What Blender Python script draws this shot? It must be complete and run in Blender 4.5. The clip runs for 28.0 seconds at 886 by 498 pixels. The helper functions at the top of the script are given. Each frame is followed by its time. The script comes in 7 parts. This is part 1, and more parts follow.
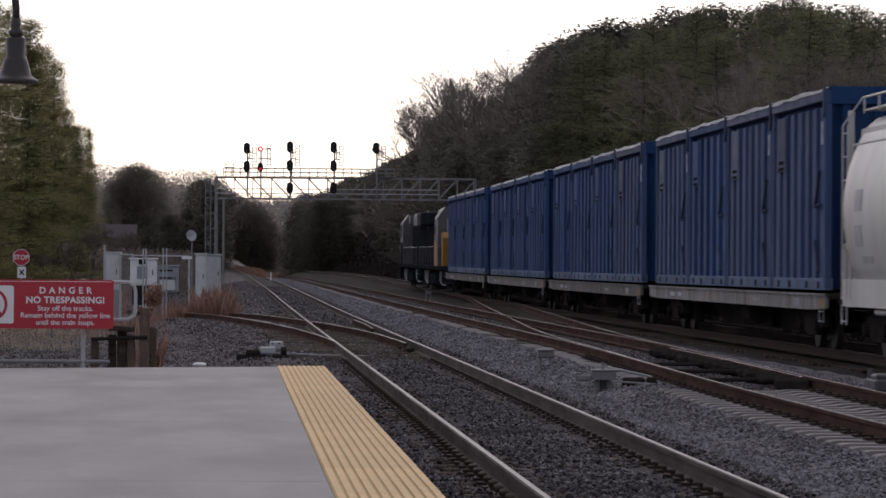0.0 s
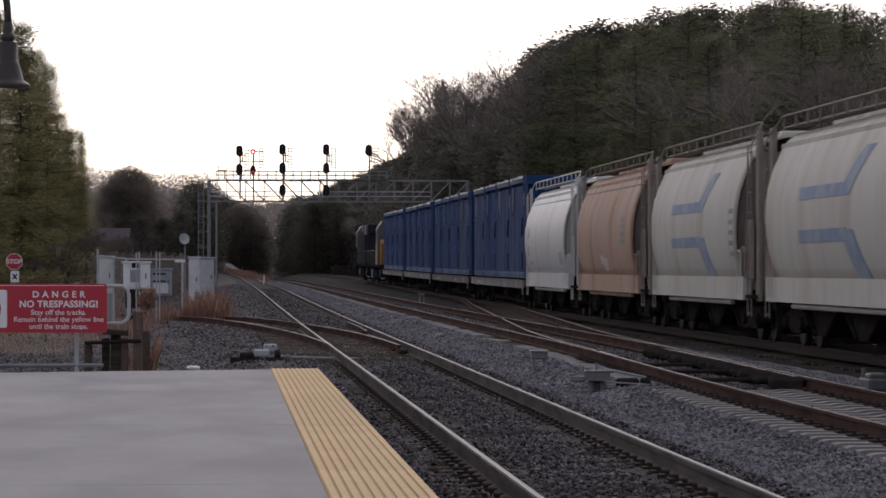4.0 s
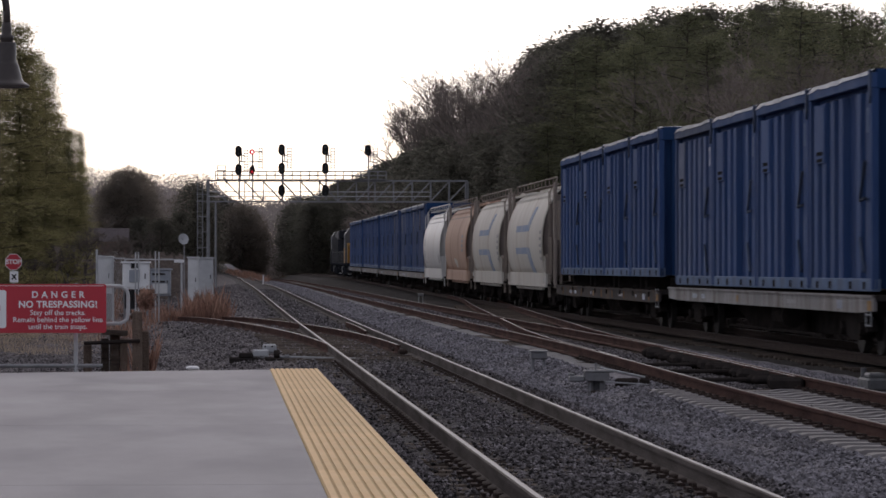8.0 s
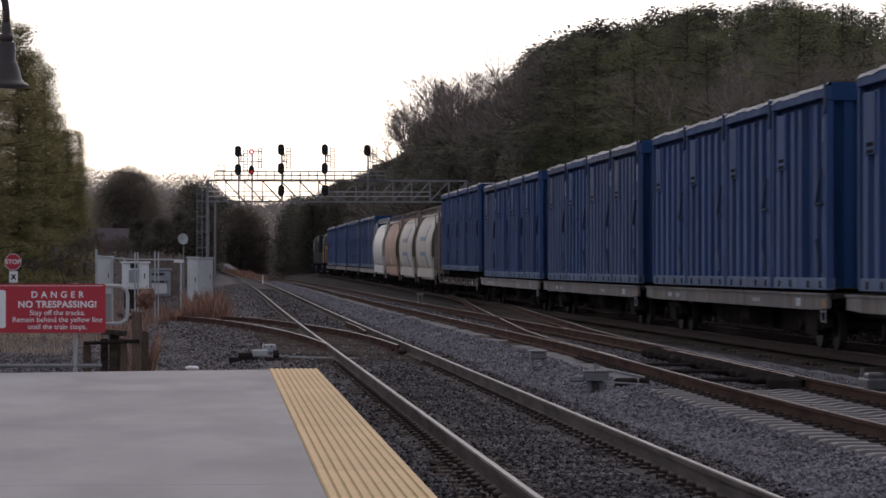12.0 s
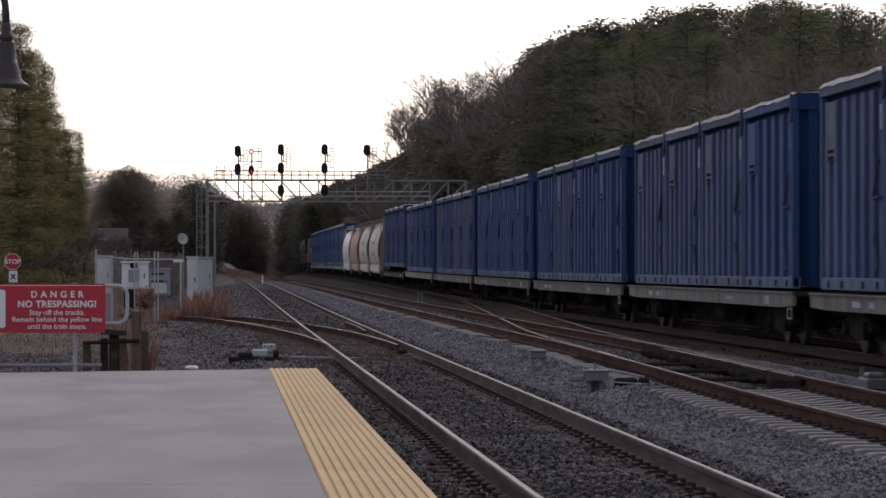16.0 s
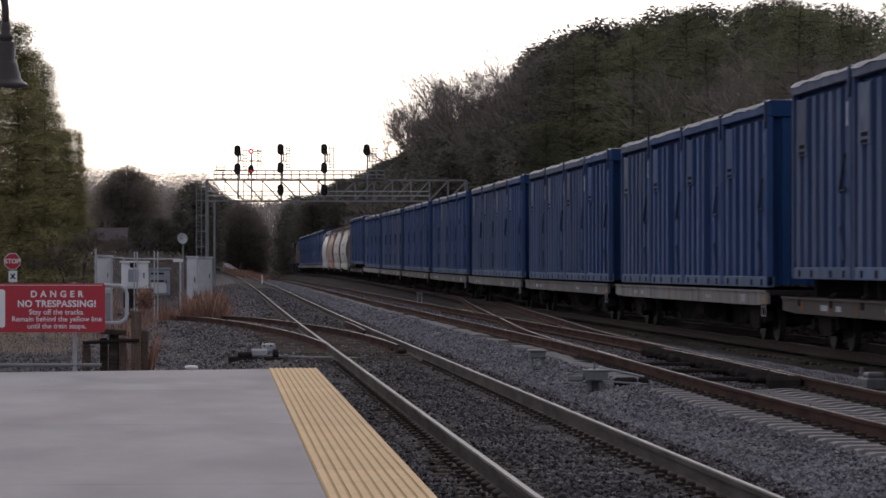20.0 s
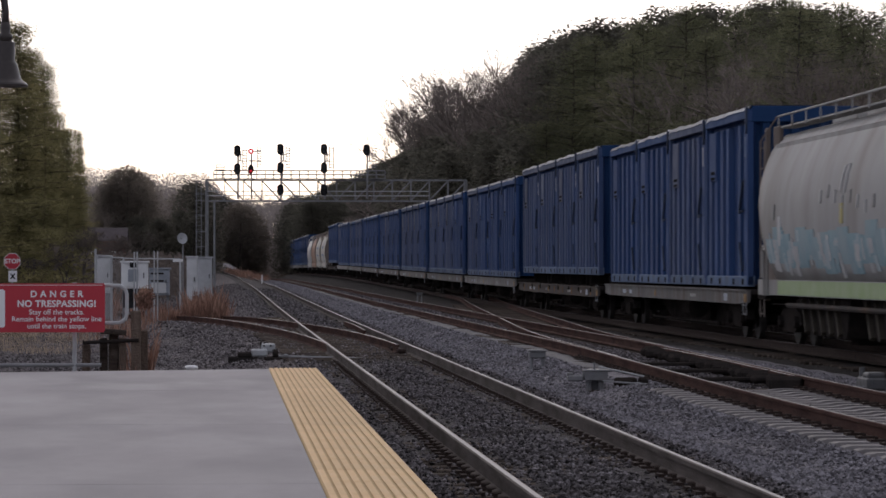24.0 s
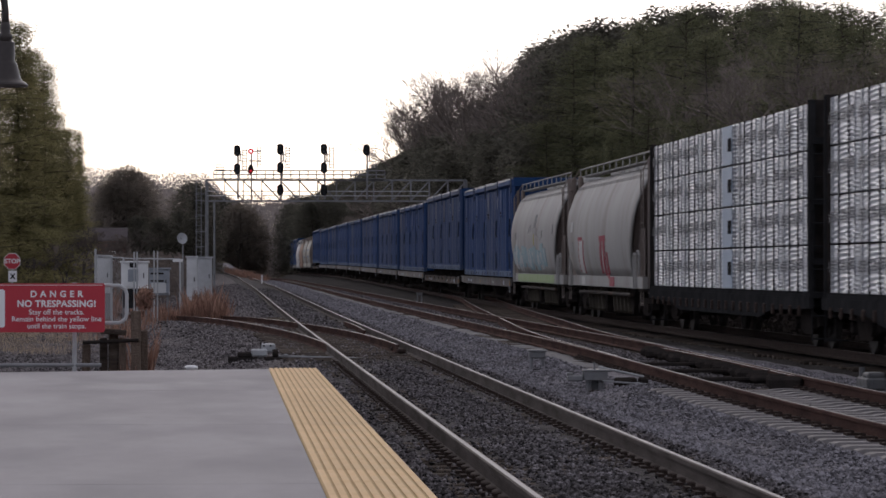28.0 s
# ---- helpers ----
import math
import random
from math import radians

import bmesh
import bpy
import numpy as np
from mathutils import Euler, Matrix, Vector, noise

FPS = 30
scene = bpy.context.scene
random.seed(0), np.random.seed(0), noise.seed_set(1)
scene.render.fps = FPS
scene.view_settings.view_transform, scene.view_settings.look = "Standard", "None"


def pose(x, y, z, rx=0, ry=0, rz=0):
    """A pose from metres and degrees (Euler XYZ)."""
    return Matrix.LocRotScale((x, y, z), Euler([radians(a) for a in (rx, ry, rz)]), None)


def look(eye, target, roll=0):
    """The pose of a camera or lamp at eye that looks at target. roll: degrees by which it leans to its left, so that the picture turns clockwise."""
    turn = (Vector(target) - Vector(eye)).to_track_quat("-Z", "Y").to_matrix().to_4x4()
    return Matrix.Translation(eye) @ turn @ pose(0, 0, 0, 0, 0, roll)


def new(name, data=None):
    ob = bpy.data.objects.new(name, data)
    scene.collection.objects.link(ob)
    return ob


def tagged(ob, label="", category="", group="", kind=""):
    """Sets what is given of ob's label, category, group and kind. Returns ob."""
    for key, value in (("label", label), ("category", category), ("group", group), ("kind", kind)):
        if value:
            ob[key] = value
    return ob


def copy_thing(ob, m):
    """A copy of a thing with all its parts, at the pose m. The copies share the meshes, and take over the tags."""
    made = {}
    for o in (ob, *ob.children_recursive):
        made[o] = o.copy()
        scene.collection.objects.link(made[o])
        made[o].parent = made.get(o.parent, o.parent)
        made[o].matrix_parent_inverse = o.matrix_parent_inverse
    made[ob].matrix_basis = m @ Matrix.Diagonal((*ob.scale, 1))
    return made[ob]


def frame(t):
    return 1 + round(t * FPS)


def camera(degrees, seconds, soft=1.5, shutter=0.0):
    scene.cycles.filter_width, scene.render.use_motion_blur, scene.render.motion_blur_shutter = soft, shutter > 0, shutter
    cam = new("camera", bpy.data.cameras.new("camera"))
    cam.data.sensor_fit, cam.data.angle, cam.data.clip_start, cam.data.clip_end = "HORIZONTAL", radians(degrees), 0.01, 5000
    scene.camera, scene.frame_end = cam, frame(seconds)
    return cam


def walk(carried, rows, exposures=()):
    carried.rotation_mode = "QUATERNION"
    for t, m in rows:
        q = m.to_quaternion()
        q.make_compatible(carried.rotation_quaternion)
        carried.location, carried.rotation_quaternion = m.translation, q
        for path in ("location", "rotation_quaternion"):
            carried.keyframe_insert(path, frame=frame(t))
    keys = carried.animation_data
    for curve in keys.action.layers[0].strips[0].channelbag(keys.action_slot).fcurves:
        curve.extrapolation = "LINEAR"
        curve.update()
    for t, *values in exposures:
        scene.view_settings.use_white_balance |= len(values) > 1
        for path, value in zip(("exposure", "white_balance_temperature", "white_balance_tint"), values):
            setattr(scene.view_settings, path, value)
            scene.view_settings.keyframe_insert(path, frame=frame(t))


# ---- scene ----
cam = camera(14.648, 28.0, soft=1.6, shutter=0.5)

EYE = (0.0, 0.0, 1.435)


def aim(dx, dy, roll):
    """The camera's pose, turned by small angles (in 1/6100 rad) from its resting heading."""
    yaw = math.atan((389.0 - dx) / 6100.0)
    rise = (34.0 + dy) / 6100.0
    return look(EYE, (EYE[0] + 100 * math.sin(yaw), 100 * math.cos(yaw), EYE[2] + 100 * rise), roll)


walk(cam, [
    (0.0, aim(14.5, -3.2, 0.37)), (0.5, aim(12.8, -2.6, 0.33)), (1.0, aim(11.0, -2.2, 0.28)),
    (1.5, aim(9.3, -1.7, 0.22)), (2.0, aim(7.4, -1.2, 0.16)), (2.5, aim(5.8, -0.8, 0.11)),
    (3.0, aim(4.4, -0.5, 0.08)), (3.5, aim(3.2, -0.2, 0.05)), (5.5, aim(1.5, 0.0, 0.02)),
    (8.0, aim(0.8, 0.0, 0.0)), (11.0, aim(0.0, 0.0, 0.0)), (14.5, aim(-0.4, -0.2, 0.0)),
    (18.0, aim(-1.0, -0.9, 0.0)), (23.0, aim(-1.4, -1.1, 0.0)), (28.0, aim(-1.6, -1.1, 0.0)),
], exposures=[(0.0, 0.0, 6450, 17), (28.0, 0.0, 6450, 17)])

# ---- light: a bright overcast evening sky, with a weak wide sun behind the cloud ----
SUN_AZ, SUN_EL = radians(2), radians(24)
world = bpy.data.worlds.new("overcast_sky")
scene.world = world
world.use_nodes = True
wt = world.node_tree
wt.nodes.clear()
w_out = wt.nodes.new("ShaderNodeOutputWorld")
w_sky = wt.nodes.new("ShaderNodeTexSky")
w_sky.sky_type, w_sky.sun_disc = "NISHITA", False
w_sky.sun_elevation, w_sky.sun_rotation = SUN_EL, SUN_AZ
w_sky.dust_density, w_sky.air_density = 1.0, 0.6
w_bg = wt.nodes.new("ShaderNodeBackground")
w_bg.inputs["Strength"].default_value = 0.035
w_cloud = wt.nodes.new("ShaderNodeBackground")
w_cloud.inputs["Strength"].default_value = 0.80
w_tc = wt.nodes.new("ShaderNodeTexCoord")
w_map = wt.nodes.new("ShaderNodeMapping")
w_map.inputs["Scale"].default_value = (1.0, 1.0, 5.0)
w_noise = wt.nodes.new("ShaderNodeTexNoise")
w_noise.inputs["Scale"].default_value = 2.2
w_noise.inputs["Detail"].default_value = 3.0
w_ramp = wt.nodes.new("ShaderNodeValToRGB")
w_ramp.color_ramp.elements[0].position, w_ramp.color_ramp.elements[0].color = 0.25, (0.90, 0.885, 0.87, 1)
w_ramp.color_ramp.elements[1].position, w_ramp.color_ramp.elements[1].color = 0.75, (1.0, 0.985, 0.96, 1)
# the cloud is brightest round the hidden sun and dims smoothly away from it
w_dot = wt.nodes.new("ShaderNodeVectorMath")
w_dot.operation = "DOT_PRODUCT"
w_dot.inputs[1].default_value = (math.sin(SUN_AZ) * math.cos(SUN_EL), math.cos(SUN_AZ) * math.cos(SUN_EL), math.sin(SUN_EL))
w_fall = wt.nodes.new("ShaderNodeMapRange")
w_fall.interpolation_type = "SMOOTHSTEP"
w_fall.inputs["From Min"].default_value, w_fall.inputs["From Max"].default_value = 0.30, 1.0
w_fall.inputs["To Min"].default_value, w_fall.inputs["To Max"].default_value = 0.47, 0.99
wt.links.new(w_tc.outputs["Generated"], w_dot.inputs[0])
wt.links.new(w_dot.outputs["Value"], w_fall.inputs["Value"])
w_sep = wt.nodes.new("ShaderNodeSeparateXYZ")
w_rise = wt.nodes.new("ShaderNodeMapRange")
w_rise.inputs["From Min"].default_value, w_rise.inputs["From Max"].default_value = 0.02, 0.10
w_rise.inputs["To Min"].default_value, w_rise.inputs["To Max"].default_value = 0.84, 1.0
w_mul = wt.nodes.new("ShaderNodeMath")
w_mul.operation = "MULTIPLY"
wt.links.new(w_tc.outputs["Generated"], w_sep.inputs[0])
wt.links.new(w_sep.outputs["Z"], w_rise.inputs["Value"])
wt.links.new(w_rise.outputs["Result"], w_mul.inputs[0])
wt.links.new(w_fall.outputs["Result"], w_mul.inputs[1])
wt.links.new(w_mul.outputs["Value"], w_cloud.inputs["Strength"])
w_add = wt.nodes.new("ShaderNodeAddShader")
wt.links.new(w_tc.outputs["Generated"], w_map.inputs["Vector"])
wt.links.new(w_map.outputs["Vector"], w_noise.inputs["Vector"])
wt.links.new(w_noise.outputs["Fac"], w_ramp.inputs["Fac"])
w_tint = wt.nodes.new("ShaderNodeMix")
w_tint.data_type, w_tint.blend_type = "RGBA", "MIX"
w_tint.inputs["A"].default_value = (0.90, 0.93, 1.0, 1)
w_unit = wt.nodes.new("ShaderNodeMapRange")
w_unit.inputs["From Min"].default_value, w_unit.inputs["From Max"].default_value = 0.3, 0.95
wt.links.new(w_dot.outputs["Value"], w_unit.inputs["Value"])
wt.links.new(w_unit.outputs["Result"], w_tint.inputs["Factor"])
wt.links.new(w_ramp.outputs["Color"], w_tint.inputs["B"])
wt.links.new(w_tint.outputs["Result"], w_cloud.inputs["Color"])
wt.links.new(w_sky.outputs["Color"], w_bg.inputs["Color"])
wt.links.new(w_bg.outputs[0], w_add.inputs[0])
wt.links.new(w_cloud.outputs[0], w_add.inputs[1])
wt.links.new(w_add.outputs[0], w_out.inputs["Surface"])

sun = new("sun", bpy.data.lights.new("sun", "SUN"))
sun.data.energy, sun.data.angle, sun.data.color = 0.15, radians(40), (1.0, 0.96, 0.9)
sun.matrix_world = look((0, 0, 60), (-60 * math.sin(SUN_AZ) * math.cos(SUN_EL), -60 * math.cos(SUN_AZ) * math.cos(SUN_EL), 60 - 60 * math.sin(SUN_EL)))


# ---- materials ----
def material(name, colors, scale=3.0, rough=0.8, metal=0.0, bump=0.0, bump_scale=30.0, stretch=(1, 1, 1), fine=0.25,
             vary=0.0, detail=6.0, dirt=None, dirt_scale=0.6, dirt_amount=0.5, spec=0.3, island=False, leaf=0.0, bump_stretch=None, each=0.0):
    """Colours blended by noise at a large and a fine scale, bump, a dirt layer and variation from piece to piece."""
    m = bpy.data.materials.new(name)
    m.use_nodes = True
    nt = m.node_tree
    b = nt.nodes["Principled BSDF"]
    tc = nt.nodes.new("ShaderNodeTexCoord")
    mp = nt.nodes.new("ShaderNodeMapping")
    mp.inputs["Scale"].default_value = stretch
    nt.links.new(tc.outputs["Object"], mp.inputs["Vector"])
    n1 = nt.nodes.new("ShaderNodeTexNoise")
    n1.inputs["Scale"].default_value, n1.inputs["Detail"].default_value = scale, detail
    nt.links.new(mp.outputs["Vector"], n1.inputs["Vector"])
    n2 = nt.nodes.new("ShaderNodeTexNoise")
    n2.inputs["Scale"].default_value, n2.inputs["Detail"].default_value = scale * 9, 4.0
    nt.links.new(mp.outputs["Vector"], n2.inputs["Vector"])
    mixf = nt.nodes.new("ShaderNodeMix")
    mixf.inputs["Factor"].default_value = fine
    nt.links.new(n1.outputs["Fac"], mixf.inputs["A"])
    nt.links.new(n2.outputs["Fac"], mixf.inputs["B"])
    ramp = nt.nodes.new("ShaderNodeValToRGB")
    els = ramp.color_ramp.elements
    for i, c in enumerate(colors):
        p = 0.33 + 0.34 * (i / max(1, len(colors) - 1))
        e = els[i] if i < 2 else els.new(p)
        e.position = p
        e.color = (*c, 1)
    nt.links.new(mixf.outputs["Result"], ramp.inputs["Fac"])
    col = ramp.outputs["Color"]
    if vary:
        rnd = nt.nodes.new("ShaderNodeNewGeometry") if island else nt.nodes.new("ShaderNodeObjectInfo")
        mr = nt.nodes.new("ShaderNodeMapRange")
        mr.inputs["To Min"].default_value, mr.inputs["To Max"].default_value = 1 - vary, 1 + vary
        nt.links.new(rnd.outputs["Random Per Island" if island else "Random"], mr.inputs["Value"])
        hs = nt.nodes.new("ShaderNodeHueSaturation")
        nt.links.new(mr.outputs["Result"], hs.inputs["Value"])
        nt.links.new(col, hs.inputs["Color"])
        col = hs.outputs["Color"]
    if each:
        oi = nt.nodes.new("ShaderNodeObjectInfo")
        me = nt.nodes.new("ShaderNodeMapRange")
        me.inputs["To Min"].default_value, me.inputs["To Max"].default_value = 1 - each, 1 + each
        nt.links.new(oi.outputs["Random"], me.inputs["Value"])
        h2 = nt.nodes.new("ShaderNodeHueSaturation")
        nt.links.new(me.outputs["Result"], h2.inputs["Value"])
        nt.links.new(col, h2.inputs["Color"])
        col = h2.outputs["Color"]
    if dirt:
        n3 = nt.nodes.new("ShaderNodeTexNoise")
        n3.inputs["Scale"].default_value, n3.inputs["Detail"].default_value = dirt_scale, 8.0
        nt.links.new(mp.outputs["Vector"], n3.inputs["Vector"])
        r3 = nt.nodes.new("ShaderNodeMapRange")
        r3.inputs["From Min"].default_value, r3.inputs["From Max"].default_value = 0.45, 0.75
        r3.inputs["To Max"].default_value = dirt_amount
        nt.links.new(n3.outputs["Fac"], r3.inputs["Value"])
        mx = nt.nodes.new("ShaderNodeMix")
        mx.data_type = "RGBA"
        nt.links.new(r3.outputs["Result"], mx.inputs["Factor"])
        nt.links.new(col, mx.inputs["A"])
        mx.inputs["B"].default_value = (*dirt, 1)
        col = mx.outputs["Result"]
    nt.links.new(col, b.inputs["Base Color"])
    b.inputs["Roughness"].default_value, b.inputs["Metallic"].default_value = rough, metal
    b.inputs["Specular IOR Level"].default_value = spec
    if bump:
        n4 = nt.nodes.new("ShaderNodeTexNoise")
        n4.inputs["Scale"].default_value, n4.inputs["Detail"].default_value = bump_scale, 5.0
        if bump_stretch:
            m4 = nt.nodes.new("ShaderNodeMapping")
            m4.inputs["Scale"].default_value = bump_stretch
            nt.links.new(tc.outputs["Object"], m4.inputs["Vector"])
            nt.links.new(m4.outputs["Vector"], n4.inputs["Vector"])
        else:
            nt.links.new(tc.outputs["Object"], n4.inputs["Vector"])
        bp = nt.nodes.new("ShaderNodeBump")
        bp.inputs["Strength"].default_value, bp.inputs["Distance"].default_value = bump, 0.05
        nt.links.new(n4.outputs["Fac"], bp.inputs["Height"])
        nt.links.new(bp.outputs["Normal"], b.inputs["Normal"])
    if leaf:
        tr = nt.nodes.new("ShaderNodeBsdfTranslucent")
        nt.links.new(col, tr.inputs["Color"])
        ms = nt.nodes.new("ShaderNodeMixShader")
        ms.inputs[0].default_value = leaf
        nt.links.new(b.outputs[0], ms.inputs[1])
        nt.links.new(tr.outputs[0], ms.inputs[2])
        nt.links.new(ms.outputs[0], nt.nodes["Material Output"].inputs["Surface"])
    return m


def glow(name, color, strength):
    m = bpy.data.materials.new(name)
    m.use_nodes = True
    b = m.node_tree.nodes["Principled BSDF"]
    b.inputs["Base Color"].default_value = (*color, 1)
    b.inputs["Emission Color"].default_value = (*color, 1)
    b.inputs["Emission Strength"].default_value = strength
    return m


M = dict(
    ballast=material("ballast", [(0.105, 0.099, 0.107), (0.19, 0.179, 0.192), (0.30, 0.284, 0.302)], 16, 0.9, bump=1.0, bump_scale=24, fine=0.45,
                     dirt=(0.06, 0.05, 0.045), dirt_scale=0.5, dirt_amount=0.5, spec=0.03),
    earth=material("earth", [(0.035, 0.028, 0.022), (0.062, 0.05, 0.037), (0.09, 0.075, 0.052)], 0.4, 1.0, bump=0.6, bump_scale=8,
                   dirt=(0.075, 0.06, 0.045), dirt_scale=0.1, spec=0.0),
    ballast_dark=material("fouled_ballast", [(0.042, 0.038, 0.037), (0.076, 0.07, 0.069), (0.135, 0.126, 0.125)], 16, 0.95, bump=1.0, bump_scale=24, fine=0.45,
                          dirt=(0.035, 0.03, 0.027), dirt_scale=0.7, dirt_amount=0.6, spec=0.03),
    ballast_lot=material("yard_gravel", [(0.070, 0.062, 0.063), (0.115, 0.103, 0.104), (0.175, 0.158, 0.160)], 12, 0.95, bump=1.0, bump_scale=20, fine=0.5,
                         dirt=(0.085, 0.070, 0.062), dirt_scale=0.35, dirt_amount=0.6, spec=0.03),
    # Bed darkened for the shade under the train; also the stained turnout bed.
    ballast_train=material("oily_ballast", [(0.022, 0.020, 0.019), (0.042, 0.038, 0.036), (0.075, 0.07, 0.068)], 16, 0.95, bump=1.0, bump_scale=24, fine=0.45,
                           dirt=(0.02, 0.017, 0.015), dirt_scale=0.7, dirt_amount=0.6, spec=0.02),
    stone_dark=material("fouled_stone", [(0.072, 0.065, 0.067), (0.185, 0.169, 0.174)], 6, 0.95, vary=0.92, island=True, bump=0.3, bump_scale=40, spec=0.05, dirt=(0.040, 0.034, 0.031), dirt_scale=0.8, dirt_amount=0.75),
    stone_mid=material("weathered_stone", [(0.090, 0.080, 0.081), (0.21, 0.190, 0.192)], 6, 0.95, vary=0.85, island=True, bump=0.3, bump_scale=40, spec=0.05, dirt=(0.06, 0.048, 0.042), dirt_scale=0.6, dirt_amount=0.6),
    gravel_pale=material("pale_gravel", [(0.135, 0.131, 0.13), (0.19, 0.185, 0.184), (0.245, 0.239, 0.237)], 5, 0.95, bump=0.5, bump_scale=30, fine=0.5, dirt=(0.15, 0.14, 0.14), dirt_scale=0.6, spec=0.03),
    stone=material("stone", [(0.140, 0.132, 0.142), (0.235, 0.223, 0.238)], 6, 0.9, vary=0.62, island=True, bump=0.3, bump_scale=40, spec=0.05, dirt=(0.075, 0.066, 0.062), dirt_scale=0.45, dirt_amount=0.5),
    concrete=material("concrete", [(0.285, 0.268, 0.268), (0.315, 0.297, 0.297), (0.345, 0.327, 0.327)], 0.5, 0.85, bump=0.12, bump_scale=60, fine=0.2,
                      stretch=(1.5, 0.5, 1), dirt=(0.235, 0.223, 0.225), dirt_scale=0.7, dirt_amount=0.95, spec=0.15, vary=0.03),
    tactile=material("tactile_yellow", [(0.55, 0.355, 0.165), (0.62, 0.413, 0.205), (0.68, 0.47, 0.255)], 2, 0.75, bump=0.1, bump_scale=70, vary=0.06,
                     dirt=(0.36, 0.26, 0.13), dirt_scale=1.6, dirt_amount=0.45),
    # Groove yellow darkened for dirt and for the shading between the raised bars.
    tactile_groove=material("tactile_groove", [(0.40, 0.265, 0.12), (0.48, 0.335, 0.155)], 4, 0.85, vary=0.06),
    rail=material("rail_rust", [(0.037, 0.021, 0.018), (0.066, 0.037, 0.031), (0.092, 0.052, 0.043)], 5, 0.95, bump=0.3, bump_scale=40, stretch=(1, 0.2, 1), spec=0.03),
    rail_grey=material("rail_web_grey", [(0.060, 0.050, 0.045), (0.094, 0.080, 0.073), (0.125, 0.107, 0.098)], 5, 0.9, bump=0.3, bump_scale=40, stretch=(1, 0.2, 1), spec=0.04),
    rail_top=material("rail_head_steel", [(0.125, 0.118, 0.120), (0.195, 0.187, 0.19)], 8, 0.55, 0.35, spec=0.2, stretch=(1, 0.05, 1)),
    rail_top_dull=material("rail_head_dull", [(0.105, 0.094, 0.092), (0.17, 0.154, 0.150)], 8, 0.65, 0.2, spec=0.15, stretch=(1, 0.05, 1)),
    tie=material("tie_wood", [(0.035, 0.028, 0.024), (0.07, 0.055, 0.045), (0.11, 0.09, 0.075)], 4, 0.92, bump=0.5, vary=0.35, stretch=(0.3, 3, 3), spec=0.04),
    tie_c=material("tie_concrete", [(0.185, 0.172, 0.170), (0.275, 0.256, 0.252)], 5, 0.85, bump=0.2, vary=0.12, dirt=(0.15, 0.13, 0.11), dirt_scale=2.0, spec=0.06),
    plate=material("tie_plate", [(0.035, 0.026, 0.023), (0.06, 0.043, 0.037)], 9, 0.85, spec=0.03),
    # Blue between the ribs, darkened in colour for the shade of the recess.
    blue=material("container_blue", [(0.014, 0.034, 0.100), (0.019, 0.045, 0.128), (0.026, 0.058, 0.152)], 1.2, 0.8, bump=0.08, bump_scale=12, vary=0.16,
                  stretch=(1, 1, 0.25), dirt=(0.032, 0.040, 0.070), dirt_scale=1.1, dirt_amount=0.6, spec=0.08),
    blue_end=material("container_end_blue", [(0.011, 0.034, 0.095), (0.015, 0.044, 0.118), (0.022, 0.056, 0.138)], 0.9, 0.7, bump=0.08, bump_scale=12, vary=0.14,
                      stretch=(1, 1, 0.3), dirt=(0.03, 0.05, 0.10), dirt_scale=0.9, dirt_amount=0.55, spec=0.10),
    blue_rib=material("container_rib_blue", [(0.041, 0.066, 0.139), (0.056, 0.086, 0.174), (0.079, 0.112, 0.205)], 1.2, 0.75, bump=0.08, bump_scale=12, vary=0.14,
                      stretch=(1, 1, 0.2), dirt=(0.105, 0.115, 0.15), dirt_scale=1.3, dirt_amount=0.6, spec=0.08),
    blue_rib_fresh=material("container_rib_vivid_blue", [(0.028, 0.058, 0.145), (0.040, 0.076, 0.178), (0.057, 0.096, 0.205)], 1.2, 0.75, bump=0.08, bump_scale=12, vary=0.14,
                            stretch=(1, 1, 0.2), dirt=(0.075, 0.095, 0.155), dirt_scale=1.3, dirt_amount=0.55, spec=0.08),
    blue_pale=material("container_rail_blue", [(0.075, 0.115, 0.20), (0.12, 0.165, 0.25)], 2.5, 0.78, vary=0.15, dirt=(0.08, 0.075, 0.075), dirt_scale=2, spec=0.06),
    rail_worn=material("container_worn_rail", [(0.085, 0.10, 0.15), (0.135, 0.15, 0.20)], 2.5, 0.78, vary=0.25, dirt=(0.06, 0.075, 0.13), dirt_scale=2, dirt_amount=0.7, spec=0.06),
    rust_patch=material("orange_rust_patch", [(0.11, 0.062, 0.034), (0.17, 0.092, 0.045)], 3, 0.85, vary=0.3, spec=0.03),
    latch_dark=material("latch_steel", [(0.036, 0.05, 0.085), (0.062, 0.08, 0.12)], 4, 0.8, vary=0.3, spec=0.05),
    tarp=material("tarpaulin", [(0.14, 0.14, 0.152), (0.34, 0.34, 0.355)], 1.4, 0.7, bump=0.5, bump_scale=5, vary=0.3),
    sill=material("car_sill", [(0.155, 0.147, 0.143), (0.25, 0.24, 0.232)], 1.0, 0.75, dirt=(0.09, 0.055, 0.04), dirt_scale=2.4, dirt_amount=0.85, stretch=(1, 1, 0.2), vary=0.35, spec=0.08),
    sill_brown=material("car_sill_brown", [(0.044, 0.038, 0.037), (0.072, 0.061, 0.057)], 1.0, 0.8, dirt=(0.095, 0.055, 0.03), dirt_scale=0.9, dirt_amount=0.6, vary=0.3, spec=0.08),
    iron=material("dark_iron", [(0.023, 0.020, 0.019), (0.043, 0.037, 0.034)], 4, 0.9, bump=0.2, dirt=(0.04, 0.03, 0.025), dirt_scale=2, dirt_amount=0.4, spec=0.0),
    wheel=material("wheel_steel", [(0.026, 0.023, 0.022), (0.047, 0.041, 0.038)], 6, 0.8, 0.0, spec=0.15),
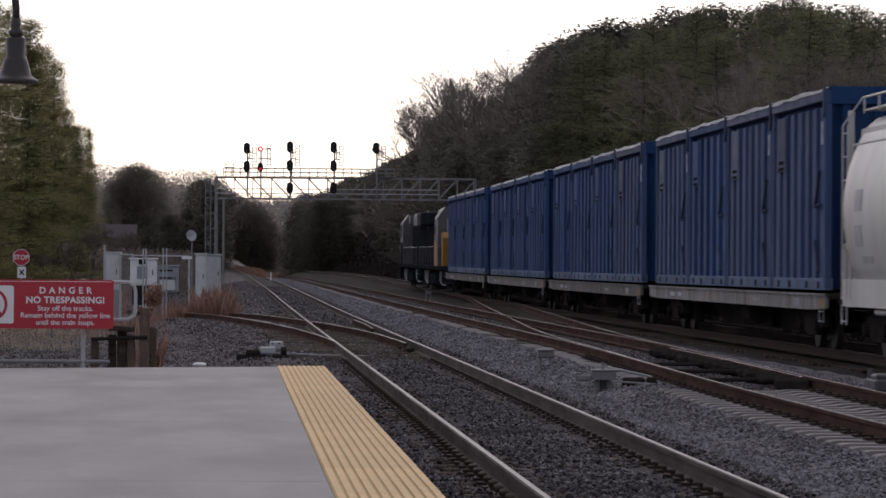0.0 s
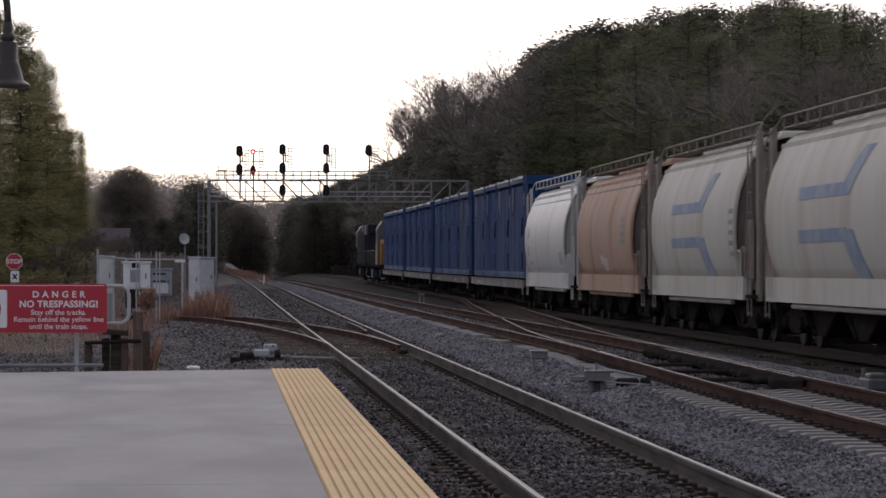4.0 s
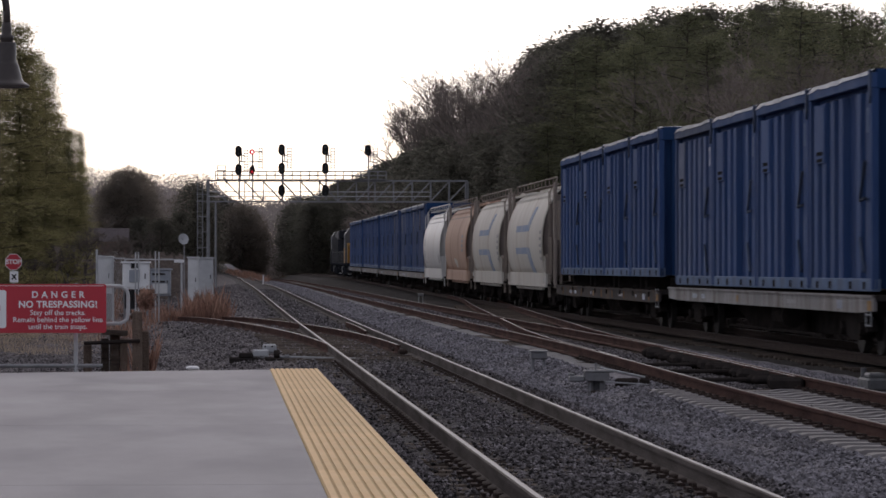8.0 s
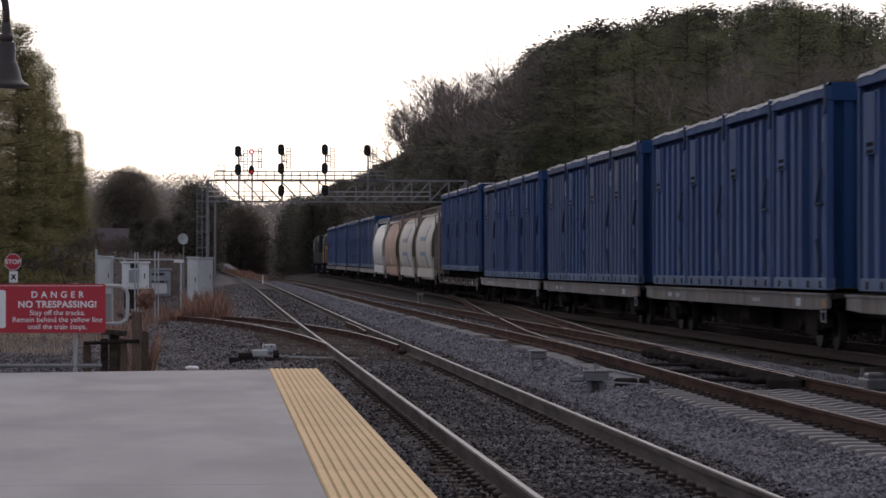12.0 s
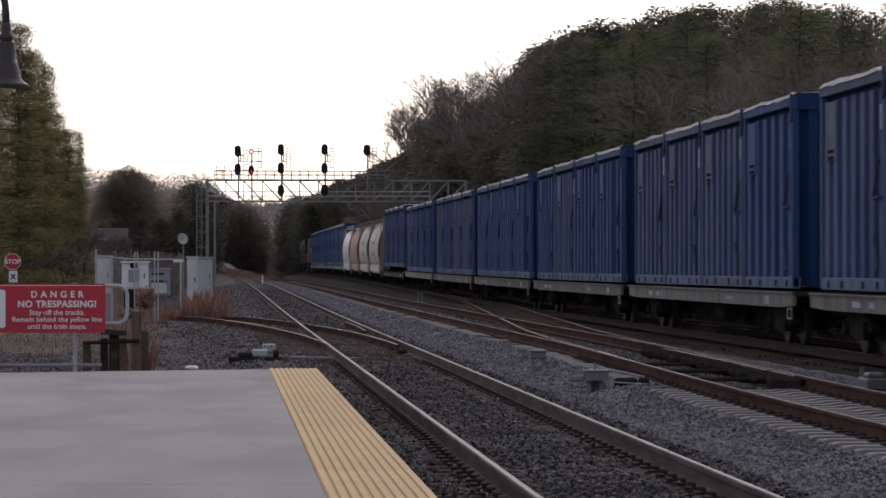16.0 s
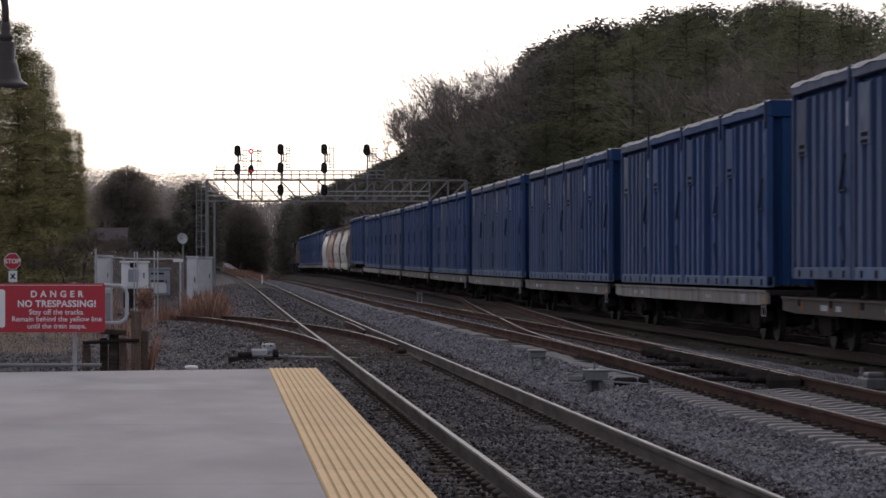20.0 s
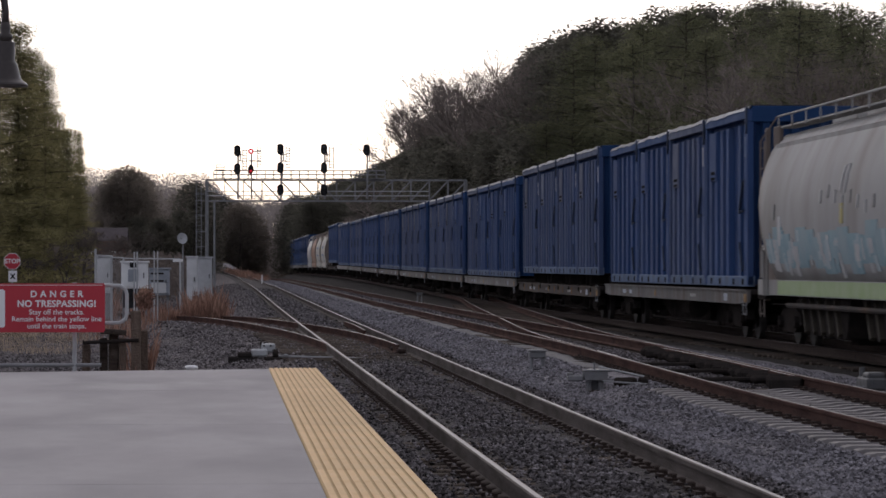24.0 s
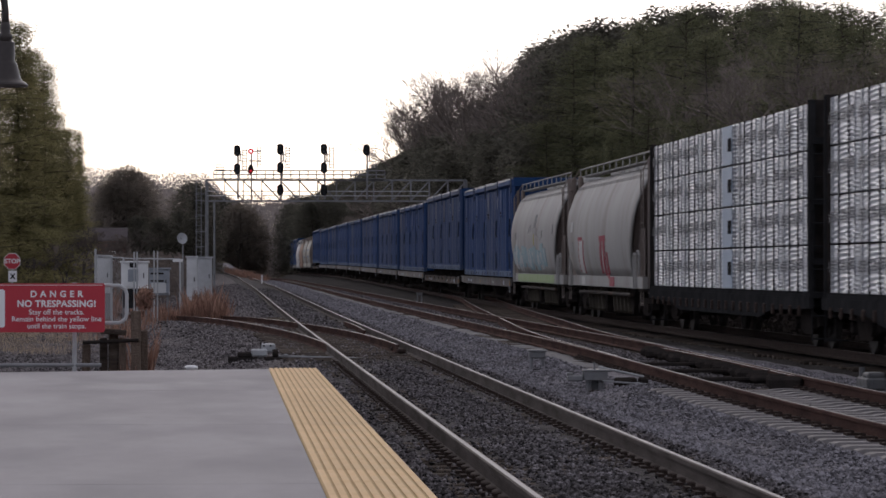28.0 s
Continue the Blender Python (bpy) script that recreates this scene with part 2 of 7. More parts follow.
    hopper_under=material("hopper_underside", [(0.045, 0.038, 0.030), (0.080, 0.068, 0.054)], 1, 0.85, dirt=(0.04, 0.035, 0.03), spec=0.1),
    black=material("black_paint", [(0.020, 0.020, 0.021), (0.036, 0.035, 0.036)], 3, 0.95, spec=0.0),
    white_car=material("hopper_white", [(0.45, 0.44, 0.425), (0.54, 0.53, 0.51)], 0.7, 0.45, stretch=(1, 1, 0.3), dirt=(0.33, 0.29, 0.25), dirt_scale=0.9, dirt_amount=0.6, spec=0.3),
    grey_car=material("hopper_grey", [(0.29, 0.283, 0.272), (0.36, 0.352, 0.34)], 0.7, 0.62, stretch=(1, 1, 0.3), dirt=(0.21, 0.185, 0.16), dirt_scale=0.9, dirt_amount=0.75, spec=0.08),
    tan_car=material("hopper_tan", [(0.37, 0.238, 0.172), (0.47, 0.322, 0.245)], 0.7, 0.65, stretch=(1, 1, 0.3), dirt=(0.22, 0.120, 0.082), dirt_scale=0.8, dirt_amount=0.85, spec=0.08),
    cream_car=material("hopper_cream", [(0.44, 0.41, 0.36), (0.53, 0.50, 0.44)], 0.7, 0.62, stretch=(1, 1, 0.3), dirt=(0.30, 0.23, 0.17), dirt_scale=0.9, dirt_amount=0.6, spec=0.08),
    brown_rail=material("running_board_brown", [(0.19, 0.155, 0.13), (0.29, 0.24, 0.20)], 2, 0.8),
    mark_blue=material("faded_blue_mark", [(0.14, 0.19, 0.29), (0.21, 0.26, 0.35)], 2, 0.7, dirt=(0.4, 0.38, 0.35), dirt_scale=1.5, dirt_amount=0.6),
    mark_teal=material("teal_scrawl", [(0.17, 0.29, 0.33), (0.25, 0.34, 0.365)], 2, 0.7, dirt=(0.30, 0.30, 0.295), dirt_scale=1.2, dirt_amount=0.45),
    mark_worn=material("worn_grey_stencil", [(0.34, 0.335, 0.33), (0.42, 0.415, 0.41)], 4, 0.7),
    mark_ice=material("ice_blue_scrawl", [(0.29, 0.36, 0.385), (0.37, 0.42, 0.435)], 3, 0.7),
    mark_yellow=material("yellow_scrawl", [(0.40, 0.34, 0.12), (0.48, 0.41, 0.18)], 3, 0.7),
    mark_green=material("green_scrawl", [(0.25, 0.34, 0.155), (0.31, 0.38, 0.22)], 3, 0.7),
    hopper_end=material("hopper_end_brown", [(0.17, 0.142, 0.128), (0.25, 0.212, 0.19)], 1.2, 0.8, stretch=(1, 1, 0.35), dirt=(0.12, 0.09, 0.075), dirt_scale=1.0, dirt_amount=0.6, spec=0.05),
    mark_red=material("red_scrawl", [(0.23, 0.020, 0.040), (0.30, 0.050, 0.070)], 3, 0.7),
    mark_dark=material("stencil_dark", [(0.20, 0.195, 0.19), (0.29, 0.28, 0.27)], 3, 0.7),
    mark_pale=material("stencil_pale", [(0.40, 0.395, 0.39), (0.50, 0.495, 0.485)], 3, 0.7),
    tag_grey=material("worn_sticker", [(0.20, 0.22, 0.27), (0.36, 0.38, 0.42)], 5, 0.7, vary=0.3),
    wrap=material("lumber_wrap", [(0.47, 0.485, 0.515), (0.60, 0.615, 0.64)], 1.6, 0.30, bump=0.35, bump_scale=4, vary=0.06, stretch=(1, 0.5, 3), bump_stretch=(1, 0.5, 9), spec=0.5),
    wrap_print=material("wrap_print", [(0.07, 0.07, 0.08), (0.19, 0.19, 0.21)], 3, 0.5),
    strap_grey=material("grey_strap", [(0.22, 0.23, 0.25), (0.32, 0.33, 0.35)], 4, 0.6),
    wrap_blue=material("wrap_blue_strip", [(0.27, 0.34, 0.43), (0.34, 0.41, 0.50)], 3, 0.5),
    loco_dark=material("loco_dark_blue", [(0.017, 0.018, 0.023), (0.03, 0.031, 0.037)], 2, 0.95, dirt=(0.022, 0.02, 0.02), dirt_scale=1, spec=0.0),
    loco_grey=material("loco_grey", [(0.085, 0.083, 0.084), (0.135, 0.132, 0.133)], 2, 0.55, dirt=(0.10, 0.09, 0.085), dirt_scale=1, spec=0.08),
    loco_blue=material("loco_blue", [(0.03, 0.065, 0.16), (0.045, 0.09, 0.2)], 2, 0.5, dirt=(0.06, 0.06, 0.07), dirt_scale=1, spec=0.08),
    loco_yellow=material("loco_yellow", [(0.22, 0.11, 0.02), (0.28, 0.145, 0.03)], 2, 0.5, dirt=(0.10, 0.06, 0.03), dirt_scale=1, spec=0.08),
    glass=material("cab_glass", [(0.22, 0.24, 0.27), (0.30, 0.32, 0.35)], 2, 0.12, 0.0, spec=0.8),
    galv=material("galvanised_steel", [(0.34, 0.345, 0.35), (0.45, 0.455, 0.46)], 4, 0.6, 0.0),
    galv_dull=material("weathered_galvanised", [(0.20, 0.20, 0.205), (0.28, 0.28, 0.285)], 3, 0.75, 0.0, spec=0.08),
    box_white=material("cabinet_white", [(0.72, 0.72, 0.715), (0.80, 0.80, 0.795)], 2, 0.55, dirt=(0.4, 0.39, 0.38), dirt_scale=1.5, dirt_amount=0.5),
    box_silver=material("cabinet_silver", [(0.52, 0.525, 0.525), (0.62, 0.62, 0.62)], 2, 0.6, 0.0, dirt=(0.3, 0.3, 0.3), dirt_scale=1.5),
    box_grey=material("cabinet_grey", [(0.25, 0.27, 0.30), (0.33, 0.35, 0.38)], 2, 0.55),
    sign_red=material("sign_red", [(0.40, 0.030, 0.045), (0.45, 0.04, 0.055)], 2, 0.5, vary=0.02),
    sign_white=material("sign_white", [(0.72, 0.71, 0.71), (0.78, 0.77, 0.77)], 3, 0.5),
    bronze=material("dark_bronze_paint", [(0.038, 0.031, 0.029), (0.062, 0.050, 0.046)], 3, 0.4, spec=0.3),
    timber=material("old_timber", [(0.075, 0.055, 0.045), (0.13, 0.098, 0.078), (0.18, 0.14, 0.112)], 3, 0.9, bump=0.6, stretch=(3, 3, 0.4), vary=0.2, spec=0.03),
    weeds=material("dry_weeds", [(0.17, 0.096, 0.072), (0.27, 0.156, 0.118), (0.36, 0.238, 0.180)], 3, 0.9, vary=0.5, island=True, spec=0.05, leaf=0.3),
    straw=material("dry_grass", [(0.40, 0.30, 0.215), (0.55, 0.43, 0.315)], 3, 0.9, vary=0.35, island=True),
    pine=material("pine_needles", [(0.140, 0.150, 0.092), (0.195, 0.200, 0.120), (0.27, 0.258, 0.155)], 0.22, 0.95, vary=0.05, fine=0.12, island=True, spec=0.03, leaf=0.65, each=0.25),
    # Needles of the far pines, darkened in colour for the shade of the woods.
    pine_shaded=material("dense_evergreen", [(0.122, 0.118, 0.098), (0.168, 0.160, 0.130), (0.220, 0.206, 0.168)], 0.22, 0.95, vary=0.05, fine=0.12, island=True, spec=0.02, leaf=0.55, each=0.25),
    # Thicket brown, lightened in colour for the haze of the middle distance.
    grove=material("brown_thicket", [(0.20, 0.172, 0.145), (0.27, 0.232, 0.195), (0.33, 0.285, 0.24)], 0.25, 0.95, vary=0.06, fine=0.12, island=True, spec=0.02, leaf=0.65, each=0.15),
    # Far twigs: distance haze is put into this lighter base colour.
    twig_hazed=material("pale_bare_twigs", [(0.27, 0.238, 0.225), (0.33, 0.290, 0.275)], 2, 0.95, vary=0.05, island=True, spec=0.03, leaf=0.4, each=0.2),
    cedar=material("cedar_green", [(0.21, 0.195, 0.10), (0.30, 0.272, 0.135), (0.40, 0.345, 0.165)], 0.35, 0.95, vary=0.04, fine=0.12, island=True, spec=0.03, leaf=0.72, each=0.15),
    bark=material("bark", [(0.045, 0.038, 0.034), (0.09, 0.078, 0.07)], 4, 0.95, bump=0.5, stretch=(2, 2, 0.4), vary=0.2, spec=0.02),
    twig=material("bare_twigs", [(0.165, 0.138, 0.122), (0.26, 0.217, 0.190)], 2, 0.95, vary=0.2, island=True, spec=0.05, each=0.3),
    brush=material("winter_brush", [(0.085, 0.072, 0.066), (0.14, 0.118, 0.106)], 2, 0.95, vary=0.25, island=True, spec=0.03, leaf=0.4, each=0.2),
    # Winter brush again, its colour darkened for shade low on the bank.
    brush_shaded=material("shaded_brush", [(0.028, 0.023, 0.021), (0.05, 0.041, 0.037)], 2, 0.95, vary=0.2, island=True, spec=0.0),
    brick=material("house_brick", [(0.15, 0.085, 0.075), (0.21, 0.125, 0.105)], 3, 0.9, bump=0.2, spec=0.0),
    shingle=material("roof_shingle", [(0.07, 0.06, 0.062), (0.11, 0.095, 0.098)], 3, 0.9, spec=0.0),
    white_lamp=glow("lamp_centre", (1.0, 0.85, 0.85), 1.5),
    red_lamp=glow("red_signal_lamp", (0.62, 0.008, 0.02), 0.55),
    glass_dark=material("signal_lens", [(0.03, 0.03, 0.035), (0.05, 0.05, 0.055)], 3, 0.15, spec=0.6),
    machine_dark=material("switch_machine_dark", [(0.06, 0.06, 0.062), (0.12, 0.12, 0.122)], 5, 0.7, dirt=(0.05, 0.04, 0.035), dirt_scale=3),
    machine=material("switch_machine_grey", [(0.14, 0.14, 0.144), (0.21, 0.21, 0.214)], 5, 0.6, dirt=(0.16, 0.13, 0.11), dirt_scale=3),
)


# ---- mesh helpers ----
def box(bm, c, s, rz=0.0, bevel=0.0, rx=0.0, ry=0.0):
    r = bmesh.ops.create_cube(bm, size=1.0)
    m = pose(*c, rx, ry, rz) @ Matrix.Diagonal((*s, 1))
    bmesh.ops.transform(bm, matrix=m, verts=r["verts"])
    if bevel:
        es = list({e for v in r["verts"] for e in v.link_edges})
        bmesh.ops.bevel(bm, geom=es, offset=bevel, segments=1, affect="EDGES")


def rod(bm, a, b, r, n=8, r2=None):
    a, b = Vector(a), Vector(b)
    d = b - a
    q = d.to_track_quat("Z", "Y").to_matrix().to_4x4()
    k = bmesh.ops.create_cone(bm, cap_ends=True, segments=n, radius1=r, radius2=r if r2 is None else r2, depth=d.length)
    bmesh.ops.transform(bm, matrix=Matrix.Translation((a + b) / 2) @ q, verts=k["verts"])


def prism(bm, pts, axis, lo, hi):
    """A closed outline in the plane across axis, pushed from lo to hi along it."""
    def at(p, w):
        return {"x": (w, p[0], p[1]), "y": (p[0], w, p[1]), "z": (p[0], p[1], w)}[axis]
    a = [bm.verts.new(at(p, lo)) for p in pts]
    b = [bm.verts.new(at(p, hi)) for p in pts]
    n = len(pts)
    bm.faces.new(a)
    bm.faces.new(b[::-1])
    for i in range(n):
        bm.faces.new((a[i], b[i], b[(i + 1) % n], a[(i + 1) % n]))


def lathe(bm, prof, c=(0, 0, 0), n=20):
    rings = []
    for r, z in prof:
        rings.append([bm.verts.new((c[0] + r * math.cos(k * math.tau / n), c[1] + r * math.sin(k * math.tau / n), c[2] + z)) for k in range(n)])
    for p, q in zip(rings, rings[1:]):
        for k in range(n):
            bm.faces.new((p[k], p[(k + 1) % n], q[(k + 1) % n], q[k]))


def tube(bm, pts, r, n=10):
    """One closed tube through points, bent smoothly."""
    pts = [Vector(p) for p in pts]
    side = None
    rings = []
    for i, p in enumerate(pts):
        d = (pts[min(i + 1, len(pts) - 1)] - pts[max(i - 1, 0)]).normalized()
        side = d.orthogonal().normalized() if side is None else (side - d * side.dot(d)).normalized()
        up = d.cross(side)
        rings.append([bm.verts.new(p + (side * math.cos(math.tau * k / n) + up * math.sin(math.tau * k / n)) * r) for k in range(n)])
    for a, b in zip(rings, rings[1:]):
        for k in range(n):
            bm.faces.new((a[k], a[(k + 1) % n], b[(k + 1) % n], b[k]))
    bm.faces.new(rings[0][::-1])
    bm.faces.new(rings[-1])


def mesh_of(bm, name, mat, smooth=False):
    bmesh.ops.recalc_face_normals(bm, faces=bm.faces)
    me = bpy.data.meshes.new(name)
    bm.to_mesh(me)
    bm.free()
    me.materials.append(M[mat])
    if smooth:
        for p in me.polygons:
            p.use_smooth = True
    return me


def thing(name, label, category, group="", kind="", at=None):
    ob = new(name)
    ob.empty_display_size = 0.2
    tagged(ob, label, category, group, kind)
    if at is not None:
        ob.matrix_basis = at
    return ob


def part(name, bm, mat, parent, label="", smooth=False, at=None):
    ob = new(name, mesh_of(bm, name, mat, smooth))
    ob.parent = parent
    if at is not None:
        ob.matrix_basis = at
    return tagged(ob, label)


def again(ob, parent, at, name=None):
    o = new(name or ob.name.split(".")[0], ob.data)
    o.parent = parent
    o.matrix_basis = at
    for k in ("label", "kind"):
        if k in ob:
            o[k] = ob[k]
    return o


def solid(name, bm, mat, label, category, group="", kind="", smooth=False, at=None):
    ob = new(name, mesh_of(bm, name, mat, smooth))
    if at is not None:
        ob.matrix_basis = at
    return tagged(ob, label, category, group, kind)


def raw(name, verts, faces, mat, label="", category="", kind="", parent=None, smooth=False):
    me = bpy.data.meshes.new(name)
    me.from_pydata(verts, [], faces)
    me.materials.append(M[mat])
    if smooth:
        for p in me.polygons:
            p.use_smooth = True
    ob = new(name, me)
    ob.parent = parent
    return tagged(ob, label, category, "", kind)


def smooth(a, b, v):
    """Eased step from 0 at a to 1 at b."""
    t = min(1.0, max(0.0, (v - a) / (b - a)))
    return t * t * (3 - 2 * t)


# ---- plan: x across the tracks, y along them, z over the near rails ----
def sweep(y):
    """How far the near track has swung to its left."""
    d = max(0.0, y - 360)
    return -0.00028 * d * d if d < 60 else -1.008 - 0.0336 * (d - 60)


def bend(y):
    d = max(0.0, y - 200)
    return -0.41e-5 * d * d if d < 500 else -1.025 - 0.0041 * (d - 500)


def z1(y):
    d = max(0.0, y - 340)
    return 0.2 * smooth(70, 240, y) + (6.5e-5 * d * d if d < 180 else 2.1 + 0.0234 * (d - 180))


def z2(y):
    return 0.10 * smooth(36, 64, y) + 0.06 * smooth(130, 230, y)


def ride_z(y):
    """Level on which the train's bodies are set."""
    return -0.26 + 0.75 * smooth(85, 390, y)


RAISE = 0.19        # rail top of the far track over that level


def z3(y):
    return ride_z(y) + RAISE


X1, X2, X3 = 2.73, 6.82, 12.1
TRACKS = ((X1, sweep, z1), (X2, bend, z2), (X3, bend, z3))


def lateral(k0, y0, straight_from):
    def f(y):
        d = max(0.0, y - y0)
        e = straight_from - y0
        return -k0 * d * d if d < e else -k0 * e * e - 2 * k0 * e * (d - e)
    return f


spur = lateral(0.00152, 58.8, 97)


def spur_z(y):
    return -0.24 * smooth(98, 124, y)


def ground_z(x, y):
    """The lie of the land: ballast beds under the tracks, a bank and wooded hill on one side, low ground on the other."""
    a, b, c = X1 + sweep(y), X2 + bend(y), X3 + bend(y)
    za, zb, zc = z1(y) - 0.175, z2(y) - 0.185, z3(y) - 0.19
    if x <= a:
        bed = za - 0.30 * smooth(1.6, 4.2, a - x)
        bed += 4.0 * smooth(560, 720, y)
        if 60 < y < 136:
            off = abs(x - X1 - spur(y))
            bed = bed + (spur_z(y) - 0.185 - bed) * smooth(3.0, 1.5, off)
        if y > 100:
            bed += min(4.0, (y - 100) * 0.004) * smooth(4, 30, a - x)
        return bed
    if y > 560:
        za, zb, zc = za + 4.0 * smooth(560, 720, y), zb + 4.0 * smooth(560, 720, y), zc + 4.0 * smooth(560, 720, y)
    if x <= b:
        k = (x - a) / max(0.1, b - a)
        zb -= 0.055 * smooth(b - 1.45, b - 1.05, x) if y < 45 else 0.0
        return za + (zb - za) * smooth(0.3, 0.75, k) - 0.10 * smooth(0.32, 0.5, k) * smooth(0.68, 0.5, k)
    if x <= c:
        k = (x - b) / (c - b)
        zb -= 0.03 if y < 45 else 0.0
        return zb + (zc - zb) * smooth(0.35, 0.7, k) - 0.12 * math.sin(math.pi * k)
    hill = (2.0 + 10.0 * smooth(120, 420, y)) * smooth(4, 32, x - c) * smooth(60, 140, y) + 0.8 * smooth(3, 12, x - c)
    return zc - 0.3 * smooth(1.6, 3.4, x - c) + hill


def ground():
    xs = [-900, -400, -200, -120, -70, -45, -30, -20, -14, -10] + [-8 + 0.4 * i for i in range(66)] + [19, 20.5, 22.5, 25, 28, 32, 36, 41, 47, 55, 70, 100, 160, 300, 600, 900]
    ys = [-60, -20, 0, 10] + [14 + 1.2 * i for i in range(90)] + [123 + 3.5 * i for i in range(60)] + [340 + 15 * i for i in range(20)] + [660, 760, 900, 1200, 1800, 2600]
    rng = random.Random(5)
    vs, fs = [], []
    for y in ys:
        for u in xs:
            w = 1 - smooth(4.5, 6.2, u)
            x = u + sweep(y) * w + bend(y) * (1 - w)
            vs.append((x, y, ground_z(x, y) + rng.uniform(-0.025, 0.025)))
    n = len(xs)
    for j in range(len(ys) - 1):
        for i in range(n - 1):
            fs.append((j * n + i, j * n + i + 1, (j + 1) * n + i + 1, (j + 1) * n + i))
    ob = raw("ground", vs, fs, "ballast", "grey crushed stone ballast beds with earth beyond", "ground", "structure", smooth=True)
    ob.data.materials.append(M["earth"])
    ob.data.materials.append(M["ballast_dark"])
    ob.data.materials.append(M["gravel_pale"])
    ob.data.materials.append(M["ballast_train"])
    ob.data.materials.append(M["ballast_lot"])
    for p in ob.data.polygons:
        c = p.center
        if c.x < X1 + sweep(c.y) + 1.45 or abs(c.x - X2 - bend(c.y)) < 1.0:
            p.material_index = 2
        if c.y > 43 and c.x < X1 + sweep(c.y) - 1.35:
            p.material_index = 5
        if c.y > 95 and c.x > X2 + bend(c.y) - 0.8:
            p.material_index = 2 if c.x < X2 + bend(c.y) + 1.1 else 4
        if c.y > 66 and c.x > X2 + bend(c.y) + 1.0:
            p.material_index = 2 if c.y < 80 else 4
        if 0.85 < X2 + bend(c.y) - c.x < 1.2 and c.y > 52 and c.x > X1 + sweep(c.y) + 1.5:
            p.material_index = 3
        # Shade under the train is put into the far bed's colour; the turnout is stained.
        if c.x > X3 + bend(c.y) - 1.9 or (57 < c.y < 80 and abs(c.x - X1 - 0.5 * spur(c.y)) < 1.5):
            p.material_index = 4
        if (c.x < X1 + sweep(c.y) - 7.5 and c.y > 73) or c.x > X3 + bend(c.y) + 4.5 or c.y > 520:
            p.material_index = 1
    return ob


def platform():
    """Low concrete platform with its yellow warning strip along the edge."""
    deck = thing("platform", "pale concrete station platform with a yellow tactile edge", "platform", kind="structure")
    y0, y1 = -20.0, 43.2
    edges = [-20.0, -8.0, 4.0, 12.5, 20.2, 27.9, 35.6, 43.2]
    for a, b in zip(edges, edges[1:]):
        bm = bmesh.new()
        if b < y1:
            box(bm, ((-9.0 + 0.576) / 2, (a + b) / 2, -0.065), (9.576, b - a - 0.008, 0.47), bevel=0.006)
        else:
            prism(bm, [(-9.0, a + 0.004), (0.576, a + 0.004), (0.576, b - 0.1), (-3.6, b - 1.6), (-9.0, b - 3.0)], "z", -0.30, 0.17)
        part("slab", bm, "concrete", deck)
    bm = bmesh.new()
    box(bm, (0.87, (y0 + y1) / 2, -0.09), (0.60, y1 - y0, 0.42))
    part("edge_beam", bm, "concrete", deck)
    bm = bmesh.new()
    box(bm, (0, 0, 0.0), (0.606, 1.206, 0.05), bevel=0.004)
    for k in range(10):
        box(bm, (-0.272 + k * 0.0604, 0, 0.029), (0.044, 1.203, 0.009), bevel=0.003)
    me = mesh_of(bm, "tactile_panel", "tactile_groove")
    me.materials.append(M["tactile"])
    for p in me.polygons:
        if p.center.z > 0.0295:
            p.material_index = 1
    for k in range(52):
        o = new("tactile_panel", me)
        o.parent = deck
        o.matrix_basis = pose(0.88, y1 - 0.605 - k * 1.21, 0.147)
    return deck


platform()
ground()


# ---- tracks ----
RAIL = [(-0.075, -0.172), (0.075, -0.172), (0.075, -0.160), (0.012, -0.135), (0.012, -0.045), (0.036, -0.036), (0.036, -0.006), (0.020, 0.0), (-0.020, 0.0),
        (-0.036, -0.006), (-0.036, -0.036), (-0.012, -0.045), (-0.012, -0.135), (-0.075, -0.160)]


def rail(parent, fx, fz, y0, y1, step=4.0, name="rail", label="steel rail with rusty web and bright head", mat="rail", top="rail_top"):
    n = max(2, int((y1 - y0) / step) + 1)
    vs, fs, mats = [], [], []
    k = len(RAIL)
    for i in range(n):
        y = y0 + (y1 - y0) * i / (n - 1)
        for px, pz in RAIL:
            vs.append((fx(y) + px, y, fz(y) + pz))
    for i in range(n - 1):
        for j in range(k):
            fs.append((i * k + j, i * k + (j + 1) % k, (i + 1) * k + (j + 1) % k, (i + 1) * k + j))
            mats.append(1 if j == 7 else 0)
    fs.append(tuple(range(k)))
    fs.append(tuple((n - 1) * k + j for j in range(k - 1, -1, -1)))
    mats += [0, 0]
    ob = raw(name, vs, fs, mat, label, parent=parent)
    ob.data.materials.append(M[top])
    for p, m in zip(ob.data.polygons, mats):
        p.material_index = m
    return ob


def tie_mesh(name, mat, w, l, h):
    bm = bmesh.new()
    if mat == "tie_c":
        prism(bm, [(-l / 2, -h), (-l / 2, -0.05), (-l / 2 + 0.03, -0.012), (-l / 2 + 0.09, 0), (-0.4, 0), (-0.25, -0.02), (0.25, -0.02), (0.4, 0), (l / 2 - 0.09, 0), (l / 2 - 0.03, -0.012), (l / 2, -0.05), (l / 2, -h)], "y", -w / 2, w / 2)
        for v in bm.verts:
            if v.co.z > -0.02:
                v.co.y *= 0.86
    else:
        box(bm, (0, 0, -h / 2), (l, w, h), bevel=0.012)
    return mesh_of(bm, name, mat)


TIE_WOOD = tie_mesh("tie", "tie", 0.23, 2.6, 0.18)
TIE_CONC = tie_mesh("tie", "tie_c", 0.26, 2.6, 0.20)
_b = bmesh.new()
box(_b, (0, 0, 0.012), (0.34, 0.19, 0.024))
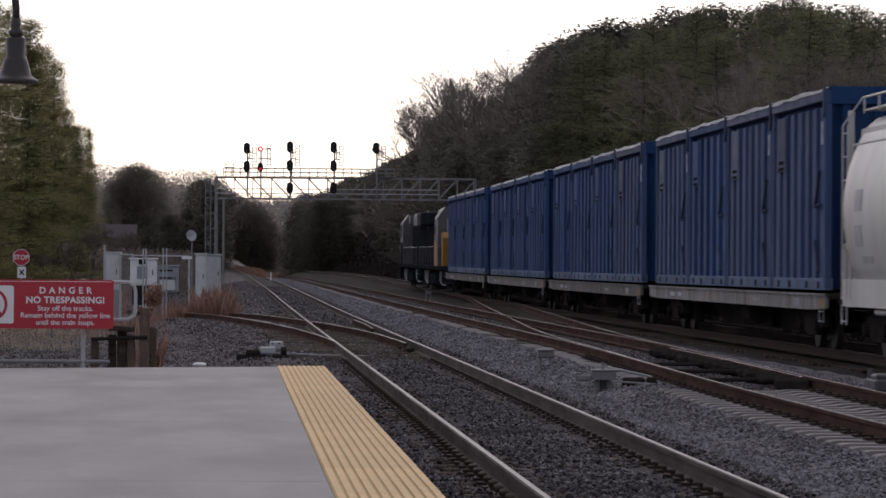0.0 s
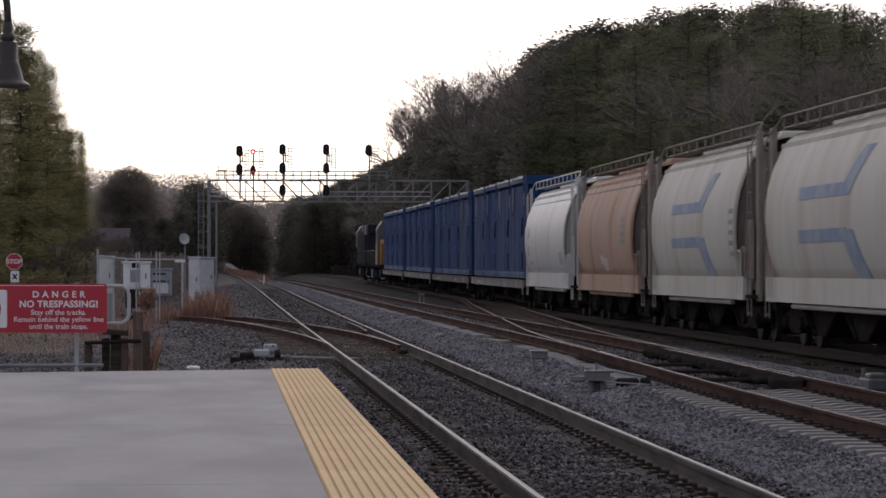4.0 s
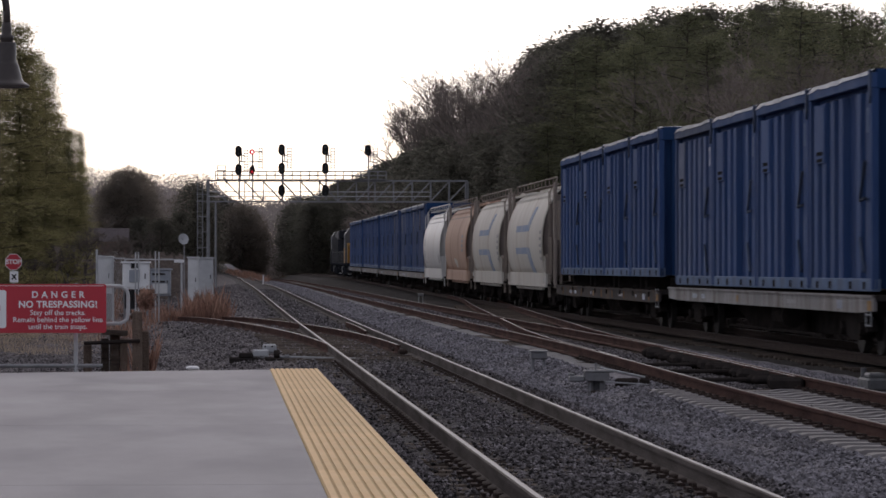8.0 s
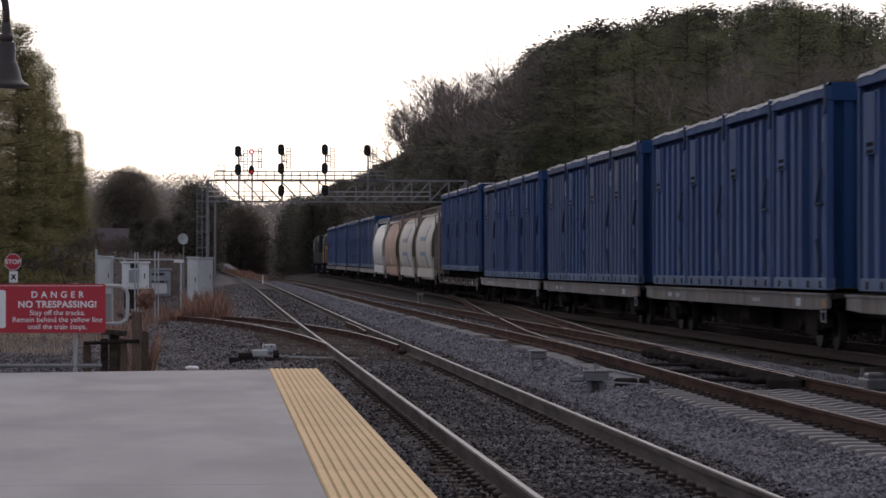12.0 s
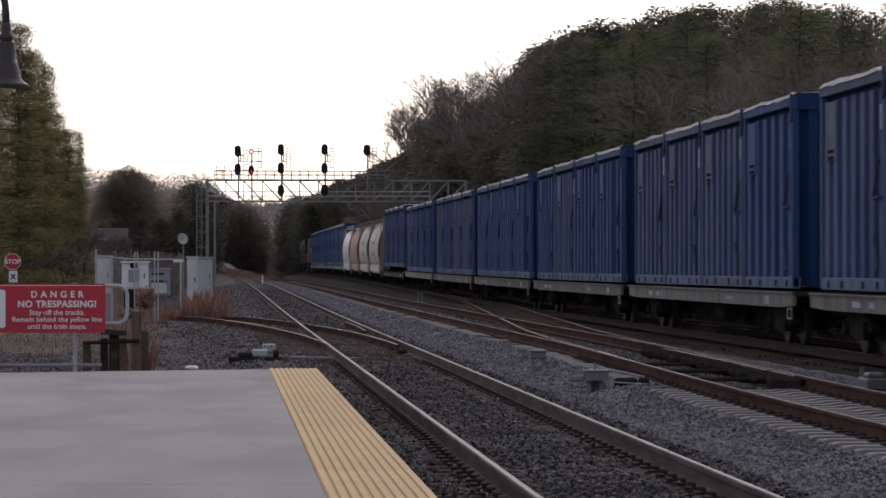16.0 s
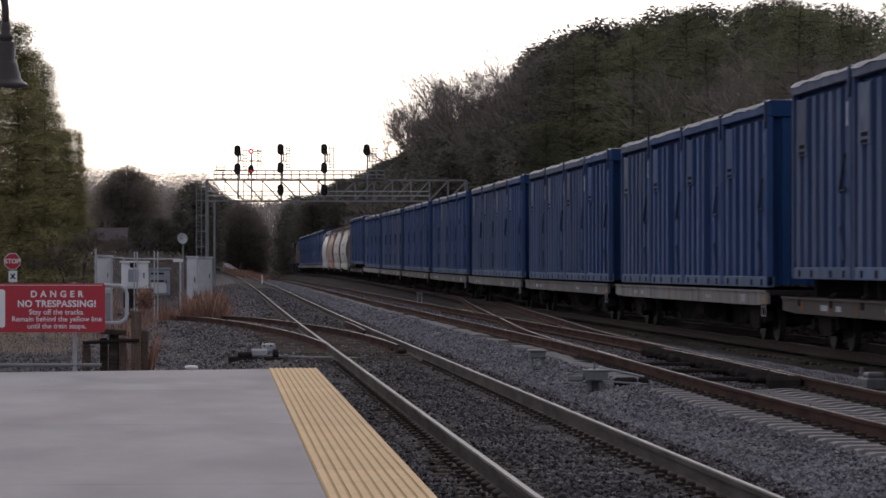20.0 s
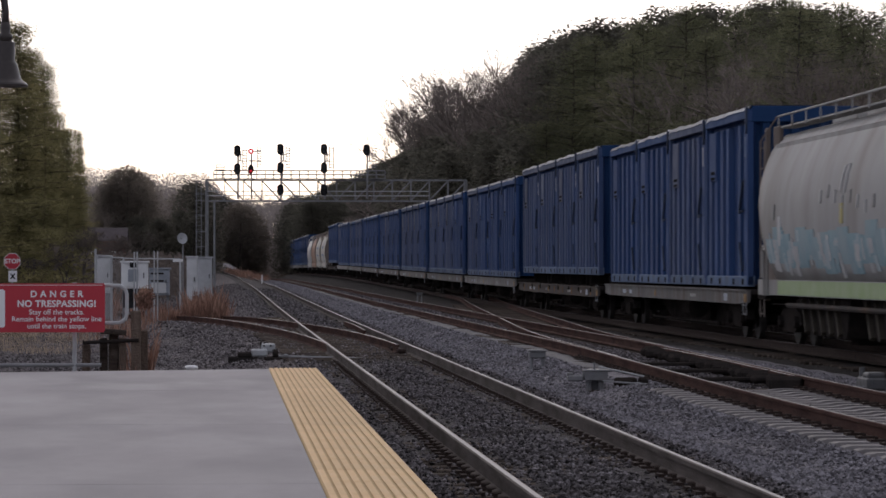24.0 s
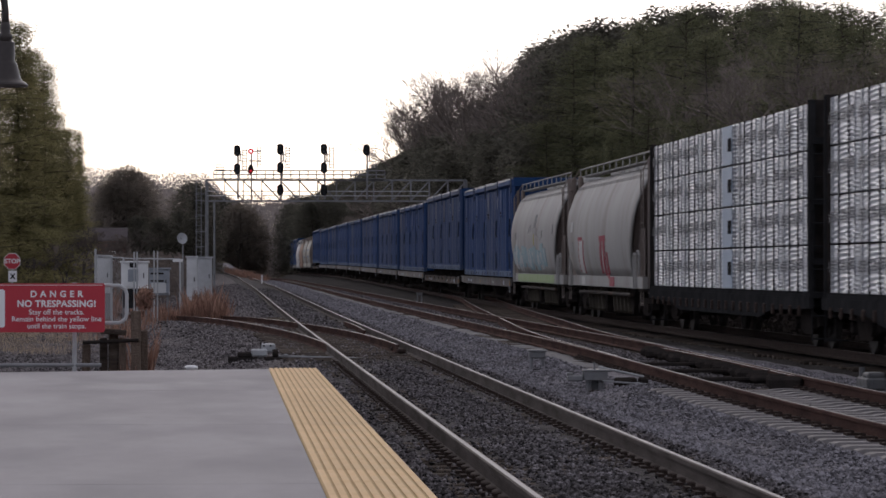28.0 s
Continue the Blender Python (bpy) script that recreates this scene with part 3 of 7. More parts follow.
for sx in (-0.11, 0.11):
    for sy in (-0.05, 0.05):
        box(_b, (sx, sy, 0.035), (0.03, 0.03, 0.03))
PLATE = mesh_of(_b, "tie_plate", "plate")


def lay_track(label, x0, fx, fz, y0, y1, near_to, concrete=lambda y: False, proud=0.0):
    tr = thing("railway_track", label, "railway track", "parallel railway tracks", "structure")
    for s in (-0.7525, 0.7525):
        rail(tr, lambda y, s=s: x0 + fx(y) + s, fz, y0, y1, mat="rail_grey" if x0 == X1 else "rail" if x0 == X2 else "plate", top="rail_top" if x0 == X1 else "rail_top_dull")
    rng = random.Random(int(x0 * 10))
    y = y0 + 57.4
    while y < near_to:
        c = concrete(y)
        o = new("tie", TIE_CONC if c else TIE_WOOD)
        o.parent = tr
        o.matrix_basis = pose(x0 + fx(y) + (0 if c else rng.uniform(-0.05, 0.05)), y, fz(y) - 0.176 + proud + (0.0 if c else rng.uniform(-0.02, 0.0) - (0.03 if x0 == X2 else 0.0)), 0, 0, 0 if c else rng.uniform(-1.2, 1.2))
        for s in (-0.7525, 0.7525):
            if y < 58 and x0 < 10:
                p = new("tie_plate", PLATE)
                p.parent = tr
                p.matrix_basis = pose(x0 + fx(y) + s, y, fz(y) - 0.176 + proud)
        y += 0.60 if c else 0.52 + rng.uniform(-0.02, 0.02)
    return tr


near_track = lay_track("near track on buried timber ties in grey ballast", X1, sweep, z1, -40, 620, 110, proud=0.014)
mid_track = lay_track("middle track on concrete ties, timber through the switches", X2, lambda y: bend(y) - 0.0003 * max(0.0, y - 350) ** 2, z2, -40, 430, 120, lambda y: y < 45.0, 0.02)
far_track = lay_track("far main track on timber ties, carrying the train", X3, bend, z3, -40, 700, 110, proud=-0.05)

# the turnout to the yard spur, and the crossover between the middle and the far track
turnout = thing("turnout", "turnout leaving the near track towards the cabinets", "turnout", kind="structure")
for s in (-0.7525, 0.7525):
    rail(turnout, lambda y, s=s: X1 + s + spur(y) + (0.06 if s < 0 else -0.06) + (0.0 if s < 0 else -0.12) * max(0, 1 - (y - 64) / 14), lambda y: spur_z(y) + 0.002, 64.2, 150, 1.5, mat="rail")
rail(turnout, lambda y: X1 + 0.7525 - 0.11 - 0.05 * abs(y - 87) / 6, lambda y: z1(y) - 0.03, 80.5, 93.5, 1.5, "guard_rail", "short dark guard rail inside the running rail", top="rail_top_dull")
rail(turnout, lambda y: X1 - 0.7525 + spur(y) + 0.17, lambda y: spur_z(y), 86.5, 95.0, 1.5, "guard_rail", "short dark guard rail inside the running rail", top="rail_top_dull")
rng_t = random.Random(3)
yy = 64.0
while yy < 118:
    o = new("tie", TIE_WOOD)
    o.parent = turnout
    o.matrix_basis = pose(X1 + spur(yy) * (0.5 if yy < 84 else 1.0) - (0.3 if yy < 84 else 0), yy, spur_z(yy) - (0.152 if yy < 84 else 0.17), 0, 0, rng_t.uniform(-2, 2) + (0 if yy < 84 else 5))
    yy += 0.55

for k in range(6):
    o = new("tie", TIE_WOOD)
    o.parent = turnout
    o.matrix_basis = pose(X1 - 0.25, 59.0 + 0.75 * k, -0.158 + 0.004 * (k % 3), 0, 0, rng_t.uniform(-1.5, 1.5)) @ Matrix.Diagonal((1.1, 1.0, 1.0, 1.0))
for y, dx in ((63.8, -0.17), (65.4, -0.22)):
    bm = bmesh.new()
    box(bm, (X1 + 0.7525 + dx, y, -0.11), (0.16, 0.22, 0.09), rz=6, bevel=0.03)
    part("switch_block", bm, "plate", turnout)

crossover = thing("crossover", "crossover rails joining the middle and far tracks", "crossover", kind="structure")


def cross_x(y):
    """Across from the middle to the far track: eased at both switches, straight between."""
    if y < 54:
        return X2
    k, a, b, c, d = 0.0535, 54.0, 78.0, 152.0, 176.0
    if y < b:
        return X2 + k * (y - a) ** 2 / (2 * (b - a))
    if y < c:
        return X2 + k * (y - (a + b) / 2)
    y = min(y, d)
    return X2 + k * (c - (a + b) / 2) + k * (y - c) - k * (y - c) ** 2 / (2 * (d - c))


def cross_z(y):
    t = smooth(66, 165, y)
    return z2(y) * (1 - t) + z3(y) * t + 0.003


for s in (-0.7525, 0.7525):
    rail(crossover, lambda y, s=s: cross_x(y) + s + (0.06 if s < 0 else -0.06) * max(0, 1 - (y - 56) / 6), cross_z, 56.5, 174, 2, top="rail_top_dull")
yy = 94.0
while yy < 148:
    o = new("tie", TIE_WOOD)
    o.parent = crossover
    o.matrix_basis = pose(cross_x(yy), yy, cross_z(yy) - 0.185, 0, 0, rng_t.uniform(-2, 2) - 3)
    yy += 0.55


# ---- the train: distances of its couplings from the camera at the start, and its run ----
def run(t):
    return 15.48 * t - 0.0185 * t * t


TIMES = [0, 1, 2, 4, 6, 8, 10, 12, 14, 16, 18, 20, 22, 24, 26, 28]
MOVERS = []


def on_rails(d):
    e = 4.0
    dx = bend(d + e) - bend(d - e)
    dz = ride_z(d + e) - ride_z(d - e)
    return pose(X3 + bend(d), d, ride_z(d), math.degrees(math.atan2(dz, 2 * e)), 0, -math.degrees(math.atan2(dx, 2 * e)))


def moving(ob, d0, off=None):
    """Remember a thing that rides the train: the distance of its vehicle's middle at the start, and its pose on the vehicle."""
    MOVERS.append((ob, d0, off or Matrix()))
    ob.matrix_basis = on_rails(d0) @ (off or Matrix())
    return ob


def truck_parts(parent, y):
    bm = bmesh.new()
    for s in (-1, 1):
        prism(bm, [(y - 1.25, 0.42), (y - 1.15, 0.62), (y - 0.55, 0.72), (y + 0.55, 0.72), (y + 1.15, 0.62), (y + 1.25, 0.42), (y + 0.85, 0.36), (y + 0.4, 0.26), (y - 0.4, 0.26), (y - 0.85, 0.36)],
              "x", s * 1.02 - 0.09, s * 1.02 + 0.09)
        for k in (-0.16, 0, 0.16):
            rod(bm, (s * 1.04, y + k, 0.30), (s * 1.04, y + k, 0.60), 0.065, 8)
        for k in (-0.89, 0.89):
            rod(bm, (s * 1.06, y + k, 0.457), (s * 1.2, y + k, 0.457), 0.12, 8)
    box(bm, (0, y, 0.55), (2.2, 0.4, 0.3))
    t = part("truck", bm, "iron", parent, at=pose(0, 0, RAISE))
    for k in (-0.89, 0.89):
        bm = bmesh.new()
        for s in (-1, 1):
            rod(bm, (s * 0.70, y + k, 0.447), (s * 0.82, y + k, 0.447), 0.445, 22)
            rod(bm, (s * 0.80, y + k, 0.447), (s * 0.86, y + k, 0.447), 0.20, 12)
        rod(bm, (-0.8, y + k, 0.447), (0.8, y + k, 0.447), 0.085, 8)
        part("wheelset", bm, "wheel", t)
    return t


def coupler(parent, y0, s):
    bm = bmesh.new()
    box(bm, (0, y0 + s * 0.3, 0.84), (0.16, 0.7, 0.2), bevel=0.02)
    box(bm, (0.03, y0 + s * 0.62, 0.84), (0.30, 0.24, 0.27), bevel=0.04)
    rod(bm, (-0.9, y0 + s * 0.1, 0.95), (0.1, y0 + s * 0.35, 0.9), 0.016, 6)
    rod(bm, (0.35, y0 + s * 0.15, 0.75), (0.25, y0 + s * 0.6, 0.42), 0.03, 6)
    part("coupler", bm, "iron", parent)


def flatcar(sill="sill", drop=0.0, lift=0.0):
    """Flatcar; with drop its deck and sills hang lower and the containers stand on bolsters, higher by lift."""
    L = 26.2
    car = thing("flatcar", "long grey flatcar with rust-streaked side sill carrying containers", "freight car", "container flatcars of the train")
    bm = bmesh.new()
    box(bm, (0, 0, 1.20 - drop), (2.7, L, 0.10))
    for k in range(26):
        box(bm, (0, -L / 2 + 0.6 + k * 1.0, 1.10 - drop), (2.6, 0.10, 0.14))
    part("deck", bm, "iron", car)
    if drop:
        for k in range(4):
            for e in (-2.55, 2.55):
                bm = bmesh.new()
                box(bm, (0, -9.45 + 6.30 * k + e, 1.275 + (lift - drop) / 2), (1.9, 0.26, drop + lift + 0.05), bevel=0.015)
                part("bolster", bm, "iron", car)
            for e in (-1.65, 1.65):
                for s in (-1, 1):
                    bm = bmesh.new()
                    y = -9.45 + 6.30 * k + e
                    for q in (-0.07, 0.07):
                        prism(bm, [(s * 1.34, 1.10 - drop), (s * 1.41, 1.10 - drop), (s * 1.42, 1.30 - drop), (s * 1.30, 1.36 - drop), (s * 1.29, 1.32 - drop), (s * 1.34, 1.28 - drop)], "y", y + q - 0.025, y + q + 0.025)
                    box(bm, (s * 1.395, y, 1.16 - drop), (0.05, 0.16, 0.16))
                    part("tie_down_bracket", bm, "iron", car)
    for s in (-1, 1):
        bm = bmesh.new()
        prism(bm, [(-L / 2, 1.24 - drop), (L / 2, 1.24 - drop), (L / 2, 0.98 - drop), (L / 2 - 1.6, 0.94 - drop), (-L / 2 + 1.6, 0.94 - drop), (-L / 2, 0.98 - drop)], "x", s * 1.36 - 0.03, s * 1.36 + 0.03)
        box(bm, (s * 1.375, 0, 1.225 - drop), (0.10, L, 0.035))
        sd = part("side_sill", bm, sill, car)
        if drop:
            for k in range(9):
                bm = bmesh.new()
                y = -L / 2 + 2.0 + 2.75 * k
                box(bm, (s * 1.393, y, 1.08 - drop), (0.004, 0.20 + 0.05 * (k % 3), 0.20 if k % 4 != 1 else 0.07))
                part("stencil", bm, "tag_grey" if k % 4 == 1 else "rust_patch", sd)
        for k, (y, w, h, mt) in enumerate(((-L / 2 + 0.35, 0.34, 0.24, "loco_yellow"), (-L / 2 + 3.1, 0.5, 0.22, "tag_grey"), (-L / 2 + 8.2, 0.9, 0.10, "mark_dark"), (L / 2 - 4.6, 0.7, 0.14, "tag_grey"), (L / 2 - 6.0, 0.5, 0.14, "tag_grey"), (2.0, 0.22, 0.2, "loco_yellow"))):
            bm = bmesh.new()
            box(bm, (s * 1.394, y, 1.07 - drop), (0.006, w, h * 0.7))
            part("stencil", bm, mt, sd)
    bm = bmesh.new()
    prism(bm, [(-L / 2, 1.10), (L / 2, 1.10), (L / 2, 0.80), (8.4, 0.72), (6.6, 0.42), (-6.6, 0.42), (-8.4, 0.72), (-L / 2, 0.80)], "x", -0.35, 0.35)
    for s in (-1, 1):
        rod(bm, (s * 0.95, -5.8, 0.45), (s * 0.95, 5.8, 0.45), 0.03, 6)
    part("centre_sill", bm, "iron", car)
    bm = bmesh.new()
    rod(bm, (-0.8, -1.6, 0.75), (-0.8, -0.3, 0.75), 0.24, 12)
    part("brake_tank", bm, "iron", car)
    bm = bmesh.new()
    box(bm, (0.8, 1.3, 0.72), (0.4, 0.6, 0.4), bevel=0.03)
    part("brake_valve", bm, "iron", car)
    for s in (-1, 1):
        bm = bmesh.new()
        x, y = -1.38 * s, -L / 2 * s + 0.25 * s
        for z in (0.74, 0.92, 1.08):
            rod(bm, (x, y, z), (x, y + 0.45 * s, z), 0.014, 6)
        for k in (0, 0.45 * s):
            rod(bm, (x, y + k, 0.72), (x, y + k, 1.2), 0.014, 6)
        part("step_ladder", bm, "galv_dull", car)
    for y in (-9.9, 9.9):
        truck_parts(car, y)
    for s in (-1, 1):
        coupler(car, s * L / 2, s)
    return car


CL, CH = 6.15, 3.67


def container(variant):
    """Ribbed blue waste container, seen mostly on its long side."""
    rng = random.Random(70 + variant)
    c = thing("waste_container", "blue ribbed steel waste container with tarpaulin top, on a flatcar", "container", "blue containers of the train")
    W = 1.27
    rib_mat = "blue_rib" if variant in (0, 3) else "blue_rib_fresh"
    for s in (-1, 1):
        # The recessed sheet wears the blue that has its shade painted in.
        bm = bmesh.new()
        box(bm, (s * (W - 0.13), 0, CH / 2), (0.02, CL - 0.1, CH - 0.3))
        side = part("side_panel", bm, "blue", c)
        n = 7 if variant != 1 else 6
        for k in range(n):
            bm = bmesh.new()
            y = -CL / 2 + 0.52 + k * (CL - 1.04) / (n - 1)
            if variant == 2 and k in (2,):
                continue
            w = 0.23 if variant != 1 else 0.25
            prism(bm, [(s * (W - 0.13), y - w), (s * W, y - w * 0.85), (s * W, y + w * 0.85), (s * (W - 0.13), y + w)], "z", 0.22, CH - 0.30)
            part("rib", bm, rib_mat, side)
        bm = bmesh.new()
        box(bm, (s * (W - 0.02), CL / 2 - 1.05, CH - 0.85), (0.09, 0.95, 1.05), bevel=0.01)
        hatch = part("panel", bm, "rail_worn" if variant in (0, 3) else rib_mat, side)
        bm = bmesh.new()
        box(bm, (s * (W + 0.027), CL / 2 - 1.05, CH - 1.20), (0.006, 0.60, 0.07))
        box(bm, (s * (W + 0.027), CL / 2 - 1.05, CH - 1.32), (0.006, 0.60, 0.06))
        part("label", bm, "black", hatch, "dark stencilled bars")
        bm = bmesh.new()
        box(bm, (s * (W + 0.004), -CL / 2 + 0.52, CH - 0.78), (0.008, 0.15, 0.42))
        part("tag", bm, "tag_grey" if variant in (0, 3) else "blue_pale", side, "pale sticker")
        bm = bmesh.new()
        rod(bm, (s * (W + 0.05), -CL / 2 + 0.5, CH * 0.60), (s * (W + 0.06), -CL / 2 + 0.95, CH * 0.42), 0.03, 6)
        rod(bm, (s * (W + 0.06), -CL / 2 + 0.95, CH * 0.42), (s * (W + 0.05), -CL / 2 + 0.45, CH * 0.43), 0.03, 6)
        part("latch", bm, "latch_dark", side)
        bm = bmesh.new()
        rod(bm, (s * (W + 0.05), -CL / 2 + 1.0, CH * 0.25), (s * (W + 0.06), -CL / 2 + 0.55, CH * 0.09), 0.03, 6)
        part("lower_latch", bm, "latch_dark", side)
        bm = bmesh.new()
        box(bm, (s * (W - 0.05), 0, 0.11), (0.14, CL, 0.22), bevel=0.012)
        br = part("bottom_rail", bm, "blue_pale", c, "pale blue bottom rail")
        for y in (-2.3, -1.0, 1.0, 2.3):
            bm = bmesh.new()
            box(bm, (s * (W + 0.021), y, 0.10), (0.006, 0.24, 0.13))
            part("fork_pocket", bm, "black", br)
        bm = bmesh.new()
        box(bm, (s * (W - 0.03), 0, CH - 0.11), (0.16, CL, 0.18), bevel=0.015)
        part("top_rail", bm, "rail_worn" if variant in (0, 3) else rib_mat, c, "scuffed grey-blue top rail")
        for e in (-1, 1):
            bm = bmesh.new()
            box(bm, (s * (W - 0.03), e * (CL / 2 - 0.07), CH / 2), (0.13, 0.14, CH - 0.06), bevel=0.012)
            part("corner_post", bm, rib_mat, c)
    for e in (-1, 1):
        bm = bmesh.new()
        y0, y1 = e * (CL / 2 - 0.12), e * (CL / 2 - 0.02)
        pts = [(-W + 0.06, e * (CL / 2 - 0.16))]
        for k in range(4):
            x = -0.9 + 0.6 * k
            pts += [(x - 0.12, y0), (x - 0.08, y1), (x + 0.08, y1), (x + 0.12, y0)]
        pts += [(W - 0.06, e * (CL / 2 - 0.16))]
        prism(bm, pts, "z", 0.05, CH - 0.05)
        part("end_panel", bm, "blue_end", c)
        bm = bmesh.new()
        box(bm, (0, e * (CL / 2 - 0.05), CH - 0.105), (2 * W - 0.1, 0.14, 0.33), bevel=0.01)
        part("end_rail", bm, "blue_end", c)
    bm = bmesh.new()
    n = 12
    rows = []
    for i in range(n + 1):
        y = -CL / 2 + CL * i / n
        zz = CH + 0.02 + 0.02 * math.sin(i * 0.9 + variant) + rng.uniform(-0.012, 0.02)
        rows.append([bm.verts.new(p) for p in ((-W - 0.07, y, CH - 0.035 + rng.uniform(-0.035, 0.02)), (-W + 0.02, y, CH + 0.03 + 0.5 * (zz - CH) + rng.uniform(0, 0.025)), (0, y, zz + 0.05), (W - 0.04, y, CH + 0.02), (W + 0.01, y, CH - 0.05))])
    for a, b in zip(rows, rows[1:]):
        for j in range(4):
            bm.faces.new((a[j], b[j], b[j + 1], a[j + 1]))
    part("tarpaulin", bm, "tarp", c, "weathered grey tarpaulin lid")
    for s in (-1, 1):
        bm = bmesh.new()
        box(bm, (s * (W - 0.005), -CL / 2 + 0.07, CH - 0.13), (0.16, 0.17, 0.26), bevel=0.02)
        part("hinge", bm, rib_mat, c)
        bm = bmesh.new()
        prism(bm, [(-CL / 2 - 0.05, CH + 0.02), (-CL / 2 + 0.10, CH + 0.05), (-CL / 2 + 0.12, CH - 0.16), (-CL / 2 + 0.05, CH - 0.52), (-CL / 2 - 0.02, CH - 0.40)], "x", s * (W + 0.055) - 0.02, s * (W + 0.055) + 0.02)
        part("lid_strap", bm, "latch_dark", c, "dark strap flap holding the lid")
        bm = bmesh.new()
        box(bm, (s * (W + 0.02), CL / 2 - 0.07, CH * 0.48), (0.02, 0.05, CH * 0.9))
        part("joint_strip", bm, "latch_dark", c)
    return c


def hopper(body_mat, label, marks, sill_mat, walk_mat, L=18.0, tall=True):
    car = thing("covered_hopper", label, "hopper car", "covered hopper cars of the train")
    half = L / 2

    def side_x(z):
        """Half the body's width at a height: it bulges in the middle."""
        a = (z - 1.40) / 2.55
        return 1.58 - 0.30 * abs(a - 0.46) ** 2.2 / 0.54 ** 2.2 - 0.10 * max(0.0, a - 0.7)
    bm = bmesh.new()
    prof = []
    for k in range(9):
        a = k / 8
        z = 1.40 + a * 2.55
        prof.append((side_x(z), z))
    prof += [(1.12, 4.16), (0.95, 4.30), (0.55, 4.40), (0.0, 4.43)]
    prof = prof + [(-x, z) for x, z in prof[-2::-1]]
    rings = []
    stations = (-1, -0.93, -0.6, 0, 0.6, 0.93, 1)
    for s in stations:
        ring = []
        for x, z in prof:
            a = (z - 1.4) / 3.03
            reach = half - 1.30 - 0.55 * (1 - a) ** 2.0 if tall else half - 0.72 - 1.75 * (1 - min(1.0, a * 1.08)) ** 1.6
            ring.append(bm.verts.new((x, s * reach, z)))
        rings.append(ring)
    for a, b in zip(rings, rings[1:]):
        for j in range(len(prof) - 1):
            bm.faces.new((a[j], b[j], b[j + 1], a[j + 1]))
    body = part("body", bm, body_mat, car, smooth=True)
    md = body.modifiers.new("sheet", "SOLIDIFY")
    md.thickness, md.offset = 0.035, 0.0
    for s in (-1, 1):
        bm = bmesh.new()
        strips = []
        for z in (1.44, 1.8, 2.2, 2.6, 3.0, 3.4, 3.8, 4.10):
            a = (z - 1.4) / 3.03
            y = (half - 1.30 - 0.55 * (1 - a) ** 2.0 if tall else half - 0.72 - 1.75 * (1 - min(1.0, a * 1.08)) ** 1.6) - 0.09
            w = side_x(z) - 0.05
            strips.append([bm.verts.new((x, s * q, z)) for x, q in ((-w, y), (w, y), (w, y - 0.04), (-w, y - 0.04))])
        for a, b in zip(strips, strips[1:]):
            for j in range(4):
                bm.faces.new((a[j], a[(j + 1) % 4], b[(j + 1) % 4], b[j]))
        bm.faces.new(strips[0])
        bm.faces.new(strips[-1])
        bmesh.ops.recalc_face_normals(bm, faces=bm.faces)
        part("slope_sheet", bm, body_mat if body_mat == "white_car" else "hopper_end", body, "rust-brown sloping end sheet")
    bm = bmesh.new()
    for s in (-1, 1):
        box(bm, (s * 1.19, 0, 4.05), (0.06, L - 2.3, 0.14))
    part("roof_seam", bm, sill_mat, body)
    for s in (-1, 1):
        bm = bmesh.new()
        if tall:
            prism(bm, [(-half + 1.0, 1.05), (half - 1.0, 1.05), (half - 1.0, 1.52), (-half + 1.0, 1.52)], "x", s * 1.42 - 0.09, s * 1.42 + 0.09)
        else:
            prism(bm, [(-half + 0.3, 1.16), (half - 0.3, 1.16), (half - 0.3, 1.46), (-half + 0.3, 1.46)], "x", s * 1.38 - 0.07, s * 1.38 + 0.07)
        sd = part("side_sill", bm, sill_mat, car)
        bm = bmesh.new()
        rod(bm, (s * 1.36, -half + 3.4, 0.98), (s * 1.36, half - 3.4, 0.98), 0.05, 8)
        part("train_pipe", bm, sill_mat if tall else "sill_brown", sd)
        for e in (-1, 1):
            bm = bmesh.new()
            y = e * (half - 1.35)
            for q in (0, -0.42 * e):
                rod(bm, (s * 1.50, y + q, 1.15), (s * 1.50, y + q, 2.05), 0.032, 6)
            rod(bm, (s * 1.50, y, 2.05), (s * 1.50, y - 0.42 * e, 2.05), 0.032, 6)
            part("grab_iron", bm, sill_mat, sd)
            bm = bmesh.new()
            wide = 0.12 if walk_mat == "white_car" or not tall else 0.42
            box(bm, (s * 1.26, e * (half - 0.36), 2.75), (0.10, wide, 3.45), bevel=0.02)
            if not tall:
                box(bm, (s * 1.12, e * (half - 0.80), 4.28), (0.09, 0.72, 0.42), bevel=0.02)
            part("end_post", bm, walk_mat if tall else "hopper_end", sd)
            bm = bmesh.new()
            near, far, foot = e * (half - 0.50), e * (half - 1.75), e * (half - (2.2 if tall else 2.8))
            prism(bm, [(near, 1.46), (foot, 1.46), (e * (half - 2.0), 2.70), (near, 2.70)], "x", s * 1.36 - 0.012, s * 1.36 + 0.012)
            prism(bm, [(far, 2.70), (far - e * 0.12, 2.70), (far - e * 0.12, 3.62), (far, 3.62)], "x", s * 1.36 - 0.012, s * 1.36 + 0.012)
            prism(bm, [(near, 2.60), (e * (half - 1.7), 2.60), (e * (half - 1.7), 3.70), (near, 3.70)], "x", s * 1.08 - 0.01, s * 1.08 + 0.01)
            part("end_plate", bm, walk_mat if tall else "hopper_end", sd, "end web plate with a square opening")
            bm = bmesh.new()
            gy = e * (half - 0.95)
            pts = [(gy, 1.50), (gy, 2.02), (gy - e * 0.10, 2.12), (gy - e * 0.34, 2.12), (gy - e * 0.40, 2.02)]
            tube(bm, [(s * 1.47, p, q) for p, q in pts], 0.03, 6)
            part("corner_grab", bm, walk_mat, sd)
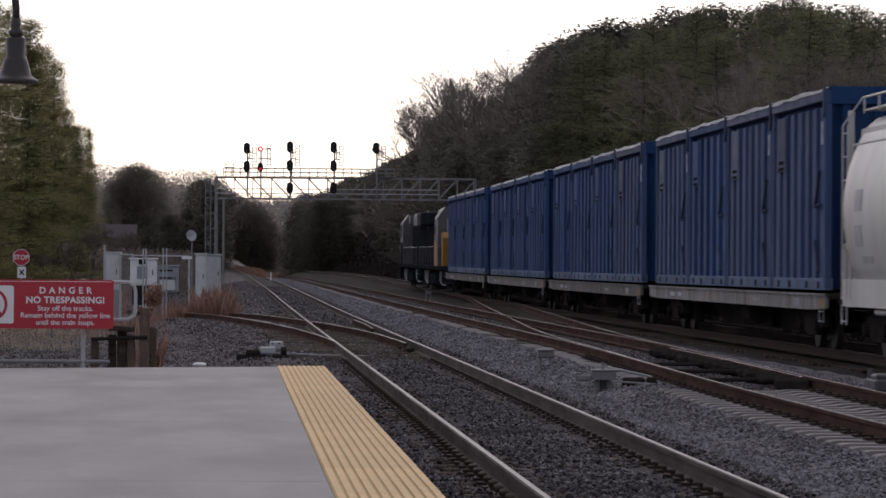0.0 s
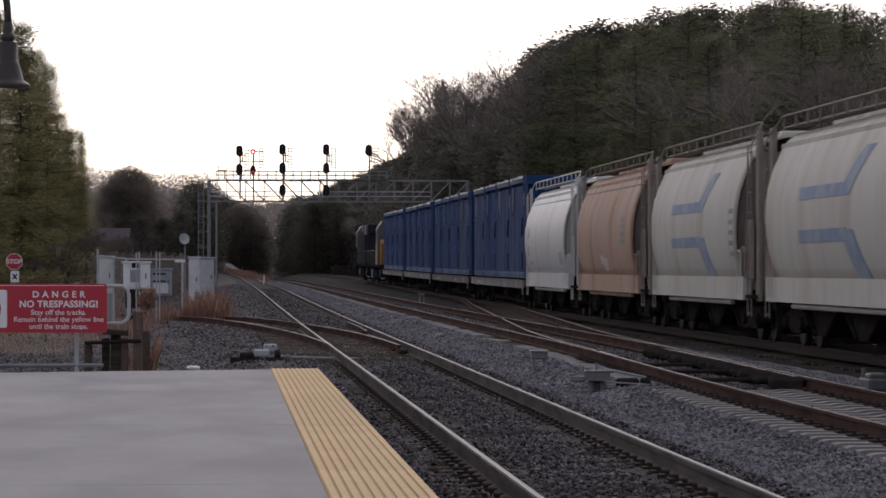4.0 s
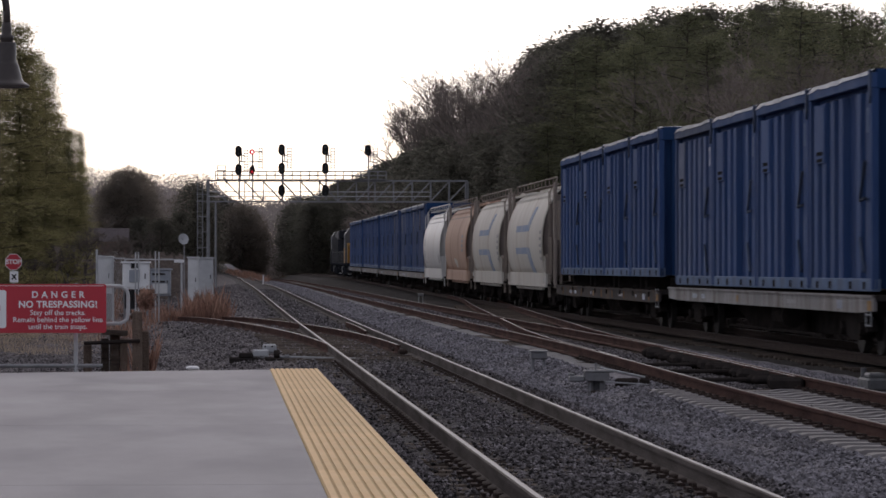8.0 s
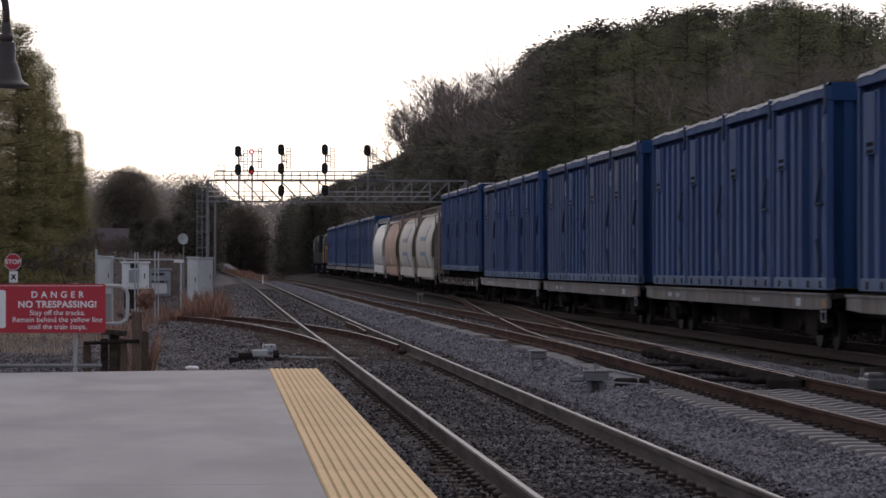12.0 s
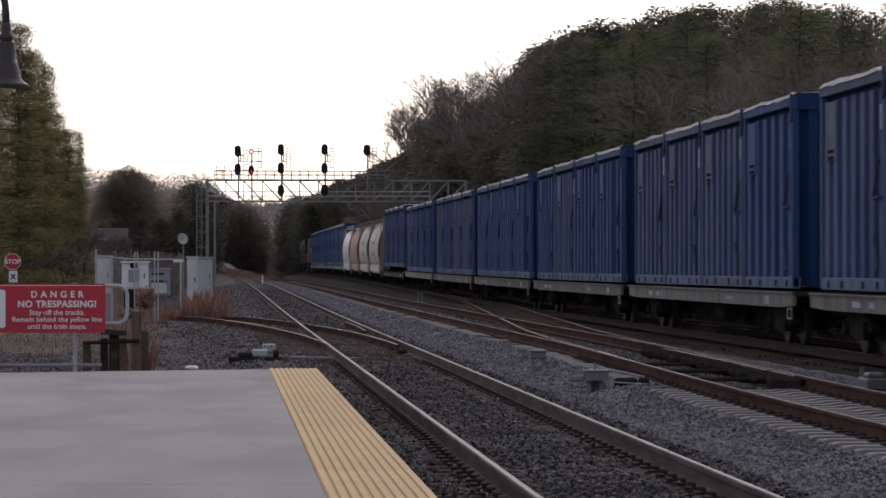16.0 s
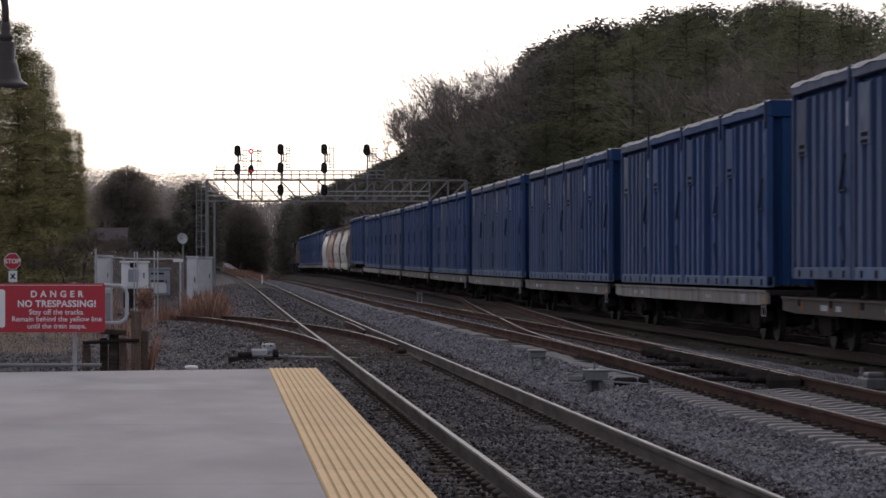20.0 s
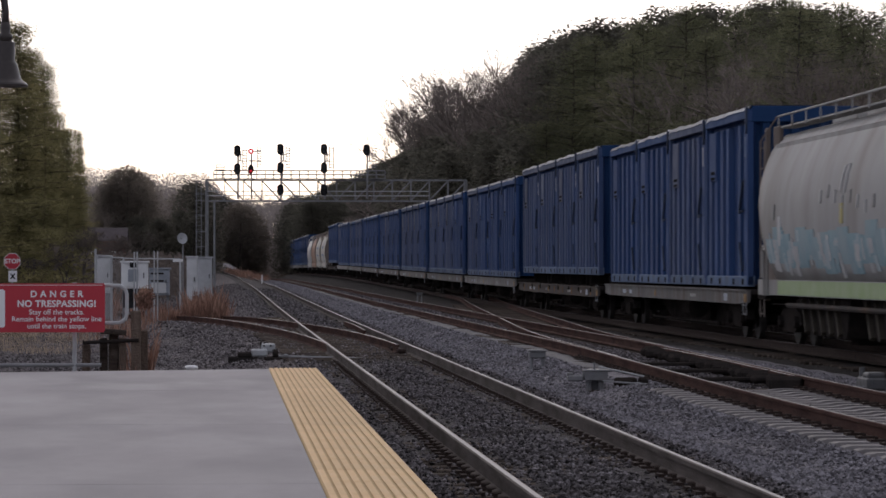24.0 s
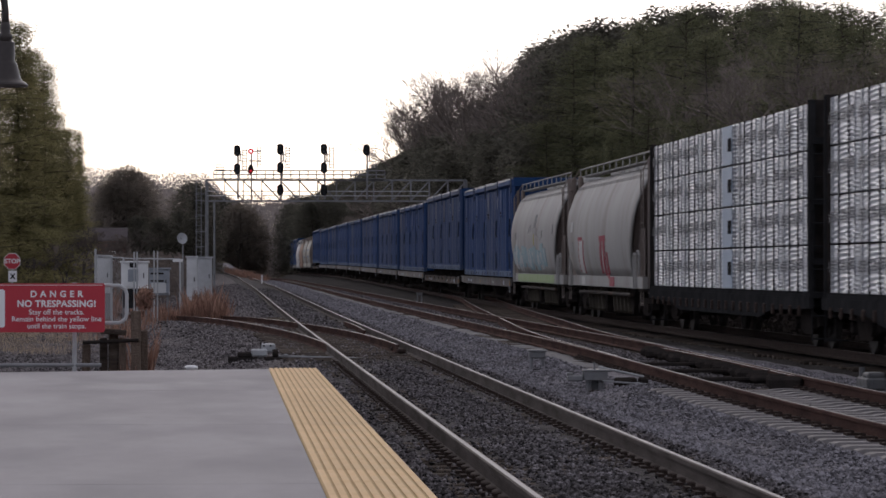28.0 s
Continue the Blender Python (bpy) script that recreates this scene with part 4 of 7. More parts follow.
    for order, (y, z, dy, dz, ang, mt, lb) in enumerate(marks):
        lift = 0.00012 * order
        bm = bmesh.new()
        n = max(1, int(dz / (0.16 if abs(ang) < 40 else 0.05) + 0.5))
        for q in range(n):
            zz = z - dz / 2 + dz * (q + 0.5) / n
            shift = math.tan(radians(ang)) * (zz - z)
            e = (side_x(zz + 0.05) - side_x(zz - 0.05)) / 0.1
            if zz < 1.47:
                box(bm, (-(1.513 if tall else 1.453) - lift, y - shift, zz), (0.01, dy, dz / n))
            else:
                box(bm, (-side_x(zz) - 0.018 - lift, y - shift, zz), (0.016, dy, dz / n * 1.04), ry=-math.degrees(math.atan(e)))
        part("marking", bm, mt, body, lb)
    for y in (-half * 0.5, 0, half * 0.5) if tall else (-half * 0.33, half * 0.33):
        bm = bmesh.new()
        if tall:
            prism(bm, [(y - 2.3, 1.1), (y + 2.3, 1.1), (y + 0.5, 0.42), (y - 0.5, 0.42)], "x", -0.95, 0.95)
        else:
            prism(bm, [(y - 2.6, 1.15), (y + 2.8, 1.15), (y + 1.3, 0.45), (y - 2.2, 0.45)], "x", -1.20, 1.20)
        ch = part("outlet_chute", bm, "iron", car)
        for k in range(2 if tall else 5):
            bm = bmesh.new()
            if tall:
                e = 2 * k - 1
                rod(bm, (-0.98, y + e * 2.0, 1.05), (-0.98, y + e * 0.55, 0.45), 0.04, 6)
            else:
                box(bm, (-1.24, y - 1.6 + 0.85 * k, 0.80), (0.09, 0.10, 0.78), rx=-38)
            part("chute_rib", bm, "iron" if tall else "hopper_under", ch)
        bm = bmesh.new()
        box(bm, (0, y, 0.36), (1.3, 0.8, 0.14))
        part("outlet_gate", bm, "iron", car)
    bm = bmesh.new()
    box(bm, (0, 0, 1.0), (0.6, L - 0.4, 0.25))
    for s in (-1, 1):
        box(bm, (0, s * (half - 0.7), 1.12), (2.9, 0.9, 0.08))
    part("underframe", bm, "iron", car)
    for s in (-1, 1):
        bm = bmesh.new()
        prism(bm, [(s * (half - 0.4), 1.2), (s * (half - 2.4), 1.2), (s * (half - 2.4), 2.0), (s * (half - 1.9), 2.6)], "x", -0.06, 0.06)
        for x in (-1.05, 1.05):
            rod(bm, (x, s * (half - 0.55), 1.1), (x, s * (half - 1.3), 3.9), 0.05, 6)
        part("end_brace", bm, walk_mat, car)
    for s in (-1, 1):
        for x in (-1.42, 1.42):
            bm = bmesh.new()
            for k in (0.42, 0.9):
                rod(bm, (x, s * (half - k), 0.72), (x, s * (half - k), 4.2), 0.018, 6)
            for k in range(9):
                rod(bm, (x, s * (half - 0.42), 0.78 + 0.41 * k), (x, s * (half - 0.9), 0.78 + 0.41 * k), 0.014, 5)
            rod(bm, (x, s * (half - 0.42), 4.2), (x * 0.8, s * (half - 0.75), 4.68), 0.018, 6)
            rod(bm, (x * 0.8, s * (half - 0.75), 4.68), (x * 0.8, s * (half - 2.0), 4.68), 0.018, 6)
            part("ladder", bm, walk_mat if tall else "hopper_end", car)
    bm = bmesh.new()
    for s in (-1, 1):
        box(bm, (s * 0.95, 0, 4.46), (0.34, L - 1.8, 0.035))
        for z in (4.68,):
            rod(bm, (s * 1.14, -half + 0.9, z), (s * 1.14, half - 0.9, z), 0.022, 6)
        n = 12
        for k in range(n):
            y = -half + 0.95 + k * (L - 1.9) / (n - 1)
            rod(bm, (s * 1.14, y, 4.40), (s * 1.14, y, 4.69), 0.017, 5)
    part("running_board", bm, walk_mat, car, "roof walkway with rails")
    for y in (-half * 0.55, -half * 0.18, half * 0.18, half * 0.55):
        bm = bmesh.new()
        box(bm, (0, y, 4.50), (0.9, 2.6, 0.16), bevel=0.04)
        part("hatch", bm, body_mat, car)
    for y in (-half + 2.2, half - 2.2):
        truck_parts(car, y)
    for s in (-1, 1):
        coupler(car, s * (half - 0.35), s)
    return car


def centrebeam():
    L = 24.2
    car = thing("centrebeam_car", "black centre-beam lumber car with end bulkheads", "freight car", "lumber cars of the train")
    half = L / 2
    bm = bmesh.new()
    box(bm, (0, 0, 1.19), (2.9, L - 0.6, 0.10))
    for k in range(30):
        box(bm, (0, -half + 0.8 + k * 0.78, 1.06), (2.85, 0.10, 0.16))
    part("deck", bm, "black", car)
    for s in (-1, 1):
        bm = bmesh.new()
        prism(bm, [(-half + 0.3, 1.15), (half - 0.3, 1.15), (half - 0.3, 0.95), (7.4, 0.88), (6.0, 0.72), (-6.0, 0.72), (-7.4, 0.88), (-half + 0.3, 0.95)], "x", s * 1.44 - 0.04, s * 1.44 + 0.04)
        sd = part("side_sill", bm, "black", car)
        for k in range(22):
            bm = bmesh.new()
            box(bm, (s * 1.49, -half + 1.3 + k * 1.03, 0.90), (0.06, 0.14, 0.20), bevel=0.02)
            part("winch", bm, "plate", sd)
    for s in (-1, 1):
        bm = bmesh.new()
        box(bm, (0, s * (half - 0.65), 2.95), (2.86, 0.14, 3.6))
        bk = part("bulkhead", bm, "iron", car)
        for x in (-1.4, -0.5, 0.5, 1.4):
            bm = bmesh.new()
            box(bm, (x, s * (half - 0.50), 2.95), (0.12, 0.16, 3.6))
            part("bulkhead_post", bm, "black", bk)
        for z in (1.8, 2.9, 4.0):
            bm = bmesh.new()
            box(bm, (0, s * (half - 0.40), z), (2.8, 0.10, 0.12))
            part("bulkhead_bar", bm, "black", bk)
    bm = bmesh.new()
    box(bm, (0, 0, 4.55), (0.36, L - 1.4, 0.22))
    for k in range(15):
        box(bm, (0, -half + 1.2 + k * (L - 2.4) / 14, 2.8), (0.22, 0.12, 3.4))
    part("centre_beam", bm, "black", car)
    bm = bmesh.new()
    for s in (-1, 1):
        for x in (-1.42, 1.42):
            for k in range(9):
                rod(bm, (x, s * (half - 0.34), 0.4 + 0.42 * k), (x * 0.7, s * (half - 0.34), 0.4 + 0.42 * k), 0.014, 5)
            rod(bm, (x, s * (half - 0.34), 0.35), (x, s * (half - 0.34), 4.0), 0.016, 5)
    part("ladder", bm, "black", car)
    bm = bmesh.new()
    box(bm, (0, 0, 0.9), (0.6, L - 1, 0.35))
    part("centre_sill", bm, "black", car)
    for y in (-half + 2.6, half - 2.6):
        truck_parts(car, y)
    for s in (-1, 1):
        coupler(car, s * (half - 0.35), s)
    return car


BUN_L, BUN_H = 2.73, 0.845


def lumber_bundle(printed, side, strip):
    b = thing("lumber_bundle", "white plastic-wrapped bundle of lumber strapped on a railcar", "lumber", "wrapped lumber bundles on the train")
    bm = bmesh.new()
    rng = random.Random(11 + printed)
    nx, nz = 12, 36
    slant = [rng.uniform(-0.09, 0.09) for _ in range(4)]
    pitch = [rng.uniform(0.070, 0.105) for _ in range(4)]
    ph = [rng.uniform(0, 6.3) for _ in range(4)]
    grid = []
    for i in range(nx + 1):
        y, q = -BUN_L / 2 + 0.01 + (BUN_L - 0.02) * i / nx, min(3, i * 4 // nx)
        col = []
        for j in range(nz + 1):
            z = BUN_H * j / nz
            swell = 0.35 + 0.65 * math.sin(2.2 * z + ph[q]) ** 2
            pleat = 0.017 * swell * math.sin(math.tau / pitch[q] * (z + slant[q] * (y + 0.9)) + ph[q] + 0.9 * math.sin(5 * z + 0.2 * i)) + rng.uniform(-0.003, 0.003)
            col.append(bm.verts.new((-0.600 + (0.005 if i in (0, nx) or j in (0, nz) else pleat), y, z * 0.985)))
        grid.append(col)
    for i in range(nx):
        for j in range(nz):
            bm.faces.new((grid[i][j], grid[i][j + 1], grid[i + 1][j + 1], grid[i + 1][j]))
    box(bm, (0.005, 0, BUN_H * 0.492), (1.16, BUN_L - 0.03, BUN_H * 0.98), bevel=0.02)
    body = part("wrap", bm, "wrap", b)
    if strip:
        bm = bmesh.new()
        box(bm, (-0.624, 0.0, BUN_H * 0.49), (0.006, 1.45, BUN_H * 0.97))
        part("blue_band", bm, "wrap_blue", body, "pale blue printed band")
        bm = bmesh.new()
        box(bm, (-0.631, -0.35, BUN_H * 0.5), (0.006, 0.5, 0.28))
        part("print", bm, "black", body, "dark printed bar")
    for k in range(printed):
        bm = bmesh.new()
        y = -BUN_L / 2 + 0.5 + k * BUN_L / max(1, printed) + rng.uniform(-0.15, 0.15)
        zc, wide = BUN_H * rng.uniform(0.52, 0.62), rng.uniform(0.40, 0.62)
        for row in range(4):
            yy = y - wide / 2
            while yy < y + wide / 2:
                w = rng.uniform(0.05, 0.16)
                box(bm, (-0.628, yy + w / 2, zc + 0.055 * (row - 1.5) + rng.uniform(-0.006, 0.006)), (0.006, w, rng.uniform(0.028, 0.046)))
                yy += w + rng.uniform(0.02, 0.09)
        part("print", bm, "wrap_print", body, "dark printed bar")
    for y in (-0.46, 0.50):
        bm = bmesh.new()
        box(bm, (0, y, BUN_H * 0.49), (1.248, 0.026, BUN_H * 0.99))
        part("strap", bm, "black", b)
    for y in (-1.05, 1.08):
        bm = bmesh.new()
        box(bm, (0, y, BUN_H * 0.49), (1.246, 0.012, BUN_H * 0.99))
        part("strap", bm, "strap_grey", b)
    if side > 0:
        for ch in b.children:
            ch.matrix_basis = pose(0, 0, 0, 0, 0, 180)
    return b


def locomotive(label, second):
    """Six-axle freight diesel; its cab is at +y."""
    lo = thing("locomotive", label, "locomotive", "locomotives of the train")
    L = 22.0
    half = L / 2
    bm = bmesh.new()
    box(bm, (0, 0, 1.45), (3.0, L - 1.0, 0.22), bevel=0.03)
    for s in (-1, 1):
        box(bm, (0, s * (half - 0.6), 1.1), (2.9, 0.25, 0.9), bevel=0.04)
    part("frame", bm, "loco_dark", lo)
    bm = bmesh.new()
    box(bm, (0, -2.6, 2.85), (1.9, 14.6, 2.6), bevel=0.10)
    hood = part("hood", bm, "loco_dark", lo)
    for k in range(12):
        for s in (-1, 1):
            bm = bmesh.new()
            box(bm, (s * 0.965, -9.0 + k * 1.1, 2.55), (0.03, 0.95, 1.7), bevel=0.01)
            part("hood_door", bm, "loco_dark", hood)
    bm = bmesh.new()
    box(bm, (0, -8.6, 4.12), (2.9, 2.4, 0.75), bevel=0.08)
    box(bm, (0, -5.0, 4.10), (2.7, 2.2, 0.68), bevel=0.08)
    part("radiator", bm, "loco_grey" if not second else "loco_dark", lo)
    bm = bmesh.new()
    for y in (-8.6, -5.0):
        box(bm, (0, y, 4.50), (2.6, 2.0, 0.08))
    box(bm, (0, 0.6, 4.25), (1.2, 2.0, 0.35), bevel=0.05)
    box(bm, (0, 3.4, 4.25), (2.4, 1.6, 0.5), bevel=0.05)
    part("roof_gear", bm, "loco_grey", lo)
    bm = bmesh.new()
    prism(bm, [(-1.52, 1.56), (1.52, 1.56), (1.52, 4.05), (1.15, 4.58), (-1.15, 4.58), (-1.52, 4.05)], "y", 5.0, 8.1)
    cab = part("cab", bm, "loco_grey", lo)
    for s in (-1, 1):
        bm = bmesh.new()
        box(bm, (s * 1.53, 6.2, 3.55), (0.03, 1.0, 0.75))
        part("side_window", bm, "glass", cab)
        bm = bmesh.new()
        box(bm, (s * 1.53, 6.4, 2.2), (0.02, 2.4, 1.3))
        part("side_stripe", bm, "loco_yellow" if second else "loco_dark", cab)
        bm = bmesh.new()
        box(bm, (s * 0.62, 8.11, 3.65), (0.9, 0.03, 0.7))
        part("windscreen", bm, "glass", cab)
    bm = bmesh.new()
    prism(bm, [(8.0, 1.56), (10.0, 1.56), (9.85, 3.0), (9.3, 3.25), (8.0, 3.3)], "x", -1.36, 1.36)
    part("nose", bm, "loco_yellow" if second else "loco_grey", lo)
    bm = bmesh.new()
    for s in (-1, 1):
        for k in range(14):
            y = -half + 0.8 + k * (L - 1.6) / 13
            rod(bm, (s * 1.48, y, 1.5), (s * 1.48, y, 2.55), 0.018, 5)
        rod(bm, (s * 1.48, -half + 0.8, 2.55), (s * 1.48, half - 0.8, 2.55), 0.022, 6)
    part("handrail", bm, "loco_grey", lo)
    bm = bmesh.new()
    prism(bm, [(-0.9, 1.35), (0.9, 1.35), (1.35, 1.1), (1.35, 0.6), (0.9, 0.35), (-0.9, 0.35), (-1.35, 0.6), (-1.35, 1.1)], "y", -3.4, 3.4)
    part("fuel_tank", bm, "loco_dark", lo)
    for y in (-6.9, 6.9):
        bm = bmesh.new()
        for s in (-1, 1):
            prism(bm, [(y - 2.5, 0.45), (y - 2.4, 0.95), (y + 2.4, 0.95), (y + 2.5, 0.45), (y + 1.2, 0.35), (y - 1.2, 0.35)], "x", s * 1.08 - 0.08, s * 1.08 + 0.08)
            box(bm, (s * 1.2, y - 1.2, 0.8), (0.12, 0.7, 0.55))
            box(bm, (s * 1.2, y + 1.2, 0.8), (0.12, 0.7, 0.55))
        tk = part("truck", bm, "galv_dull", lo, at=pose(0, 0, RAISE))
        for k in (-1.85, 0, 1.85):
            bm = bmesh.new()
            for s in (-1, 1):
                rod(bm, (s * 0.70, y + k, 0.52), (s * 0.82, y + k, 0.52), 0.52, 22)
            rod(bm, (-0.8, y + k, 0.52), (0.8, y + k, 0.52), 0.1, 8)
            part("wheelset", bm, "wheel", tk)
    bm = bmesh.new()
    for x in (-1.2, 1.2):
        for s in (-1, 1):
            for z in (0.35, 0.7, 1.05):
                box(bm, (x, s * (half - 0.55), z), (0.5, 0.3, 0.04))
    part("steps", bm, "loco_grey", lo)
    for s in (-1, 1):
        coupler(lo, s * (half - 0.55), s)
    return lo


def build_train():
    FIRST_GAP = 60.76         # middle of the coupling behind the fourth flatcar, at the start
    P = 28.09
    flats = [flatcar("sill"), flatcar("sill_brown", 0.10, 0.18)]
    boxes = [container(k) for k in range(4)]
    used_f, used_c = [0, 0], [0] * 4
    rng = random.Random(21)

    def take(pool, used, i):
        used[i] += 1
        return pool[i] if used[i] == 1 else copy_thing(pool[i], Matrix())

    def loaded_flat(mid, i):
        fi = (1 if i in (4, 12) else 0)
        f = take(flats, used_f, fi)
        moving(f, mid)
        for k in range(4):
            c = take(boxes, used_c, rng.choice((0, 3, 0, 3, 0, 1) if i in (0, 6, 9, 10, 12) else (1, 2, 1, 1, 2, 0)))
            moving(c, mid, pose(0, -9.45 + 6.30 * k, 1.48 if fi else 1.30))

    for i in range(4):
        loaded_flat(FIRST_GAP + P * (i + 0.5), i)
    d = FIRST_GAP + 4 * P
    moving(locomotive("dark blue and yellow freight locomotive running cab last", True), d + 11.6, pose(0, 0, 0, 0, 0, 180))
    moving(locomotive("dark freight locomotive with grey radiator at the head of the train", False), d + 11.6 + 22.9)
    # four covered hoppers
    blue_mark = [(-2.15, 3.36, 0.95, 0.82, 60, "mark_blue", "faded blue stroke"), (0.9, 3.06, 4.6, 0.22, 0, "mark_blue", "faded blue stroke"),
                 (-2.3, 1.93, 1.15, 0.86, -52, "mark_blue", "faded blue stroke"), (0.7, 2.28, 4.8, 0.22, 0, "mark_blue", "faded blue stroke")]
    blue_mark += [(-6.3, 2.0 + 0.22 * k, 0.5, 0.10, 0, "mark_dark", "stencilled bar") for k in range(5)]
    pitch = 17.95
    specs = [("white_car", "white covered hopper car with rounded sides", [(5.6, 2.85, 0.6, 0.36, 0, "mark_worn", "worn grey stencil"), (5.6, 2.25, 0.6, 0.36, 0, "mark_worn", "worn grey stencil"), (5.0, 1.85, 0.9, 0.12, 0, "mark_worn", "worn grey stencil"), (-5.5, 2.0, 0.9, 0.4, 0, "mark_worn", "worn grey stencil"), (0, 3.85, 15.2, 0.03, 0, "mark_worn", "roof seam")], "white_car", "white_car"),
             ("tan_car", "rust-stained tan covered hopper car", [(-4.6, 3.0 - 0.2 * k, 0.9, 0.12, 0, "mark_dark", "stencilled bar") for k in range(4)] + [(-0.3, 1.80, 0.9, 0.34, 28, "cream_car", "pale scuffed patch"), (0.45, 1.92, 0.8, 0.24, -12, "cream_car", "pale scuffed patch"), (0, 3.88, 15.0, 0.04, 0, "brown_rail", "roof seam")], "tan_car", "brown_rail"),
             ("cream_car", "cream covered hopper car with faded blue stripes", blue_mark, "cream_car", "brown_rail"),
             ("cream_car", "cream covered hopper car with faded blue stripes", blue_mark, "cream_car", "brown_rail")]
    d = FIRST_GAP
    for s in specs:
        moving(hopper(*s, L=pitch - 1.0), d - pitch / 2)
        d -= pitch
    g0 = d
    for i in range(10):
        loaded_flat(g0 - P * (i + 0.5), i + 4)
    d = g0 - 10 * P
    pitch = 20.4
    rng2 = random.Random(8)
    teal = [(-4.2 + 0.86 * k, 2.02 + 0.10 * math.sin(1.7 * k), 1.05, 0.60 + 0.14 * math.sin(2.3 * k), 8 * math.sin(k), "mark_teal", "faded teal paint") for k in range(14)]
    teal += [(rng2.uniform(-4.6, 7.4), rng2.gauss(2.0, 0.15), rng2.uniform(0.08, 0.40), rng2.uniform(0.12, 0.55), rng2.uniform(-35, 35), ("mark_ice", "mark_ice", "mark_pale", "mark_teal", "mark_worn")[k % 5], "faded scrawl") for k in range(56)]
    teal += [(0.2, 1.31, 13.4, 0.27, 0, "mark_green", "green painted band")]
    teal += [(-3.6 + 0.36 * k, 2.78 + 0.02 * k - 0.06 * (k % 3), 0.13, 0.22, 12, "mark_worn" if k % 3 else "mark_dark", "stencilled bar") for k in range(0, 16, 2)]
    teal += [(-0.9, 3.22, 0.12, 0.5, 0, "mark_worn", "stencilled bar"), (-0.5, 3.22, 0.12, 0.45, 8, "mark_worn", "stencilled bar"), (-0.7, 2.62, 0.22, 0.34, 0, "mark_yellow", "yellow drip")]
    teal += [(6.6, 2.75, 0.34, 0.28, 0, "mark_dark", "worn stencil panel"), (-7.2, 2.9, 0.30, 0.30, 0, "mark_dark", "worn stencil panel")]
    red = [(4.6, 2.0, 1.1, 0.95, 30, "mark_pale", "white filled scrawl"), (5.1, 2.05, 0.20, 1.0, 30, "mark_red", "red scrawl"), (4.0, 2.0, 0.18, 0.95, 30, "mark_red", "red scrawl"), (4.6, 2.52, 1.1, 0.12, 0, "mark_red", "red scrawl"),
           (-0.7, 2.05, 0.42, 1.05, 36, "mark_red", "red scrawl"), (-1.45, 2.0, 0.50, 1.15, 36, "mark_red", "red scrawl"), (-2.0, 1.75, 0.40, 0.72, 30, "mark_red", "red scrawl"), (-1.1, 2.50, 1.1, 0.14, 0, "mark_red", "red scrawl"), (-1.1, 1.9, 0.12, 0.7, 36, "mark_pale", "pale stroke")]
    red += [(-2.5, 1.31, 1.1, 0.26, 0, "mark_red", "red scrawl"), (4.9, 1.31, 0.8, 0.24, 0, "mark_pale", "pale scrawl")]
    red += [(7.0, 2.9, 0.6, 0.30, 0, "mark_worn", "worn stencil panel"), (7.0, 2.3, 0.6, 0.3, 0, "mark_dark", "worn stencil panel")]
    for mat, lb, mk in (("grey_car", "grey covered hopper car with faded teal and green graffiti", teal), ("grey_car", "grey covered hopper car with red graffiti", red)):
        moving(hopper(mat, lb, mk, "grey_car", "grey_car", L=pitch - 1.0, tall=False), d - pitch / 2)
        d -= pitch
    cb = centrebeam()
    first_bundle = {}
    for i in range(2):
        car = cb if i == 0 else copy_thing(cb, Matrix())
        mid = d - 12.45
        moving(car, mid)
        for s in (-1, 1):
            for col in range(8):
                for lay in range(4):
                    strip = col == 4 and i == 0
                    pr = 0 if strip else 3 if (i == 1 or (lay * 5 + col * 3) % 4) else 2
                    key = (pr, s, strip)
                    if key not in first_bundle:
                        first_bundle[key] = lumber_bundle(*key)
                        b = first_bundle[key]
                    else:
                        b = copy_thing(first_bundle[key], Matrix())
                    moving(b, mid, pose(0.80 * s, (3.5 - col) * 2.81 + 0.14, 1.255 + lay * 0.868))
        d -= 24.9


build_train()


